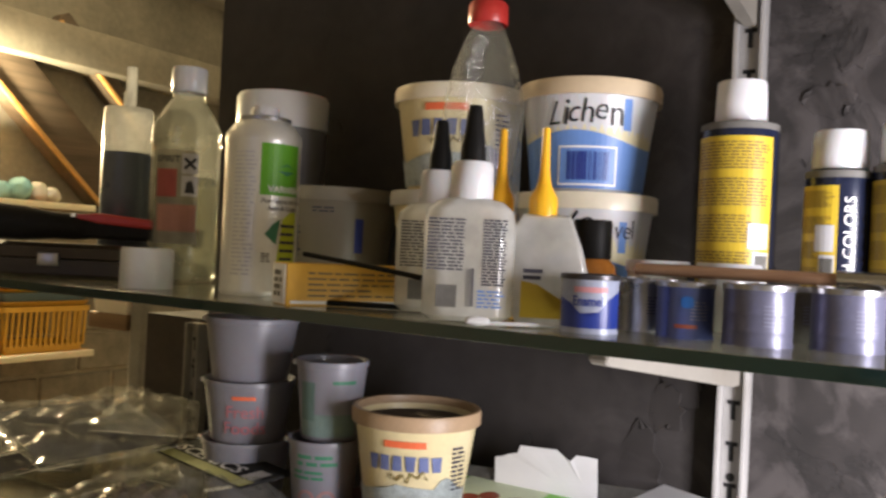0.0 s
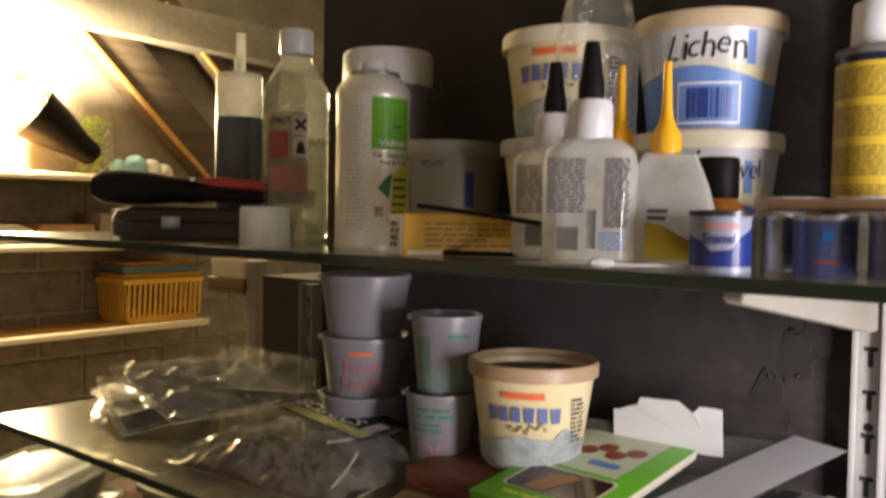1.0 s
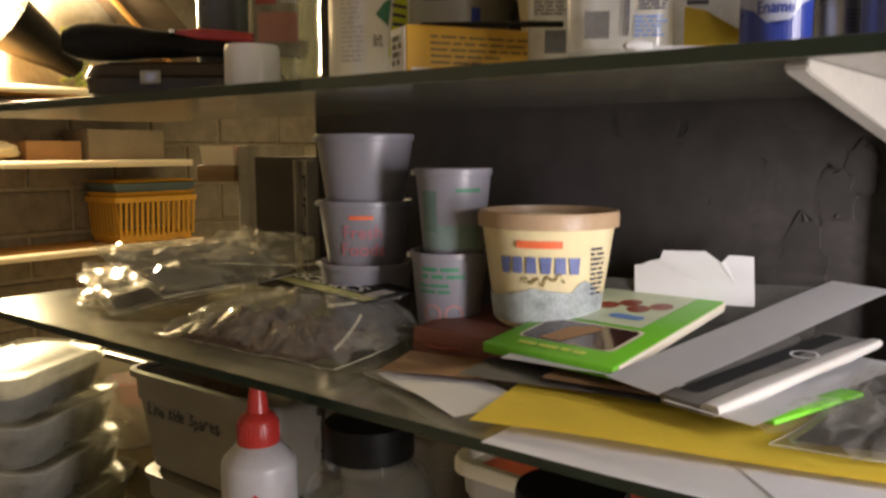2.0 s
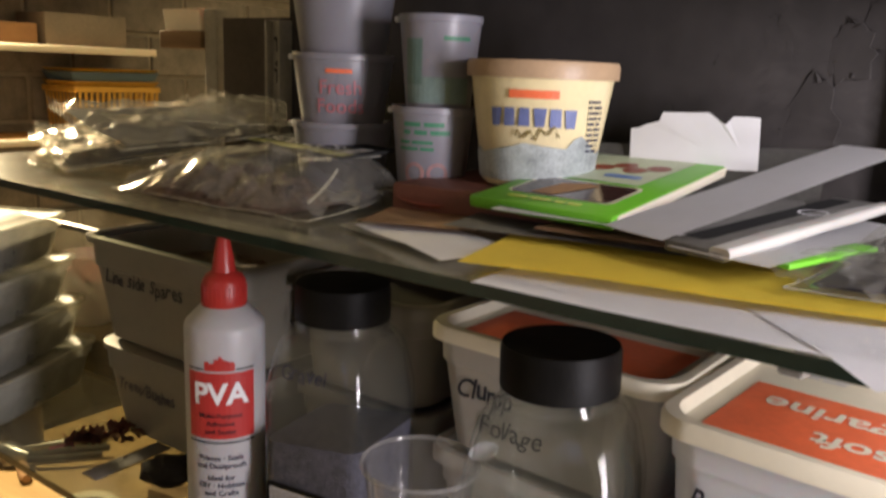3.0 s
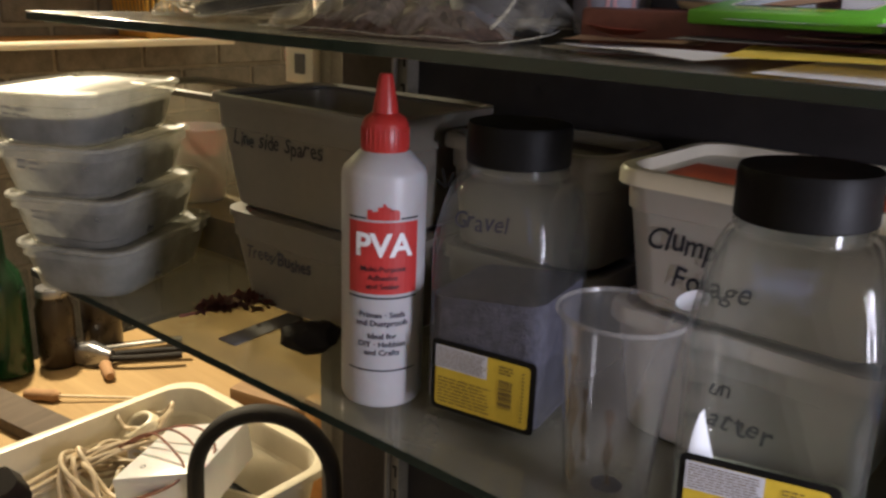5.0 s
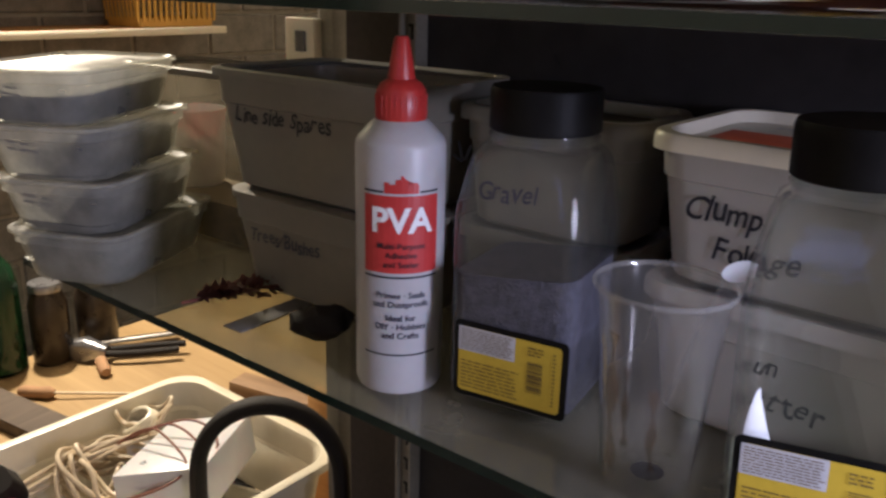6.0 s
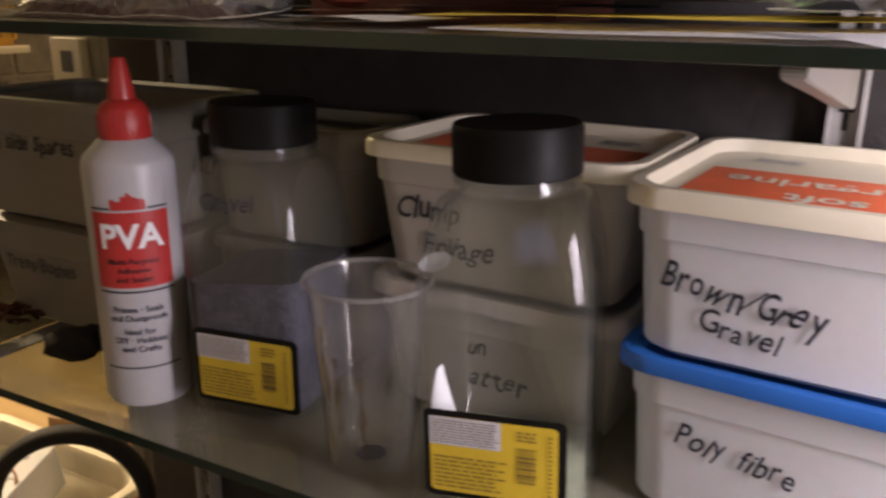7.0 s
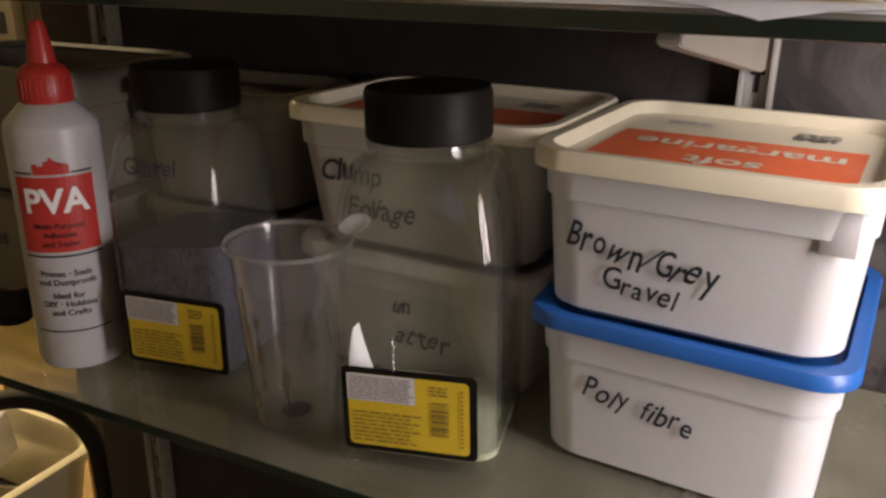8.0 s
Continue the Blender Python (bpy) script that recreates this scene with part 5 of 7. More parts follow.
t2 = lathe([(0.0088, 0.064), (0.0088, 0.076), (0.0050, 0.083), (0.0038, 0.087), (0.0030, 0.094), (0.0022, 0.119), (0, 0.120)], 24)
part("needle_tip", moved(t2, pose(-0.006, 0, 0)), M_YELPL, t, "yellow needle applicator")

t = thing("brown_bottle", "small amber bottle with a ribbed black cap", "bottle", -0.053, -0.165, A)
part("bottle_body", lathe([(0, 0.001), (0.0155, 0.001), (0.0168, 0.003), (0.0168, 0.030), (0.0150, 0.037), (0.0110, 0.041), (0, 0.041)], 36), M_BROWNGL, t)
cap = lathe([(0.0122, 0.041), (0.0126, 0.042), (0.0126, 0.064), (0.0118, 0.066), (0, 0.066)], 48)
for v in cap.verts:
    if math.hypot(v.co.x, v.co.y) > 0.0124:
        k = 1 - 0.035 * (round(math.atan2(v.co.y, v.co.x) / (2 * math.pi) * 48) % 2)
        v.co.x, v.co.y = v.co.x * k, v.co.y * k
part("screw_cap", cap, M_BLACK, t, "ribbed black screw cap")


M_TINPRINT = mat("faded_tin_print", (0.19, 0.19, 0.27), 0.4, var=0.2, scale=80, bump=0)


def paint_tin(x, y, h, r, face, style, label):
    t = thing("paint_tin", label, "tin", x, y, A, 0, group="enamel paint tins")
    body = {"blue": mat("pale_blue_tin", (0.34, 0.37, 0.50), 0.35, 0.1, var=0.15, scale=50, bump=0), "steel": M_TIN, "grey": mat("grey_printed_tin", (0.13, 0.13, 0.20), 0.35, 0.35, var=0.15, scale=60, bump=0), "blue_grey": mat("blue_grey_tin", (0.07, 0.09, 0.24), 0.3, 0.35, var=0.15, scale=40, bump=0), "dark": M_GREYCARD}[style]
    part("tin_body", lathe([(0, 0.001), (r * 0.95, 0.001), (r, 0), (r, 0.0015), (r * 0.975, 0.0025), *((r * 0.975, 0.0072), (r * 0.990, 0.0080), (r * 0.975, 0.0088), (r * 0.975, h * 0.5), (r * 0.988, h * 0.5 + 0.0008), (r * 0.975, h * 0.5 + 0.0016)) * (style == "grey"), (r * 0.975, h - 0.0045), (r, h - 0.0035), (r, h - 0.0015)], 40), body, t)
    part("rim", lathe([(r, h - 0.0032), (r * 1.02, h - 0.003), (r * 1.02, h - 0.0005), (r * 0.98, h), (r * 0.90, h), (r * 0.88, h - 0.002), (r * 0.5, h - 0.002), (0, h - 0.002)], 40), mat("dark_tin_lid", (0.06, 0.055, 0.06), 0.35, 0.6, var=0.3, scale=50, bump=0) if style == "blue" else M_TIN, t, "rolled metal rim and lid")
    f = cyl_face(r * 0.975, r * 0.975, 1, face)
    if style == "blue":
        part("blue_foot", wrap(poly([(-0.022, 0.003), (0.022, 0.003), (0.022, 0.024), (0.011, 0.019), (0.005, 0.012), (0.0, 0.0095), (-0.005, 0.011), (-0.011, 0.0165), (-0.022, 0.020)]), f, 0.0002, 0.002), M_DKBLUE, t, "deep blue curved printed foot", smooth=0)
        part("lettering", wrap(text("Enamel", 0.0075, -0.001, 0.0175, 0.02, 0.8), f, 0.0003, 0.002), M_DKBLUE, t, smooth=0)
        part("title_bar", wrap(patch(-0.009, 0.010, 0.0225, 0.0255), f, 0.0002, 0.002), mat("pale_red_print", (0.55, 0.25, 0.28), 0.5), t, smooth=0)
    else:
        part("print", wrap(bars(0.002, 0.014, 0.010, h - 0.010, 6, int(x * 999) % 50, 0.35, 0.3), f, 0.0003, 0.002), M_TINPRINT if style != "steel" else M_PRINT, t, smooth=0)
        if style == "blue_grey":
            part("blue_blot", wrap(patch(-0.003, 0.004, 0.017, 0.023, 0.002), f, 0.0003, 0.002), M_BLUE, t, smooth=0)
            part("foot_bar", wrap(patch(-0.006, 0.006, 0.006, 0.008), f, 0.0003, 0.002), M_REDDISH, t, smooth=0)


paint_tin(-0.0260, -0.2320, 0.0325, 0.0162, 22, "blue", "small blue and white enamel paint tin")
paint_tin(-0.0100, -0.1880, 0.0310, 0.0150, 20, "steel", "small dull grey paint tin between others")
paint_tin(0.0210, -0.2090, 0.0310, 0.0158, 18, "blue_grey", "small blue-grey paint tin")
paint_tin(0.0600, -0.2130, 0.0320, 0.0178, 14, "grey", "small silver printed paint tin")
paint_tin(0.1010, -0.1980, 0.0320, 0.0180, 12, "grey", "small silver printed paint tin at the row's end")
paint_tin(0.0720, -0.1650, 0.0310, 0.0150, 12, "dark", "small dark paint tin behind the row")
for x, y, r in ((-0.018, -0.138, 0.0205), (0.030, -0.150, 0.019)):
    t = thing("small_pot", "small grey pot with a flat white lid", "pot", x, y, A, group="white-lidded pots")
    part("pot_body", lathe([(0, 0.001), (r * 0.78, 0.001), (r * 0.8, 0.002), (r * 0.94, 0.036)], 36), M_GREYW, t)
    part("lid", lathe([(r * 0.94, 0.0345), (r, 0.035), (r, 0.041), (r * 0.97, 0.042), (r * 0.90, 0.0415), (r * 0.88, 0.039), (0, 0.039)], 36), M_WHITE, t, "flat white lid")
t = thing("paint_brush", "wooden paint brush lying across the paint tins", "brush", 0.0, 0.0, 0.0)
p0, p1 = Vector((-0.012, -0.196, A + 0.0365)), Vector((0.225, -0.206, A + 0.0355))
pts = [p0.lerp(p1, k) for k in (0, 0.02, 0.15, 0.4, 0.46)]
part("handle", tube([tuple(p) for p in pts], 0.0035, 4, smooth_path=False), M_HANDLE, t)
part("ferrule", tube([tuple(p0.lerp(p1, k)) for k in (0.455, 0.60)], 0.0050, 4, smooth_path=False), M_CHROME, t, "bright metal ferrule")
part("bristles", tube([tuple(p0.lerp(p1, k)) for k in (0.60, 0.72)], 0.0045, 4, smooth_path=False), M_TIMBER, t)


def acrylic_bottle(x, y, r, h, hc, rc, face, label, words=""):
    t = thing("acrylic_paint_bottle", label, "bottle", x, y, A, 0, group="acrylic paint bottles")
    part("bottle_body", lathe([(0, 0.001), (r * 0.93, 0.001), (r, 0.004), (r, h - 0.006), (r * 0.97, h - 0.001), (r * 0.90, h), (r * 0.62, h + 0.001), (0, h + 0.001)], 48), M_DKPAINT, t)
    part("shoulder_ring", lathe([(r * 0.9, h - 0.0055), (r * 1.01, h - 0.005), (r * 1.01, h - 0.001), (r * 0.9, h)], 48), M_GREYCARD, t)
    part("flip_cap", lathe([(rc * 1.0, h + 0.001), (rc * 1.03, h + 0.002), (rc * 0.98, h + hc - 0.002), (rc * 0.94, h + hc), (0, h + hc)], 40), M_WHITE, t, "white flip-top cap")
    f = cyl_face(r, r, 1, face)
    lab = part("yellow_label", wrap(patch(-r * 1.35, r * 0.95, 0.024, h - 0.010), f, 0.0003, 0.003), M_YELLOW, t, "yellow label with dark small print", smooth=0)
    for k in range(4):
        top = h - 0.013 - k * (h - 0.040) / 4
        part("print_block", wrap(bars(-r * 1.25, r * (0.85 if k < 2 else 0.42), top - (h - 0.040) / 4 + 0.005, top, 9, 15 + k, 0.45, 0.12), f, 0.0006, 0.003), M_BROWNPRINT, lab, "block of fine dark print", smooth=0)
    part("code_patch", wrap(patch(r * 0.45, r * 0.9, 0.026, 0.050), f, 0.0007, 0.003), M_SILVERL, lab, smooth=0)
    part("grey_patch", wrap(patch(r * 0.50, r * 0.85, 0.036, 0.048), f, 0.0010, 0.003), M_GREYCARD, lab, smooth=0)
    part("code_patch", wrap(patch(r * 0.30, r * 0.86, 0.052, 0.068), f, 0.0007, 0.003), M_SILVERL, lab, smooth=0)
    if words:
        part("lettering", wrap(moved(text(words, 0.0092, 0, 0, 0.0, 1.05), pose(r * 1.30, 0.062, 0, 0, 0, 90)), f, 0.0005, 0.002), M_TEXTW, t, smooth=0)


acrylic_bottle(0.023, -0.106, 0.0245, 0.1335, 0.028, 0.0160, 12, "dark paint bottle with yellow label and white cap")
acrylic_bottle(0.084, -0.108, 0.0195, 0.102, 0.0245, 0.0160, -48, "smaller dark paint bottle with yellow label, white cap", "H COLORS")
acrylic_bottle(0.122, -0.112, 0.0195, 0.105, 0.0245, 0.0160, 0, "smaller dark paint bottle standing at the row's end")

t = thing("bottle_cap", "loose white plastic bottle cap on the glass", "cap", -0.409, -0.229, A)
part("cap_shell", lathe([(0.0200, 0), (0.0207, 0.001), (0.0205, 0.030), (0.0195, 0.0325), (0, 0.0325)], 44), M_WHITE, t)
t = thing("tool_case", "low dark brown plastic tool case on the glass", "case", -0.560, -0.180, A, 38)
M_CASE = mat("dark_brown_case", (0.030, 0.022, 0.016), 0.35, var=0.4, scale=30)
part("case_base", loft([(0.150, 0.070, 0.012, 0), (0.162, 0.082, 0.016, 0.004), (0.165, 0.085, 0.018, 0.017)], True, True), M_CASE, t)
part("case_lid", loft([(0.163, 0.083, 0.018, 0.0176), (0.166, 0.086, 0.018, 0.019), (0.160, 0.080, 0.020, 0.028), (0.138, 0.058, 0.018, 0.032)], True, True), M_CASE, t)
part("catch", moved(box(0.018, 0.004, 0.012, 0.001), pose(-0.02, -0.0430, 0.011)), M_TIN, t, "bright metal catch")
t = thing("glue_gun", "black glue gun with a red trim lying on its side", "tool", -0.545, -0.190, A + 0.0330, 40)
grip = lathe([(0, -0.112), (0.010, -0.109), (0.0155, -0.098), (0.0170, -0.080), (0.0160, -0.055), (0.0125, -0.030), (0.0120, -0.012), (0.0105, 0.0), (0, 0.001)], 32)
for v in grip.verts:
    v.co.y *= 0.8
part("grip", moved(grip, pose(0, 0, 0.014, 0, 92, 0)), M_BLACK, t, "rounded black handle")
part("barrel", moved(loft([(0.020, 0.016, 0.005, -0.004), (0.017, 0.014, 0.005, 0.040), (0.013, 0.012, 0.004, 0.095)], True, True), pose(0, 0, 0.014, 0, 92, 0)), M_BLACK, t)
part("red_trim", moved(loft([(0.003, 0.010, 0.001, -0.010), (0.011, 0.012, 0.003, 0.010), (0.009, 0.012, 0.003, 0.060), (0.004, 0.010, 0.001, 0.100)], True, True), pose(0, -0.002, 0.024, 0, 94, 0)), M_RED, t, "red plastic trim")
part("chrome_screw", moved(lathe([(0, 0), (0.004, 0), (0.004, 0.003), (0, 0.004)], 14), pose(-0.012, -0.006, 0.024)), M_CHROME, t)
part("trigger_grip", moved(box(0.013, 0.018, 0.030, 0.003, 0), pose(0.062, 0.014, 0.022, 0, 12, 0)), M_BLACK, t)
tagged(part("white_carton", moved(box(0.075, 0.04, 0.030, 0.001), pose(-0.745, -0.130, A, 0, 0, 20)), M_GREYW, None), "small pale card carton near the shelf end", "carton")

t = thing("yellow_carton", "long yellow printed carton lying on the glass", "carton", -0.2125, -0.198, A, 61)
part("carton_body", box(0.122, 0.029, 0.0285, 0.0008), M_CARTON, t)
part("end_flap", moved(box(0.0009, 0.026, 0.027, 0.0002), pose(-0.0613, 0, 0.0007)), M_PAPER, t, "white printed end flap")
part("end_print", wrap(bars(-0.009, 0.009, 0.005, 0.024, 4, 12, 0.7, 0.2), flat_face(0.0618, 0.0618, 1, -90), 0.0003, 0), M_GREYCARD, t, smooth=0)
part("white_edge", moved(box(0.116, 0.0006, 0.0022, 0.0001, 0), pose(0, -0.0146, 0.0012)), M_PAPER, t, "white strip along the foot")
part("print", joined(wrap(bars(-0.046, 0.03, 0.005, 0.024, 5, 31, 0.35, 0.4), flat_face(0.0145, 0.0145, 1), 0.0003, 0)), M_BROWNPRINT, t, smooth=0)
tagged(part("black_rod", tube([(-0.252, -0.217, A + 0.0345), (-0.20, -0.222, A + 0.030), (-0.142, -0.228, A + 0.0235)], 0.0018), M_BLACK, None), "thin black plastic rod resting on the carton", "rod")
tagged(part("black_stick", tube([(-0.225, -0.236, A + 0.0022), (-0.155, -0.205, A + 0.0022)], 0.002), M_BLACK, None), "short black stick lying on the glass", "stick")
t = thing("cotton_bud", "white cotton bud lying at the glass edge", "cotton bud", -0.0770, -0.2655, A, 40)
part("stem", tube([(0, 0, 0.002), (0.06, 0.0, 0.002)], 0.0012, smooth_path=False), M_WHITE, t)
part("cotton_tip", moved(lathe([(0, -0.009), (0.0022, -0.007), (0.0030, -0.002), (0.0024, 0.004), (0, 0.006)], 16), pose(0, 0, 0.003, 0, 90, 0)), M_PAPER, t, "fluffy cotton tip")


# ---- middle shelf ----
B = SHELF_B


def pot(x, y, z, rt, rb, h, label, group, body=M_POTSHADE):
    t = thing("food_pot", label, "pot", x, y, z, 0, group=group)
    part("pot_body", lathe([(0, 0.002), (rb * 0.9, 0.002), (rb * 0.96, 0), (rb, 0.002), (rt * 0.96, h - 0.010), (rt * 0.97, h - 0.004), (rt * 0.93, h - 0.004), (rb * 0.95, 0.004), (0, 0.004)], 48), body, t)
    # white tab: a nub on the rim that also stands for its glint
    part("rim_tab", moved(box(0.005, 0.006, 0.0045, 0.0012), pose(-rt * 0.83, -rt * 0.60, h - 0.0060, 0, 0, 36)), M_WHITE, t, "small rim tab, the rim's glint in its white")
    part("pot_rim", lathe([(rt * 0.955, h - 0.006), (rt, h - 0.0055), (rt * 1.01, h - 0.002), (rt, h), (rt * 0.95, h - 0.001), (rt * 0.94, h - 0.005)], 48), body, t)
    return t


STACK = "grey-white plastic food pot in a nested stack"
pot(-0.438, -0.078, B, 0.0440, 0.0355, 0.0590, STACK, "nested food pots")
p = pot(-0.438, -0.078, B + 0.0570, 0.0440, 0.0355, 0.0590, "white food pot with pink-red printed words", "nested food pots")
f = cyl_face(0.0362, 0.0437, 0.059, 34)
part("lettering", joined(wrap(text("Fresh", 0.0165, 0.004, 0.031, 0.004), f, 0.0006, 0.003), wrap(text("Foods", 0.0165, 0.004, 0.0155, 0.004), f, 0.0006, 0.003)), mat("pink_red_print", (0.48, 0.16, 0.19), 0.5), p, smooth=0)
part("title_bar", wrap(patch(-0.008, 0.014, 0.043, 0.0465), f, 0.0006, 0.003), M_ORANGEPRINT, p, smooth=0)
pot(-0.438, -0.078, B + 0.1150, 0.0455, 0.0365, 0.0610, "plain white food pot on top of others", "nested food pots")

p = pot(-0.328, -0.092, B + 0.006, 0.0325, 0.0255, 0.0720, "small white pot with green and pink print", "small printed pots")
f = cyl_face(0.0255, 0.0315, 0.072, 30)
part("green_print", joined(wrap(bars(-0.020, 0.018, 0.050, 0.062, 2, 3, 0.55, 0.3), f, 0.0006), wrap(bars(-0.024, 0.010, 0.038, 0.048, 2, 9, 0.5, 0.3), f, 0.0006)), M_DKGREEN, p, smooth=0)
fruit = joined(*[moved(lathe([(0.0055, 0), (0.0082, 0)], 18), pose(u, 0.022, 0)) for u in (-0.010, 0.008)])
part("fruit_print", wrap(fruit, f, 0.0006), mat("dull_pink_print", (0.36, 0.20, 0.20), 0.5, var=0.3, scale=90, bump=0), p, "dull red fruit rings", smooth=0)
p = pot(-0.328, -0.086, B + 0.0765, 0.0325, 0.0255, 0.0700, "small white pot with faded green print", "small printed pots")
f = cyl_face(0.0255, 0.0315, 0.070, 30)
part("green_panel", wrap(patch(-0.026, -0.010, 0.018, 0.052), f, 0.0005), mat("grey_green_print", (0.12, 0.19, 0.17), 0.5, var=0.2, scale=60, bump=0), p, smooth=0)
part("green_bar", wrap(patch(0.006, 0.028, 0.051, 0.054), f, 0.0006), M_DKGREEN, p, smooth=0)
part("green_foot", wrap(patch(-0.026, 0.028, 0.004, 0.024), f, 0.0004), mat("pale_green_print", (0.18, 0.25, 0.23), 0.5, var=0.2, scale=60, bump=0), p, smooth=0)
tagged(part("card_wallet", moved(box(0.17, 0.13, 0.024, 0.003), pose(-0.235, -0.085, B + 0.001, 0, 0, 3)), mat("red_brown_card", (0.15, 0.050, 0.032), 0.6, var=0.25, scale=25), None), "thick dull red-brown card wallet under a tub", "wallet")
open_tub, _ = spread_tub(-0.241, -0.076, B + 0.026, "open cream spread tub, dark brown inside, standing on card", 24, None, True, 0.0525, 0.0410, 0.0880)
part("rim", lathe([(0.0530, 0.077), (0.0554, 0.077), (0.0557, 0.086), (0.0546, 0.089), (0.0509, 0.089), (0.0500, 0.084), (0.0512, 0.080)], 48), mat("brown_rim", (0.42, 0.29, 0.175), 0.45, var=0.15, scale=30, dirt=(0.25, 0.15, 0.08), dirt_amount=0.4), open_tub, "tan rolled rim")
part("filling", lathe([(0.0498, 0.077), (0.040, 0.0785), (0.025, 0.081), (0.012, 0.080), (0, 0.0815)], 36), M_BROWNFILL, open_tub, "dark brown layer inside")

# torn paper against the wall
bm = bmesh.new()
outline = [(-0.054, 0), (0.053, 0), (0.053, 0.0430), (0.044, 0.0440), (0.032, 0.0445), (0.029, 0.0400), (0.026, 0.0390), (0.022, 0.0415), (0.012, 0.0480), (0.002, 0.0475), (-0.026, 0.0490), (-0.0265, 0.0450), (-0.029, 0.0425), (-0.040, 0.0405), (-0.047, 0.0380), (-0.054, 0.0375)]
bm.faces.new([bm.verts.new((x * 0.9, 0.0, z)) for x, z in outline])
bmesh.ops.triangulate(bm, faces=bm.faces[:])
bmesh.ops.solidify(bm, geom=bm.faces[:], thickness=0.0006)
tagged(part("torn_paper", moved(bm, pose(-0.1440, -0.018, B + 0.035, -6, -5, 0)), M_PAPER, None, smooth=0), "torn piece of white paper propped against the wall", "paper")


def sheet(name, label, cat, x, y, z, w, d, rz, material, lift=0.0, curl=0.002, rx=0.0, ry=0.0, thick=0.0006, seed=1):
    off = Vector((seed * 3.1, seed * 1.7, 0))
    bm = wavy_sheet(w, d, 16, 12, lambda a, b: Vector((a, b, curl * (1 + noise.noise(Vector((a * 14, b * 14, 0)) + off)) + lift * (a / w + 0.5) ** 2)))
    bmesh.ops.solidify(bm, geom=bm.faces[:], thickness=thick)
    return tagged(part(name, moved(bm, pose(x, y, z, rx, ry, rz)), material), label, cat)


def crinkled(w, d, nx, ny, height, seed, rough, bend=None):
    """Thin film in flat facets that meet in sharp narrow creases."""
    rnd = random.Random(seed)
    bm = bmesh.new()
    g = []
    for j in range(ny + 1):
        row = []
        for i in range(nx + 1):
            inner = 0 < i < nx and 0 < j < ny
            a = w * ((i + (rnd.uniform(-0.38, 0.38) if inner else rnd.uniform(-0.08, 0.08))) / nx - 0.5)
            b = d * ((j + (rnd.uniform(-0.38, 0.38) if inner else rnd.uniform(-0.08, 0.08))) / ny - 0.5)
            p = Vector((a, b, height(a, b) + rnd.uniform(0, rough)))
            row.append(bm.verts.new(bend(p) if bend else p))
        g.append(row)
    for j in range(ny):
        for i in range(nx):
            q = (g[j][i], g[j][i + 1], g[j + 1][i + 1], g[j + 1][i])
            k = rnd.random() < 0.5
            bm.faces.new((q[0], q[1], q[2]) if k else (q[0], q[1], q[3]))
            bm.faces.new((q[0], q[2], q[3]) if k else (q[1], q[2], q[3]))
    bmesh.ops.bevel(bm, geom=[e for e in bm.edges if not e.is_boundary], offset=0.0007, segments=2, affect="EDGES", profile=0.5)
    return bm


# papers along the glass edge
sheet("white_paper", "white sheet of paper sticking out over the glass edge", "paper", -0.045, -0.203, B + 0.0015, 0.230, 0.150, 2, M_PAPER, curl=0.0008, seed=2)
droop = sheet("white_paper", "white sheet of paper with its corner hanging over", "paper", 0.031, -0.2275, B + 0.0025, 0.100, 0.100, 44, M_PAPER, curl=0.0006, seed=9)
for v in droop.data.vertices:
    v.co.z -= 0.12 * max(0.0, FRONT - 0.002 - v.co.y)
sheet("printed_leaflet", "folded white leaflet at the glass edge", "leaflet", -0.232, -0.215, B + 0.0030, 0.110, 0.055, -22, M_PAPER, curl=0.002, seed=3)
sheet("printed_leaflet", "creased pale leaflet at the glass edge", "leaflet", -0.252, -0.208, B + 0.0010, 0.100, 0.050, -14, M_GREYW, curl=0.002, seed=4)
sheet("brown_envelope", "brown paper envelope under other papers", "envelope", -0.262, -0.180, B + 0.0060, 0.080, 0.060, 18, M_CARD, curl=0.002, seed=5)
sheet("yellow_card", "large bright yellow card along the glass edge", "card", -0.063, -0.180, B + 0.0065, 0.260, 0.120, 13, M_YELCARD, curl=0.0012, seed=6, thick=0.001)
for k, (x, y, rz, m) in enumerate(((-0.17, -0.130, 10, M_GREYCARD), (-0.11, -0.118, 7, M_CARD), (-0.015, -0.085, 14, M_GREYCARD), (-0.14, -0.118, 4, M_PAPER))):
    sheet("card_folder", "thin dull card folder in a pile of papers", "folder", x, y, B + 0.010 + 0.0035 * k, 0.15, 0.125, rz, m, curl=0.0014, seed=20 + k, thick=0.0015)


def flat_packet(name, label, x, y, z, w, d, h, rz, rx, body, cat="packet", ry=0.0):
    t = thing(name, label, cat, x, y, z, rz, rx, ry)
    part("packet_body", box(w, d, h, 0.0015), body, t)
    return t


t = flat_packet("green_packet", "bright green card packet with a dark window", -0.178, -0.088, B + 0.0290, 0.106, 0.172, 0.008, -4, 7, M_GREEN)
tf = top_face(0.008)
part("spine", moved(box(0.0022, 0.160, 0.0062, 0.0004), pose(0.0533, 0, 0.0009)), M_CREAM, t, "pale open edge")
part("window_edge", wrap(patch(-0.0405, 0.0385, -0.0625, -0.0155, 0.006), tf, 0.0003, 0), M_CREAM, t, smooth=0)
part("window", wrap(patch(-0.038, 0.036, -0.062, -0.018, 0.006), tf, 0.0006, 0), mat("dark_window_film", (0.045, 0.016, 0.012), 0.12, var=0.4, scale=60, bump=0), t, "dark brown window over the contents", smooth=0)
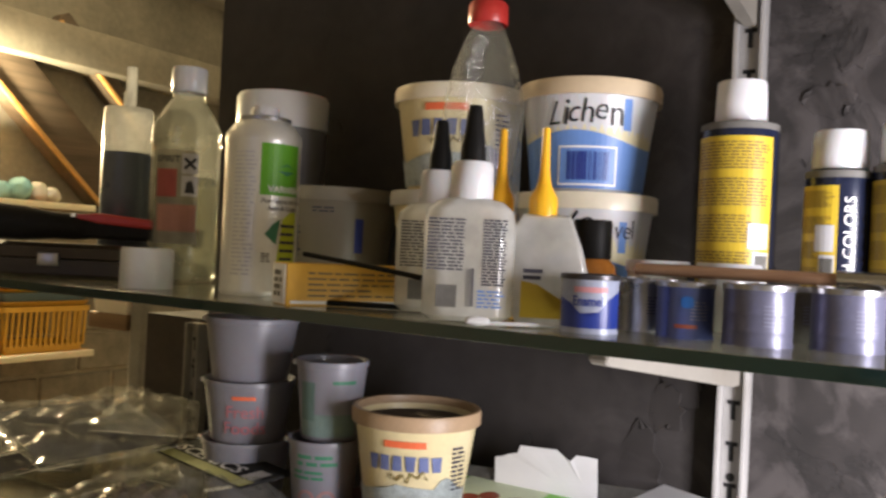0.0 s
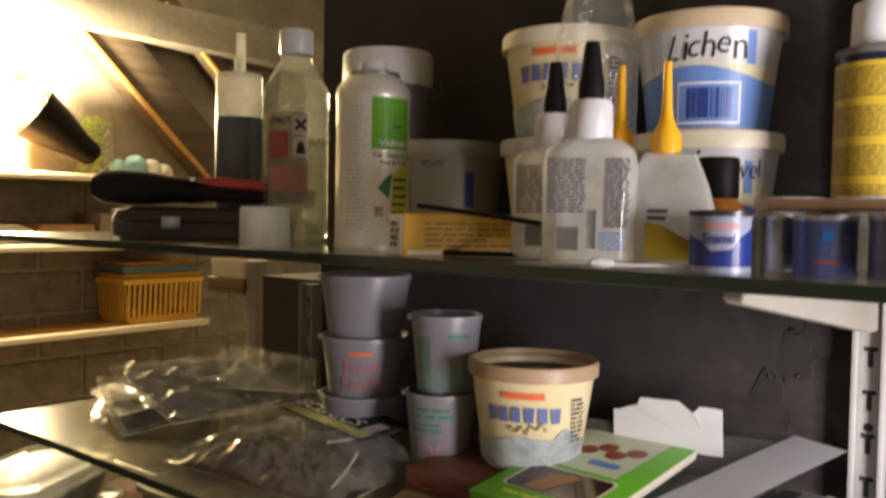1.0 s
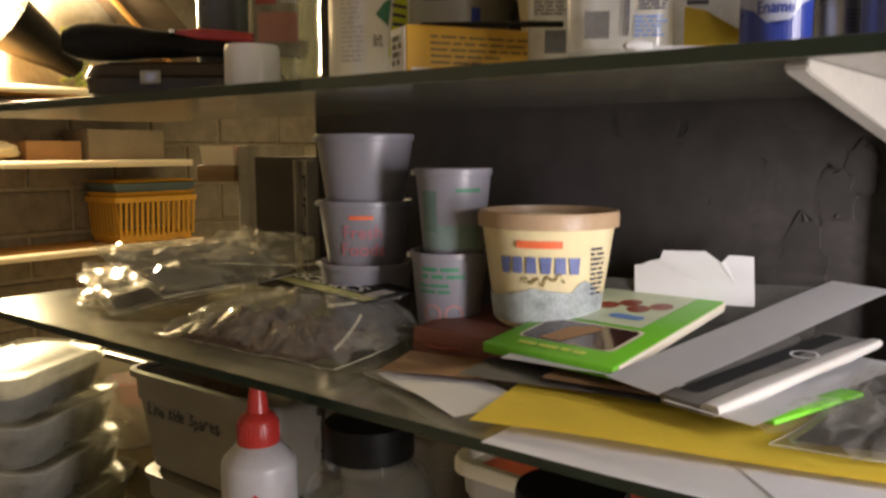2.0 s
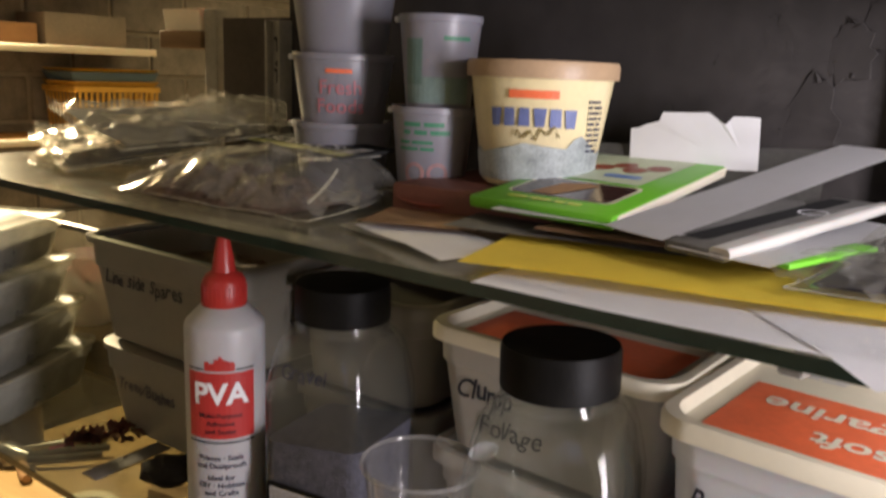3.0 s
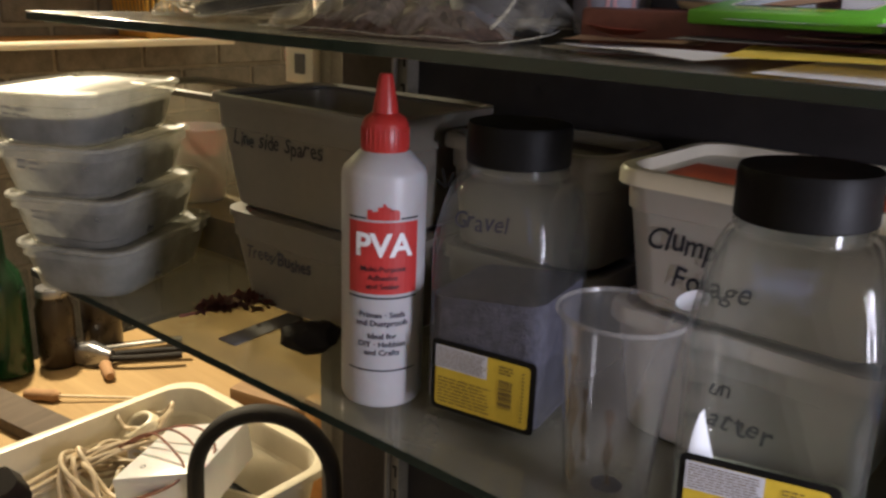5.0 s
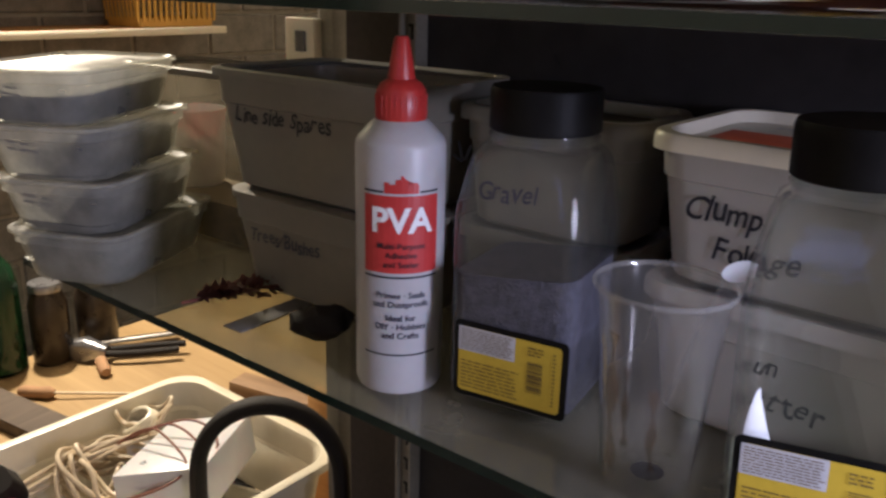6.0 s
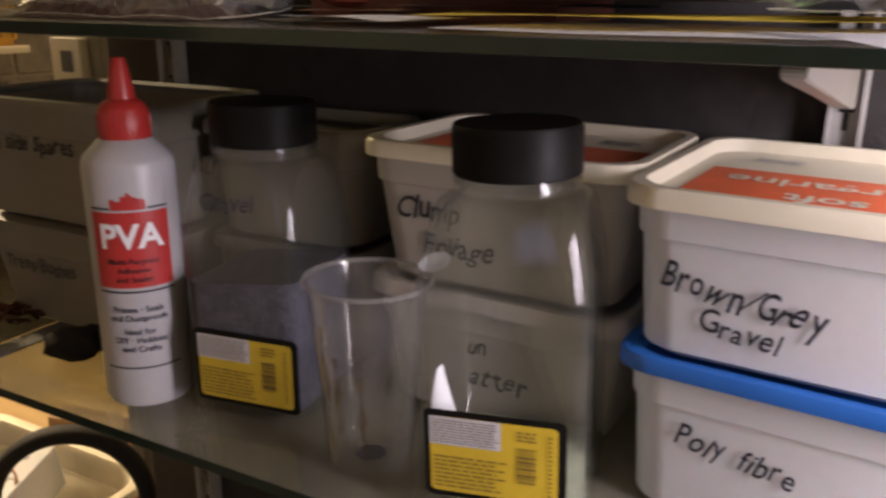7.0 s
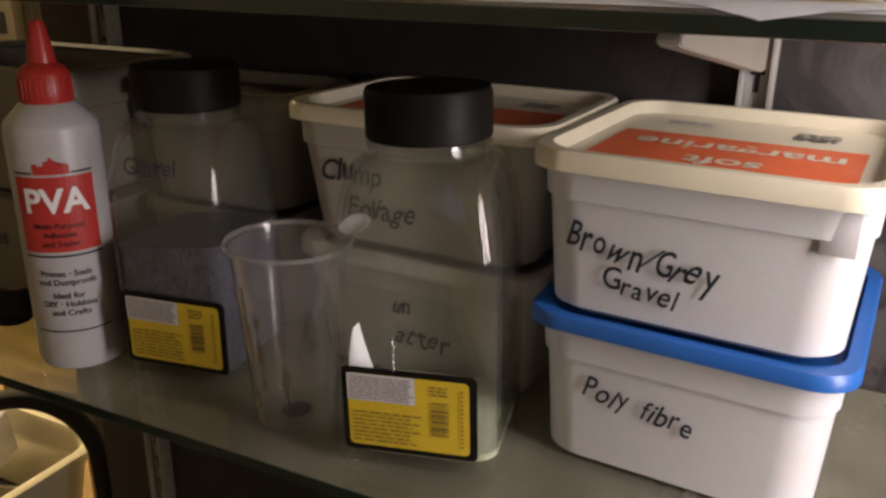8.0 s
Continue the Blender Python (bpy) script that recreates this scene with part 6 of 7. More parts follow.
part("window_content", wrap(poly([(-0.022, -0.060), (-0.004, -0.060), (0.010, -0.026), (0.000, -0.022), (-0.016, -0.030)]), tf, 0.0009, 0), M_CARD, t, "pale brown contents behind the window", smooth=0)
part("white_panel", wrap(poly([(-0.046, -0.010), (0.030, -0.010), (0.034, 0.078), (-0.046, 0.078)]), tf, 0.0004, 0), mat("pale_green_panel", (0.55, 0.62, 0.45), 0.5, var=0.1, scale=30, bump=0), t, smooth=0)
part("red_picture", wrap(joined(*[moved(lathe([(0, 0), (0.009, 0)], 12), pose(-0.02 + 0.013 * k, 0.030 + 0.012 * (k % 2), 0)) for k in range(4)]), tf, 0.0007, 0), M_REDDISH, t, smooth=0)
part("blue_picture", wrap(patch(-0.006, 0.022, 0.004, 0.014, 0.004), tf, 0.0007, 0), M_BLUEPRINT, t, smooth=0)
part("small_print", wrap(bars(-0.030, 0.026, -0.0760, -0.0700, 1, 3, 0.8, 0.1), tf, 0.0007, 0), M_GREENYEL, t, smooth=0)

sheet("paper_strip", "long white paper strip lying across packets", "paper", -0.070, -0.098, B + 0.0440, 0.212, 0.047, 66, M_PAPER, curl=0.0006, rx=0, ry=-12, seed=7)
t = flat_packet("booklet", "limp grey booklet with a rolled white edge", -0.050, -0.114, B + 0.0225, 0.036, 0.188, 0.0060, -14, 3, M_GREYCARD, "booklet")
part("rolled_edge", moved(loft([(0.0120, 0.0060, 0.0028, -0.094), (0.0145, 0.0074, 0.0034, -0.045), (0.0125, 0.0062, 0.0030, 0.01), (0.0135, 0.0070, 0.0032, 0.05), (0.0090, 0.0050, 0.0022, 0.094)], True, True), pose(0.0150, 0, 0.0044, -90)), M_GREYW, t, "white rolled front edge")
part("white_ring", wrap(moved(lathe([(0.0075, 0), (0.0090, 0)], 24), pose(0.000, 0.030, 0)), top_face(0.0060), 0.0006, 0), M_TEXTW, t, smooth=0)
part("dark_picture", wrap(patch(-0.016, -0.002, -0.080, 0.086, 0.004), top_face(0.0060), 0.0003, 0), M_DKCARD, t, smooth=0)
sheet("white_paper", "white sheet of paper under a rolled booklet", "paper", -0.040, -0.120, B + 0.0205, 0.056, 0.186, -12, M_PAPER, curl=0.0005, seed=12)
tw = tagged(part("clear_wrapper", moved(crinkled(0.085, 0.050, 9, 6, lambda a, b: 0.002 + 0.006 * max(0, 1 - (a / 0.045) ** 2) * max(0, 1 - (b / 0.026) ** 2), 77, 0.006), pose(-0.012, -0.160, B + 0.011, 0, 0, 38)), M_BAGW, None, smooth=70), "crumpled clear wrapper on the yellow card", "wrapper")
tw.visible_shadow = False
t = flat_packet("lime_packet", "narrow lime green packet edge among the papers", -0.0200, -0.157, B + 0.0175, 0.014, 0.088, 0.0034, -17, 0, M_GREEN)
part("pale_edge", moved(box(0.0012, 0.086, 0.0026, 0.0003), pose(-0.0074, 0, 0.0004)), M_CREAM, t)
sheet("card_folder", "dull card folder standing tilted behind a green packet", "folder", -0.140, -0.020, B + 0.036, 0.175, 0.050, 0, M_GREYCARD, curl=0.0014, seed=31, thick=0.0015, rx=62, ry=-3)
t = flat_packet("grey_packet", "grey see-through packet under a green packet", -0.135, -0.090, B + 0.0215, 0.14, 0.15, 0.004, -4, 3, M_GREYCARD)
tagged(part("dish", moved(lathe([(0, 0.001), (0.026, 0.001), (0.034, 0.007), (0.035, 0.0075), (0.0345, 0.008), (0.026, 0.002), (0, 0.002)], 36), pose(-0.292, -0.125, B + 0.008, 4, 3, 0)), M_REDDISH, None), "shallow red-brown plastic dish among papers", "dish")


def edge_line(w, d, height, bend=None):
    pts = [(w * (k / 16 - 0.5), -d / 2) for k in range(17)] + [(w / 2, d * (k / 12 - 0.5)) for k in range(1, 13)] + [(w * (0.5 - k / 16), d / 2) for k in range(1, 17)] + [(-w / 2, d * (0.5 - k / 12)) for k in range(1, 12)]
    pts = [Vector((a, b, height(a, b) + 0.0006)) for a, b in pts]
    return tube([tuple(bend(p) if bend else p) for p in pts], 0.00042, 1, True, False)


def packet(corners, seed, insert, label, puff=0.005, slack=0.0065):
    """A see-through packet over four corners: a limp film sleeve with pale lines for the glints on its edges, over a
    card where there is one.
    """
    cx, cy = sum(c[0] for c in corners) / 4, sum(c[1] for c in corners) / 4
    t = thing("poly_packet", label, "packet", cx, cy, B, group="clear packets")
    rnd = random.Random(seed)
    q = [Vector((x - cx, y - cy, z)) for x, y, z in corners]
    o = Vector((seed * 2.3, seed * 1.1, 0))

    def lay(p, rise=1.0):
        u, v = p.x + 0.5, p.y + 0.5
        flat = q[0] * ((1 - u) * (1 - v)) + q[1] * (u * (1 - v)) + q[2] * (u * v) + q[3] * ((1 - u) * v)
        edge = max(0.0, (1 - (2 * u - 1) ** 2) * (1 - (2 * v - 1) ** 2))
        n1, n2, n3 = (noise.noise(flat * 13 + o + Vector((0, 0, k * 7))) for k in range(3))
        fold = abs(noise.noise(Vector((u * 2.2 + v * 1.6, u - v, seed)))) * 0.008
        return Vector((flat.x + 0.004 * n1, flat.y + 0.004 * n2, max(0.0015, flat.z + p.z + rise * (puff * edge + fold * edge + 0.004 * n3))))

    part("film", crinkled(1, 1, 14, 10, lambda a, b: 0.0, seed, slack, lay), M_BAG, t, smooth=70)
    part("back_film", wavy_sheet(1, 1, 8, 6, lambda a, b: lay(Vector((a, b, -0.0008)), 0.25)), M_BAG, t, smooth=70)
    rim = [(-0.5 + k / 14, -0.5) for k in range(14)] + [(0.5, -0.5 + k / 10) for k in range(10)] + [(0.5 - k / 14, 0.5) for k in range(14)] + [(-0.5, 0.5 - k / 10) for k in range(10)]
    # thin pale tube painted as the bright glint along the packet's edge
    part("edge_glint", tube([tuple(lay(Vector((a, b, 0.0006)))) for a, b in rim], 0.00038, 1, True, False), M_PALEEDGE, t)
    if insert:
        bm = wavy_sheet(0.88, 0.84, 12, 8, lambda a, b: lay(Vector((a, b, -0.0006)), 0.5))
        bmesh.ops.solidify(bm, geom=bm.faces[:], thickness=0.0006)
        part("insert_card", bm, M_SHEETDK, t, "dark printed card inside the film")
        for _ in range(4):
            a, b, r = rnd.uniform(-0.3, 0.3), rnd.uniform(-0.25, 0.25), rnd.uniform(0.03, 0.07)
            blot = lathe([(0, 0), (r, 0)], 9)
            for v in blot.verts:
                v.co = lay(Vector((v.co.x * rnd.uniform(0.7, 1.5) + a, v.co.y * rnd.uniform(0.5, 1.0) + b, 0.0004)), 0.5)
            part("print_blot", blot, M_GREYFILL, t, smooth=0)
    return t


CLEAR, FILLED = "clear flat plastic packet in a loose pile", "clear plastic packet holding a dark printed card"
packet(((-0.720, -0.215, 0.002), (-0.600, -0.150, 0.006), (-0.690, -0.050, 0.020), (-0.810, -0.150, 0.012)), 30, False, CLEAR, 0.001, 0.003)
packet(((-0.640, -0.222, 0.003), (-0.590, -0.085, 0.026), (-0.740, -0.045, 0.036), (-0.805, -0.165, 0.028)), 31, True, FILLED)
packet(((-0.680, -0.210, 0.014), (-0.620, -0.120, 0.036), (-0.745, -0.050, 0.048), (-0.785, -0.180, 0.026)), 32, False, CLEAR, 0.001, 0.003)
packet(((-0.556, -0.218, 0.028), (-0.495, -0.100, 0.044), (-0.700, -0.022, 0.058), (-0.735, -0.185, 0.056)), 34, True, FILLED, 0.005, 0.010)
packet(((-0.590, -0.150, 0.050), (-0.488, -0.098, 0.052), (-0.560, -0.030, 0.064), (-0.665, -0.045, 0.070)), 35, False, CLEAR, 0.003, 0.008)
packet(((-0.025, -0.215, 0.0115), (0.060, -0.190, 0.0120), (0.075, -0.070, 0.020), (-0.005, -0.055, 0.020)), 36, True, "clear packet with a dull card, among papers")


def scatter_bag():
    """A knotted bag of scatter: pleats run from the fill to the gathered neck."""
    t = thing("poly_bag", "clear plastic bag of brown scatter with a crumpled neck", "bag", -0.438, -0.170, B, 4)
    w, d, h = 0.210, 0.128, 0.031
    neck = (0.075, 0.030)

    def height(a, b):
        e = max(0, 1 - (abs(a) / (w / 2)) ** 2.2) * max(0, 1 - (abs(b) / (d / 2)) ** 2.2)
        ang, dist = math.atan2(b - neck[1], a - neck[0]), math.hypot(a - neck[0], b - neck[1])
        pleat = abs(math.sin(4.5 * ang)) * min(1, dist / 0.04)
        rise = 0.016 * math.exp(-(dist / 0.035) ** 2)
        return 0.001 + h * e ** 0.7 + 0.007 * pleat * (0.3 + 0.7 * e) + rise

    part("film", crinkled(w, d, 18, 12, height, 3, 0.0090), M_BAGW, t, smooth=70)
    # the same pale line for the glint round the bag's film
    part("edge_glint", edge_line(w, d, height), M_PALEEDGE, t)
    fw, fd = w * 0.74, d * 0.76
    bm = wavy_sheet(fw, fd, 30, 22, lambda a, b: Vector((a, b, max(0.0006, 0.80 * h * (1 - (abs(a) / (fw / 2)) ** 3) * (1 - (abs(b) / (fd / 2)) ** 3) * (0.75 + 0.6 * noise.noise(Vector((a * 90, b * 90, 2))) + 0.3 * noise.noise(Vector((a * 260, b * 260, 5))))))))
    part("scatter_fill", moved(bm, pose(-0.010, -0.010, 0)), M_BROWNFILL, t, "brown crumbled scatter", smooth=0)
    part("neck_roll", tube([(0.052, -0.012, 0.036), (0.066, 0.018, 0.036), (0.078, 0.052, 0.037)], 0.0016), M_PALEEDGE, t, "rolled whitish bag neck")
    part("neck_roll", tube([(0.084, -0.040, 0.010), (0.086, -0.022, 0.020), (0.080, -0.004, 0.030)], 0.0013), M_PALEEDGE, t, "rolled whitish bag neck")
    for k, (a, b, c) in enumerate(((0.092, -0.018, 30), (0.104, -0.030, -20), (0.100, 0.004, 65))):
        part("neck_film", moved(crinkled(0.034, 0.026, 4, 3, lambda p, q: 0.006 + 0.008 * abs(math.sin(p * 140)), 50 + k, 0.006), pose(a, b, 0, 0, 0, c)), M_BAGW, t, smooth=70).visible_shadow = False


scatter_bag()
t = flat_packet("scenic_packet", "clear packet with a green and white printed card header", -0.438, -0.112, B + 0.0390, 0.165, 0.056, 0.0012, -13, 4, M_DKCARD)
hf = top_face(0.0012)
part("green_band", wrap(patch(-0.080, 0.080, -0.0270, -0.013), hf, 0.0003, 0), mat("olive_green_print", (0.16, 0.17, 0.03), 0.5, var=0.2, scale=60, bump=0), t, smooth=0)
part("title_bar", wrap(bars(-0.058, 0.000, 0.012, 0.022, 1, 3, 0.8, 0.0), hf, 0.0003, 0), M_SILVERL, t, smooth=0)
part("lettering", wrap(text("SCENICS", 0.0215, -0.012, -0.004, 0.02, 1.4), hf, 0.0006, 0), M_TEXTW, t, smooth=0)
part("price_patch", wrap(patch(0.056, 0.074, -0.012, 0.010), hf, 0.0005, 0), M_SILVERL, t, smooth=0)

# ---- low bench with the box of leads ----
BENCH = 0.25
tagged(part("bench_top", slab(-2.06, -0.80, -0.90, 1.20, BENCH - 0.03, BENCH, 0.002), M_PLY), "worn plywood bench top below the shelves", "bench", kind="structure")
for x in (-1.98, -0.90):
    for y in (-0.80, 1.10):
        tagged(part("bench_leg", slab(x - 0.035, x + 0.035, y - 0.035, y + 0.035, FLOOR, BENCH - 0.03, 0.002), M_TIMBER), "square timber bench leg", "leg", kind="structure")
t = thing("batten", "dark timber batten lying on the bench", "batten", -1.740, 0.045, BENCH, 8)
part("batten_body", box(0.46, 0.085, 0.030, 0.003), M_DARKBEAM, t)
t = thing("timber_rail", "dark brown timber length lying across the bench", "timber", -1.34, 0.47, BENCH, 12)
part("rail_body", box(0.34, 0.060, 0.045, 0.003), M_TIMBER, t)
tagged(part("pine_block", slab(-1.04, -0.96, 0.235, 0.262, BENCH, BENCH + 0.25, 0.002), M_PINE), "pale pine board standing behind the plastic box", "board")

# box and contents, scaled 1.42 about the camera's place to fit its view
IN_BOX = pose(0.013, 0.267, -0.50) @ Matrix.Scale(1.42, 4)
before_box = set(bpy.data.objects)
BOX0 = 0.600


def lead_box():
    x0, x1, y0, y1, h, low = -0.865, -0.590, -0.510, -0.105, 0.120, -0.0715
    t = thing("plastic_box", "ivory plastic box full of tangled leads", "box", (x0 + x1) / 2, (y0 + y1) / 2, BOX0)
    w, d, c = x1 - x0, y1 - y0, 0.035
    part("box_wall", loft([(w - 0.070, d - 0.070, c, low), (w - 0.064, d - 0.064, c, low + 0.004), (w - 0.016, d - 0.016, c, h - 0.012), (w - 0.004, d - 0.004, c, h - 0.010), (w + 0.002, d + 0.002, c, h - 0.010), (w + 0.004, d + 0.004, c, h - 0.001), (w, d, c, h), (w - 0.018, d - 0.018, c, h - 0.001), (w - 0.022, d - 0.022, c, h - 0.006), (w - 0.026, d - 0.026, c, h - 0.030), (w - 0.032, d - 0.032, c, h - 0.033), (w - 0.070, d - 0.070, c, low + 0.006)], n=8), M_BOXPL, t)
    part("packing", loft([(w - 0.068, d - 0.068, c, low + 0.008), (w - 0.046, d - 0.046, c, 0.030), (w - 0.10, d - 0.12, c, 0.038)], True, True), M_DKCARD, t, "smooth dark layer filling the bottom")


lead_box()
t = thing("switch_box", "white electrical switch box among the leads", "switch", -0.703, -0.214, BOX0 + 0.086, -56, 10, -8)
part("switch_case", box(0.140, 0.092, 0.045, 0.003), M_WHITE, t)
part("screw", moved(lathe([(0, 0), (0.003, 0), (0.003, 0.001), (0, 0.0015)], 12), pose(-0.045, 0.025, 0.045)), M_TIN, t)
part("screw", moved(lathe([(0, 0), (0.003, 0), (0.003, 0.001), (0, 0.0015)], 12), pose(0.045, -0.025, 0.045)), M_TIN, t)
t = thing("switch_box", "white plastic back box standing in the leads", "switch", -0.785, -0.190, BOX0 + 0.072, 62, 60, 0)
part("switch_case", box(0.085, 0.06, 0.02, 0.002), M_WHITE, t)
t = thing("tray", "cloudy plastic tray lying in the box", "tray", -0.665, -0.270, BOX0 + 0.040, -4, 0, -18)
part("tray_body", loft([(0.10, 0.17, 0.014, 0), (0.115, 0.19, 0.016, 0.035), (0.120, 0.195, 0.016, 0.036), (0.112, 0.187, 0.015, 0.036), (0.097, 0.167, 0.013, 0.003)], n=6), M_BOXPL, t)


def lead(name, label, cx, cy, cz, n, rad, thick, m, seed, turns=1.0):
    r = random.Random(seed)
    pts = []
    for k in range(n):
        a = 2 * math.pi * turns * k / n + r.uniform(-0.2, 0.2)
        q = rad * r.uniform(0.75, 1.15)
        pts.append((cx + q * math.cos(a), cy + q * math.sin(a) * 0.8, cz + r.uniform(-0.008, 0.012) + 0.012 * math.sin(a * 2)))
    tagged(part(name, tube(pts, thick, 2), m), label, "cable", "tangled leads")


for k in range(6):
    lead("mains_lead", "cream mains lead coiled in the box", -0.795 + 0.008 * k, -0.275 + 0.012 * (k % 3), BOX0 + 0.080 + 0.005 * k, 22, 0.040 + 0.004 * k, 0.0026, M_CABLE, 70 + k, 2.0)
for k in range(7):
    pts = [(-0.840 + 0.004 * k, -0.360 - 0.004 * k, BOX0 + 0.075), (-0.822 + 0.005 * k, -0.300, BOX0 + 0.100 + 0.004 * (k % 3)), (-0.800 + 0.004 * k, -0.250 + 0.003 * k, BOX0 + 0.112 + 0.003 * (k % 4)), (-0.772 + 0.003 * k, -0.205 + 0.006 * k, BOX0 + 0.112), (-0.745, -0.185 + 0.004 * k, BOX0 + 0.092)]
    tagged(part("mains_lead", tube(pts, 0.0022, 2), M_CABLE), "cream lead in a bundle across the box", "cable", "tangled leads")
for k in range(4):
    ring = [((0.030 - 0.003 * k) * math.cos(a), (0.026 - 0.003 * k) * math.sin(a), 0.002 * math.sin(2 * a + k)) for a in [2 * math.pi * j / 16 for j in range(16)]]
    tagged(part("coiled_flex", moved(tube(ring, 0.0030, 2, True), pose(-0.828, -0.200, BOX0 + 0.094 + 0.004 * k, 30, -20, 0)), M_BOXPL), "pale flex wound in a tight coil", "cable", "tangled leads")
lead("mains_lead", "cream lead looped above the box", -0.835, -0.185, BOX0 + 0.108, 14, 0.034, 0.0026, M_CABLE, 90, 1.2)
for k in range(3):
    r0 = random.Random(100 + k)
    pts = [(-0.790, -0.225 - 0.012 * k, BOX0 + 0.110), (-0.745, -0.205 - 0.015 * k, BOX0 + 0.142 + 0.004 * k), (-0.700, -0.195 - 0.022 * k, BOX0 + 0.150), (-0.662 + 0.004 * k, -0.205 - 0.02 * k, BOX0 + 0.140), (-0.655, -0.250 - 0.015 * k, BOX0 + 0.132), (-0.690, -0.300, BOX0 + 0.115)]
    tagged(part("thin_wire", tube(pts, 0.0013, 2), M_REDWIRE), "thin brown wire sticking out of the box", "wire", "thin wires")
tagged(part("red_plug", moved(lathe([(0, 0), (0.007, 0.001), (0.008, 0.02), (0.006, 0.055), (0.003, 0.075), (0, 0.076)], 18), pose(-0.805, -0.375, BOX0 + 0.100, 0, 80, 20)), M_RED), "red plastic probe lying on the leads", "probe")
tagged(part("black_plug", moved(loft([(0.03, 0.02, 0.008, 0), (0.036, 0.026, 0.01, 0.012), (0.03, 0.022, 0.009, 0.035)], True, True), pose(-0.800, -0.348, BOX0 + 0.100, 30, 20, 0)), M_RUBBER), "black rubber plug on the leads", "plug")
# the strap's loop stands up out of the box
t = thing("rubber_loop", "black rubber hoop standing up out of the box", "hoop", -0.585, -0.210, BOX0 + 0.145, 40)
pts = [(0.067, 0, -0.105), (0.067, 0, -0.05)] + [(0.066 * math.cos(a), 0, 0.072 * math.sin(a)) for a in [math.pi * k / 14 for k in range(15)]] + [(-0.067, 0, -0.05), (-0.067, 0, -0.105)]
bm = tube(pts, 0.0078, 4)
for v in bm.verts:
    v.co.y *= 1.5
part("hoop", bm, M_RUBBER, t)

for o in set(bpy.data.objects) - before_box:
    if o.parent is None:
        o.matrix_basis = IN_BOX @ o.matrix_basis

# bench clutter
M_OLDJAR = mat("dusty_brown_glass", (0.030, 0.021, 0.013), 0.3, var=0.5, scale=40)
t = thing("green_bottle", "dark green glass bottle on the bench", "bottle", -2.030, 0.135, BENCH)
part("bottle_body", lathe([(0, 0.006), (0.050, 0.003), (0.058, 0.010), (0.058, 0.22), (0.048, 0.265), (0.024, 0.30), (0.022, 0.37), (0, 0.372)], 40), M_DKGLASS, t)
for x, y, r, h in ((-1.995, 0.245, 0.046, 0.21), (-2.010, 0.375, 0.050, 0.19)):
    t = thing("old_jar", "dusty brown glass jar on the bench", "jar", x, y, BENCH, group="dusty jars")
    part("jar_body", lathe([(0, 0.005), (r * 0.9, 0.002), (r, 0.008), (r, h * 0.75), (r * 0.8, h * 0.86), (r * 0.8, h * 0.9)], 32), M_OLDJAR, t)
    part("lid", lathe([(r * 0.80, h * 0.90), (r * 0.86, h * 0.905), (r * 0.86, h - 0.003), (r * 0.82, h), (0, h)], 32), M_TIN, t, "dull metal lid")
t = thing("pliers", "dark steel pliers with a bright jaw on the bench", "pliers", -1.930, 0.300, BENCH + 0.018, 30)
part("jaw", loft([(0.045, 0.034, 0.012, -0.05), (0.070, 0.046, 0.018, 0), (0.032, 0.03, 0.012, 0.055)], True, True), M_TIN, t).matrix_basis = pose(0, 0, 0.009, 0, 90, 0)
for k in (-1, 1):
    part("handle", tube([(0.03, 0.008 * k, 0.006), (0.10, 0.028 * k + 0.02, 0.008), (0.22, 0.018 * k + 0.07, 0.010)], 0.009), M_RUBBER, t)
t = thing("steel_rod", "chromed steel rod lying across the jars' foot", "rod", -1.930, 0.420, BENCH + 0.014, 62)
part("shaft", tube([(-0.10, 0.0, 0.0), (0.12, 0.0, 0.0)], 0.012, smooth_path=False), M_CHROME, t)
for x, y, rz, label in ((-1.840, 0.290, 160, "awl with a pale wooden handle lying on the bench"), (-1.835, 0.120, 35, "stubby wooden-handled tool lying on the bench")):
    t = thing("awl", label, "tool", x, y, BENCH + 0.015, rz)
    part("wooden_handle", moved(lathe([(0, -0.040), (0.010, -0.038), (0.015, -0.020), (0.013, 0.010), (0.015, 0.034), (0.007, 0.046), (0, 0.047)], 24), pose(0, 0, 0, 0, 90, 0)), M_CARD, t, "pale turned handle")
    part("shaft", tube([(0.045, 0, 0), (0.22, 0.03, -0.008)], 0.0034, smooth_path=False), M_CABLE, t)

# ---- things on the far shelves ----
t = thing("yellow_basket", "orange-yellow slatted plastic basket on the wall shelf", "basket", -2.440, 0.915, 1.030)
part("basket_floor", box(0.165, 0.255, 0.005, 0.001), M_BASKET, t)
part("rim", loft([(0.190, 0.295, 0.014, 0.132), (0.202, 0.307, 0.014, 0.133), (0.202, 0.307, 0.014, 0.150), (0.190, 0.295, 0.014, 0.150)], False, False), M_BASKET, t)
part("foot_rim", loft([(0.168, 0.262, 0.011, 0.003), (0.174, 0.268, 0.011, 0.003), (0.177, 0.271, 0.011, 0.025), (0.168, 0.262, 0.011, 0.025)], False, False), M_BASKET, t)
for k in range(15):
    part("slat", moved(box(0.004, 0.0085, 0.120, 0), pose(0.0890, -0.135 + k * 0.0193, 0.018, 0, 4, 0)), M_BASKET, t, smooth=0)
for k in range(9):
    for sd in (-1, 1):
        part("slat", moved(box(0.0085, 0.004, 0.120, 0), pose(-0.083 + k * 0.0207, sd * 0.1360, 0.018, -4 * sd, 0, 0)), M_BASKET, t, smooth=0)
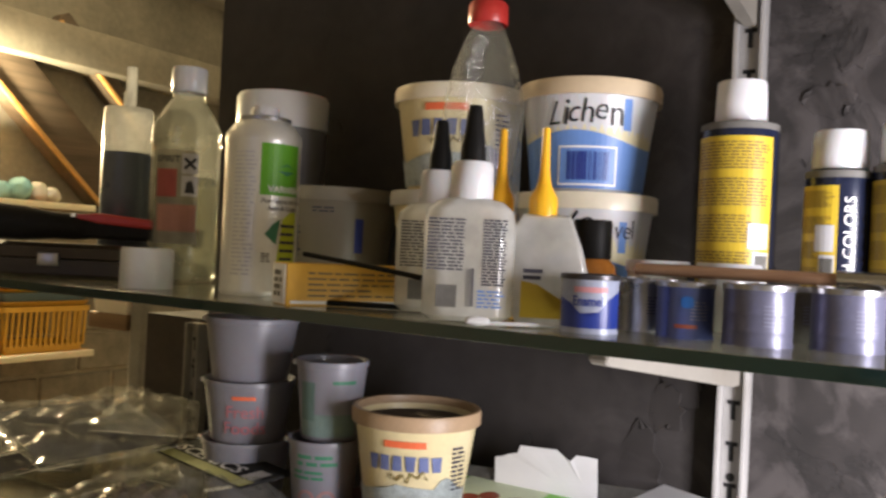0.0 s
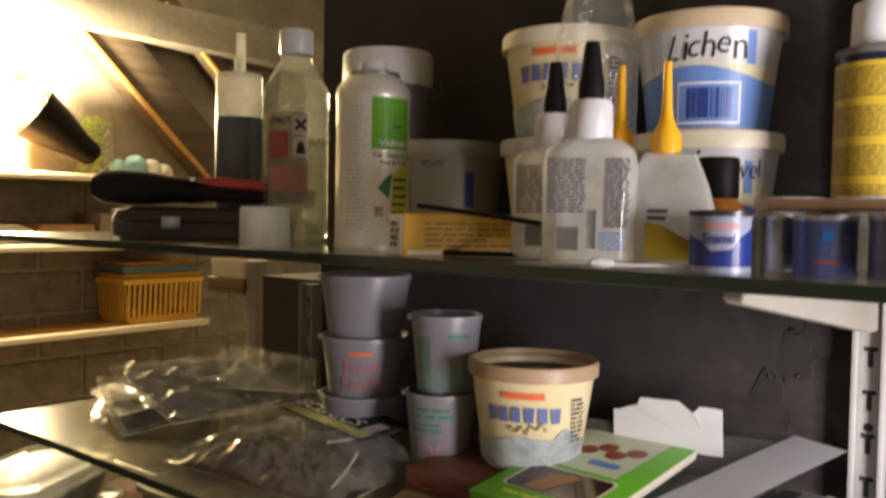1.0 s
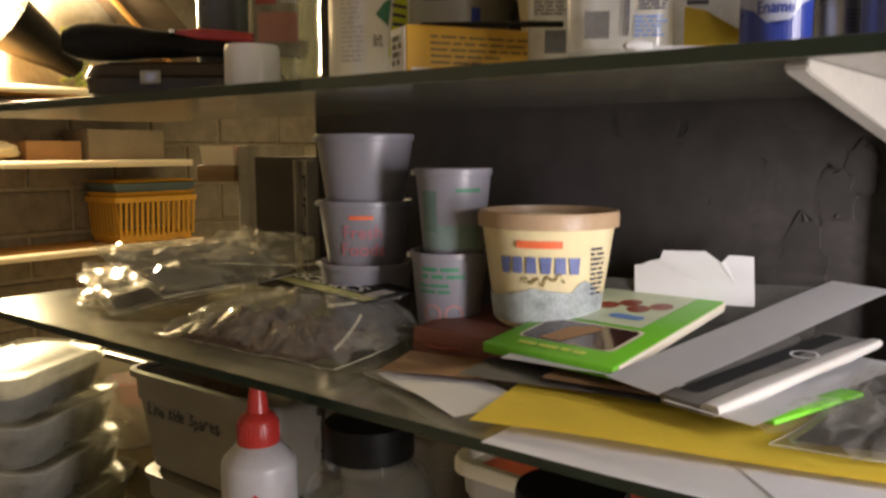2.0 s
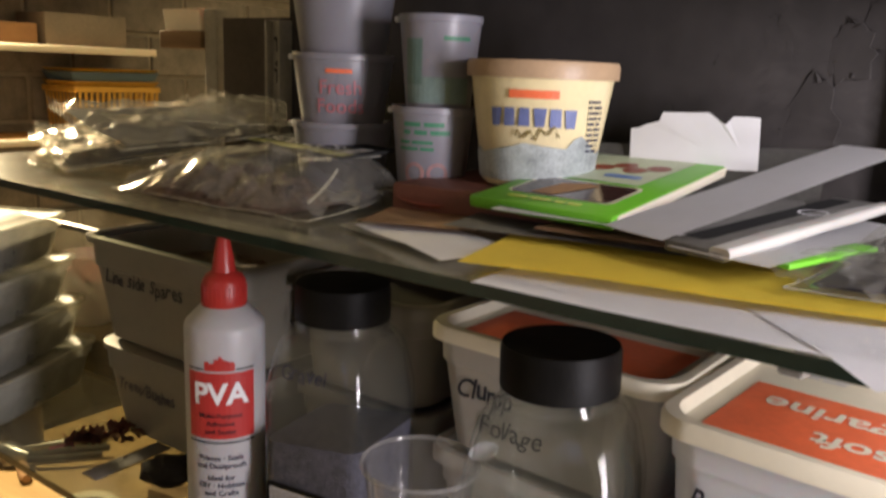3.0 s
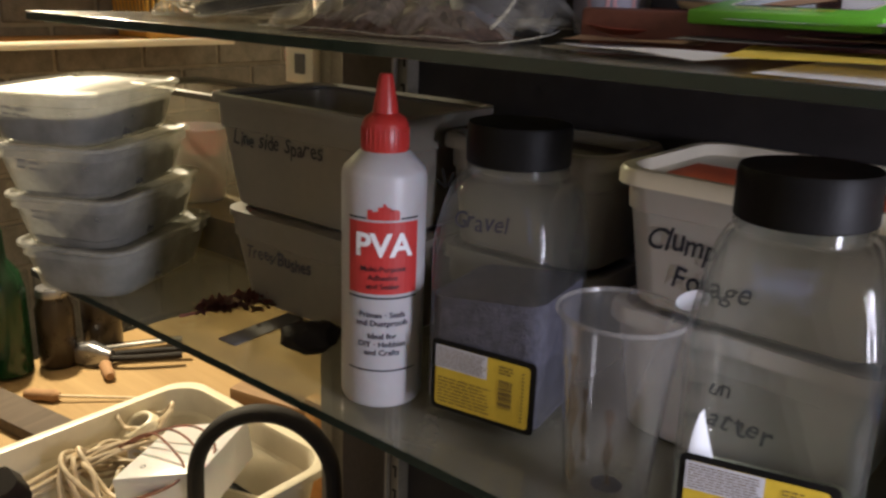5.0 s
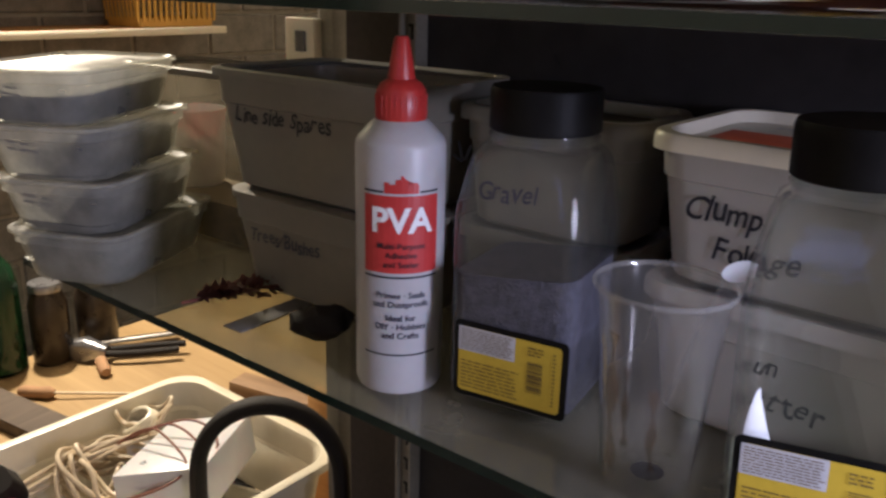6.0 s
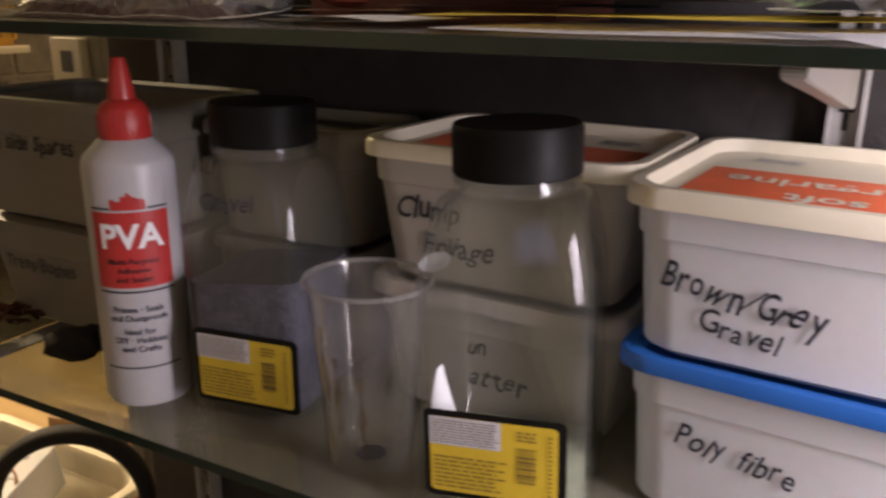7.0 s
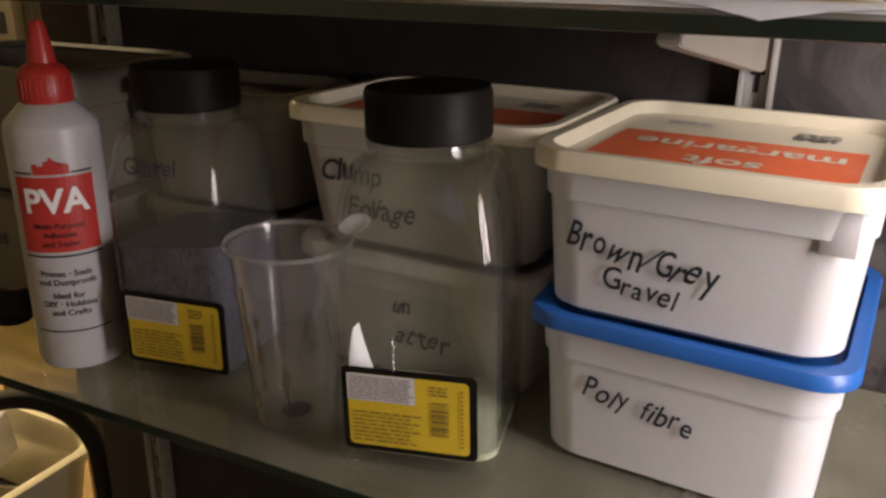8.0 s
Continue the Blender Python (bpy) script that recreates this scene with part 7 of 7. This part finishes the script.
for z, h, m, label in ((1.1815, 0.014, M_BASKET, "shallow orange tray lying on the basket"), (1.1965, 0.028, mat("dull_blue_plastic", (0.09, 0.15, 0.21), 0.5), "dull blue plastic tray lying on another"), (1.2255, 0.008, M_YELPL, "thin yellow tray on top of a blue one")):
    tagged(part("shallow_tray", moved(loft([(0.170, 0.285, 0.015, 0), (0.192, 0.310, 0.018, h)], True, True), pose(-2.440, 0.915, z)), m, None), label, "tray", "stacked shallow trays")
tagged(part("card_box", moved(box(0.17, 0.265, 0.096, 0.003), pose(-2.445, 0.825, 1.300)), M_DULLBOX), "plain tan-grey card box on the wall shelf", "box", "card boxes")
tagged(part("card_box", moved(box(0.15, 0.170, 0.060, 0.003), pose(-2.445, 0.590, 1.300)), M_CARD), "low brown card box on the wall shelf", "box", "card boxes")
rr = bmesh.new()
bmesh.ops.create_icosphere(rr, subdivisions=4, radius=0.050)
for v in rr.verts:
    v.co = Vector((v.co.x, v.co.y * 1.9, v.co.z * 0.6)) * (1 + 0.30 * noise.noise(v.co * 45) + 0.12 * noise.noise(v.co * 130))
tagged(part("folded_cloth", moved(rr, pose(-2.400, 0.400, 1.330)), M_CREAM), "crumpled pale cloth on the wall shelf", "cloth")
tagged(part("recess_ledge", slab(-0.885, -0.801, 0.050, 0.095, 1.288, 1.310, 0.002), M_TIMBER), "dark timber ledge fixed to the post", "ledge", kind="structure")
t = thing("pale_tray", "small pale plastic tray on a timber ledge", "tray", -0.842, 0.072, 1.310)
part("tray_wall", loft([(0.072, 0.036, 0.005, 0), (0.078, 0.042, 0.006, 0.026), (0.074, 0.038, 0.005, 0.026), (0.069, 0.033, 0.004, 0.003)], n=5), M_CREAM, t)
part("tray_content", slab(-0.026, 0.020, -0.012, 0.012, 0.003, 0.022, 0.004), M_TIMBER, t, "dark scrap inside")
t = thing("wall_switch", "small white switch box screwed to the post", "switch", -0.8180, 0.0480, 1.085)
part("switch_case", box(0.050, 0.014, 0.050, 0.002), M_CREAM, t)
part("rocker", moved(box(0.016, 0.004, 0.024, 0.001), pose(0.004, -0.0088, 0.012)), M_GREYCARD, t, "grey rocker")
t = thing("glass_jar", "clear glass jar with bright green plants inside", "jar", -2.420, 0.700, 1.517)
part("jar_body", lathe([(0, 0.004), (0.058, 0.002), (0.062, 0.008), (0.062, 0.187), (0.053, 0.205), (0.053, 0.224)], 36), M_JAR, t).visible_shadow = False
r0 = random.Random(4)
bm = bmesh.new()
for k in range(320):
    a, q, z = r0.uniform(0, 6.3), r0.uniform(0, 0.050), r0.uniform(0.01, 0.185)
    c, ln = Vector((q * math.cos(a), q * math.sin(a), z)), 0.018
    u = Vector((r0.uniform(-1, 1), r0.uniform(-1, 1), r0.uniform(-0.3, 1))).normalized() * ln
    v = Vector((r0.uniform(-1, 1), r0.uniform(-1, 1), 0)).normalized() * 0.006
    bm.faces.new([bm.verts.new(c - v), bm.verts.new(c + u * 0.5 - v * 0.3), bm.verts.new(c + u), bm.verts.new(c + v)])
tagged(part("leafy_sprigs", bm, mat("leaf_green", (0.30, 0.42, 0.06), 0.6), t, smooth=0), kind="stuff")
t = thing("blue_ornament", "pale blue and white glass ornament on the ledge", "ornament", -2.400, 0.822, 1.517)
for k, (a, b2, c) in enumerate(((0, -0.045, 0.030), (0.004, 0.008, 0.038), (-0.004, 0.070, 0.034), (0.0, 0.120, 0.028))):
    g = bmesh.new()
    bmesh.ops.create_icosphere(g, subdivisions=3, radius=c)
    for v in g.verts:
        v.co *= 1 + 0.22 * noise.noise(v.co * 50 + Vector((k * 3, 0, 0)))
    part("glass_lobe", moved(g, pose(a, b2, c * 0.94)), mat("pale_blue_glass", (0.25, 0.50, 0.60), 0.15, bump=0) if k < 2 else M_WHITE, t)


def desk_lamp():
    """Its head leans over so that the open mouth faces the panel."""
    t = thing("desk_lamp", "black desk lamp glowing, on a jointed arm", "lamp", -2.300, 0.400, 1.517)
    axis = Vector((-0.04, -0.25, 0.17)).normalized()
    turn = axis.to_track_quat("Z", "Y").to_matrix().to_4x4()
    shade = lathe([(0, -0.010), (0.026, -0.008), (0.036, 0.004), (0.046, 0.060), (0.062, 0.110), (0.085, 0.205), (0.088, 0.215), (0.083, 0.213), (0.058, 0.112), (0.042, 0.062), (0.030, 0.010), (0, 0.006)], 40)
    head = part("shade", moved(shade, Matrix.Translation((-0.060, 0.265, 0.060)) @ turn), M_BLACK, t, "black conical shade")
    b = bmesh.new()
    bmesh.ops.create_icosphere(b, subdivisions=3, radius=0.040)
    part("bulb", moved(b, pose(-0.095, 0.055, 0.205)), M_BULB, t, "bright warm bulb").visible_shadow = False
    part("upper_arm", tube([(-0.060, 0.255, 0.066), (-0.150, 0.10, 0.30)], 0.008, smooth_path=False), M_BLACK, t)
    part("lower_arm", tube([(-0.150, 0.10, 0.30), (-0.160, -0.32, 0.024)], 0.008, smooth_path=False), M_BLACK, t)
    part("base", moved(lathe([(0, 0), (0.075, 0), (0.075, 0.016), (0.068, 0.022), (0, 0.024)], 32), pose(-0.160, -0.32, 0)), M_BLACK, t)


desk_lamp()

# ---- blocks of the left wall ----
blocks = {}
r0 = random.Random(12)
for row in range(14):
    z = FLOOR + 0.012 + row * 0.146
    for col in range(-7, 7):
        y = col * 0.295 + (0.1475 if row % 2 else 0)
        if y + 0.29 > 1.99 or y < -2.29:
            continue
        key = r0.randrange(4)
        if key not in blocks:
            me = bpy.data.meshes.new("block")
            b = box(0.016, 0.281, 0.133, 0.004, 0, 1)
            for v in b.verts:
                v.co += Vector((0.0016, 0.003, 0.002)) * noise.noise(v.co * 40 + Vector((key * 9, 0, 0)))
            b.to_mesh(me)
            b.free()
            me.materials.append(M_BLOCK)
            blocks[key] = me
        o = new("block", blocks[key])
        o.parent = wl
        o.matrix_basis = pose(-2.5645 + r0.uniform(-0.001, 0.001), y + 0.1455, z)
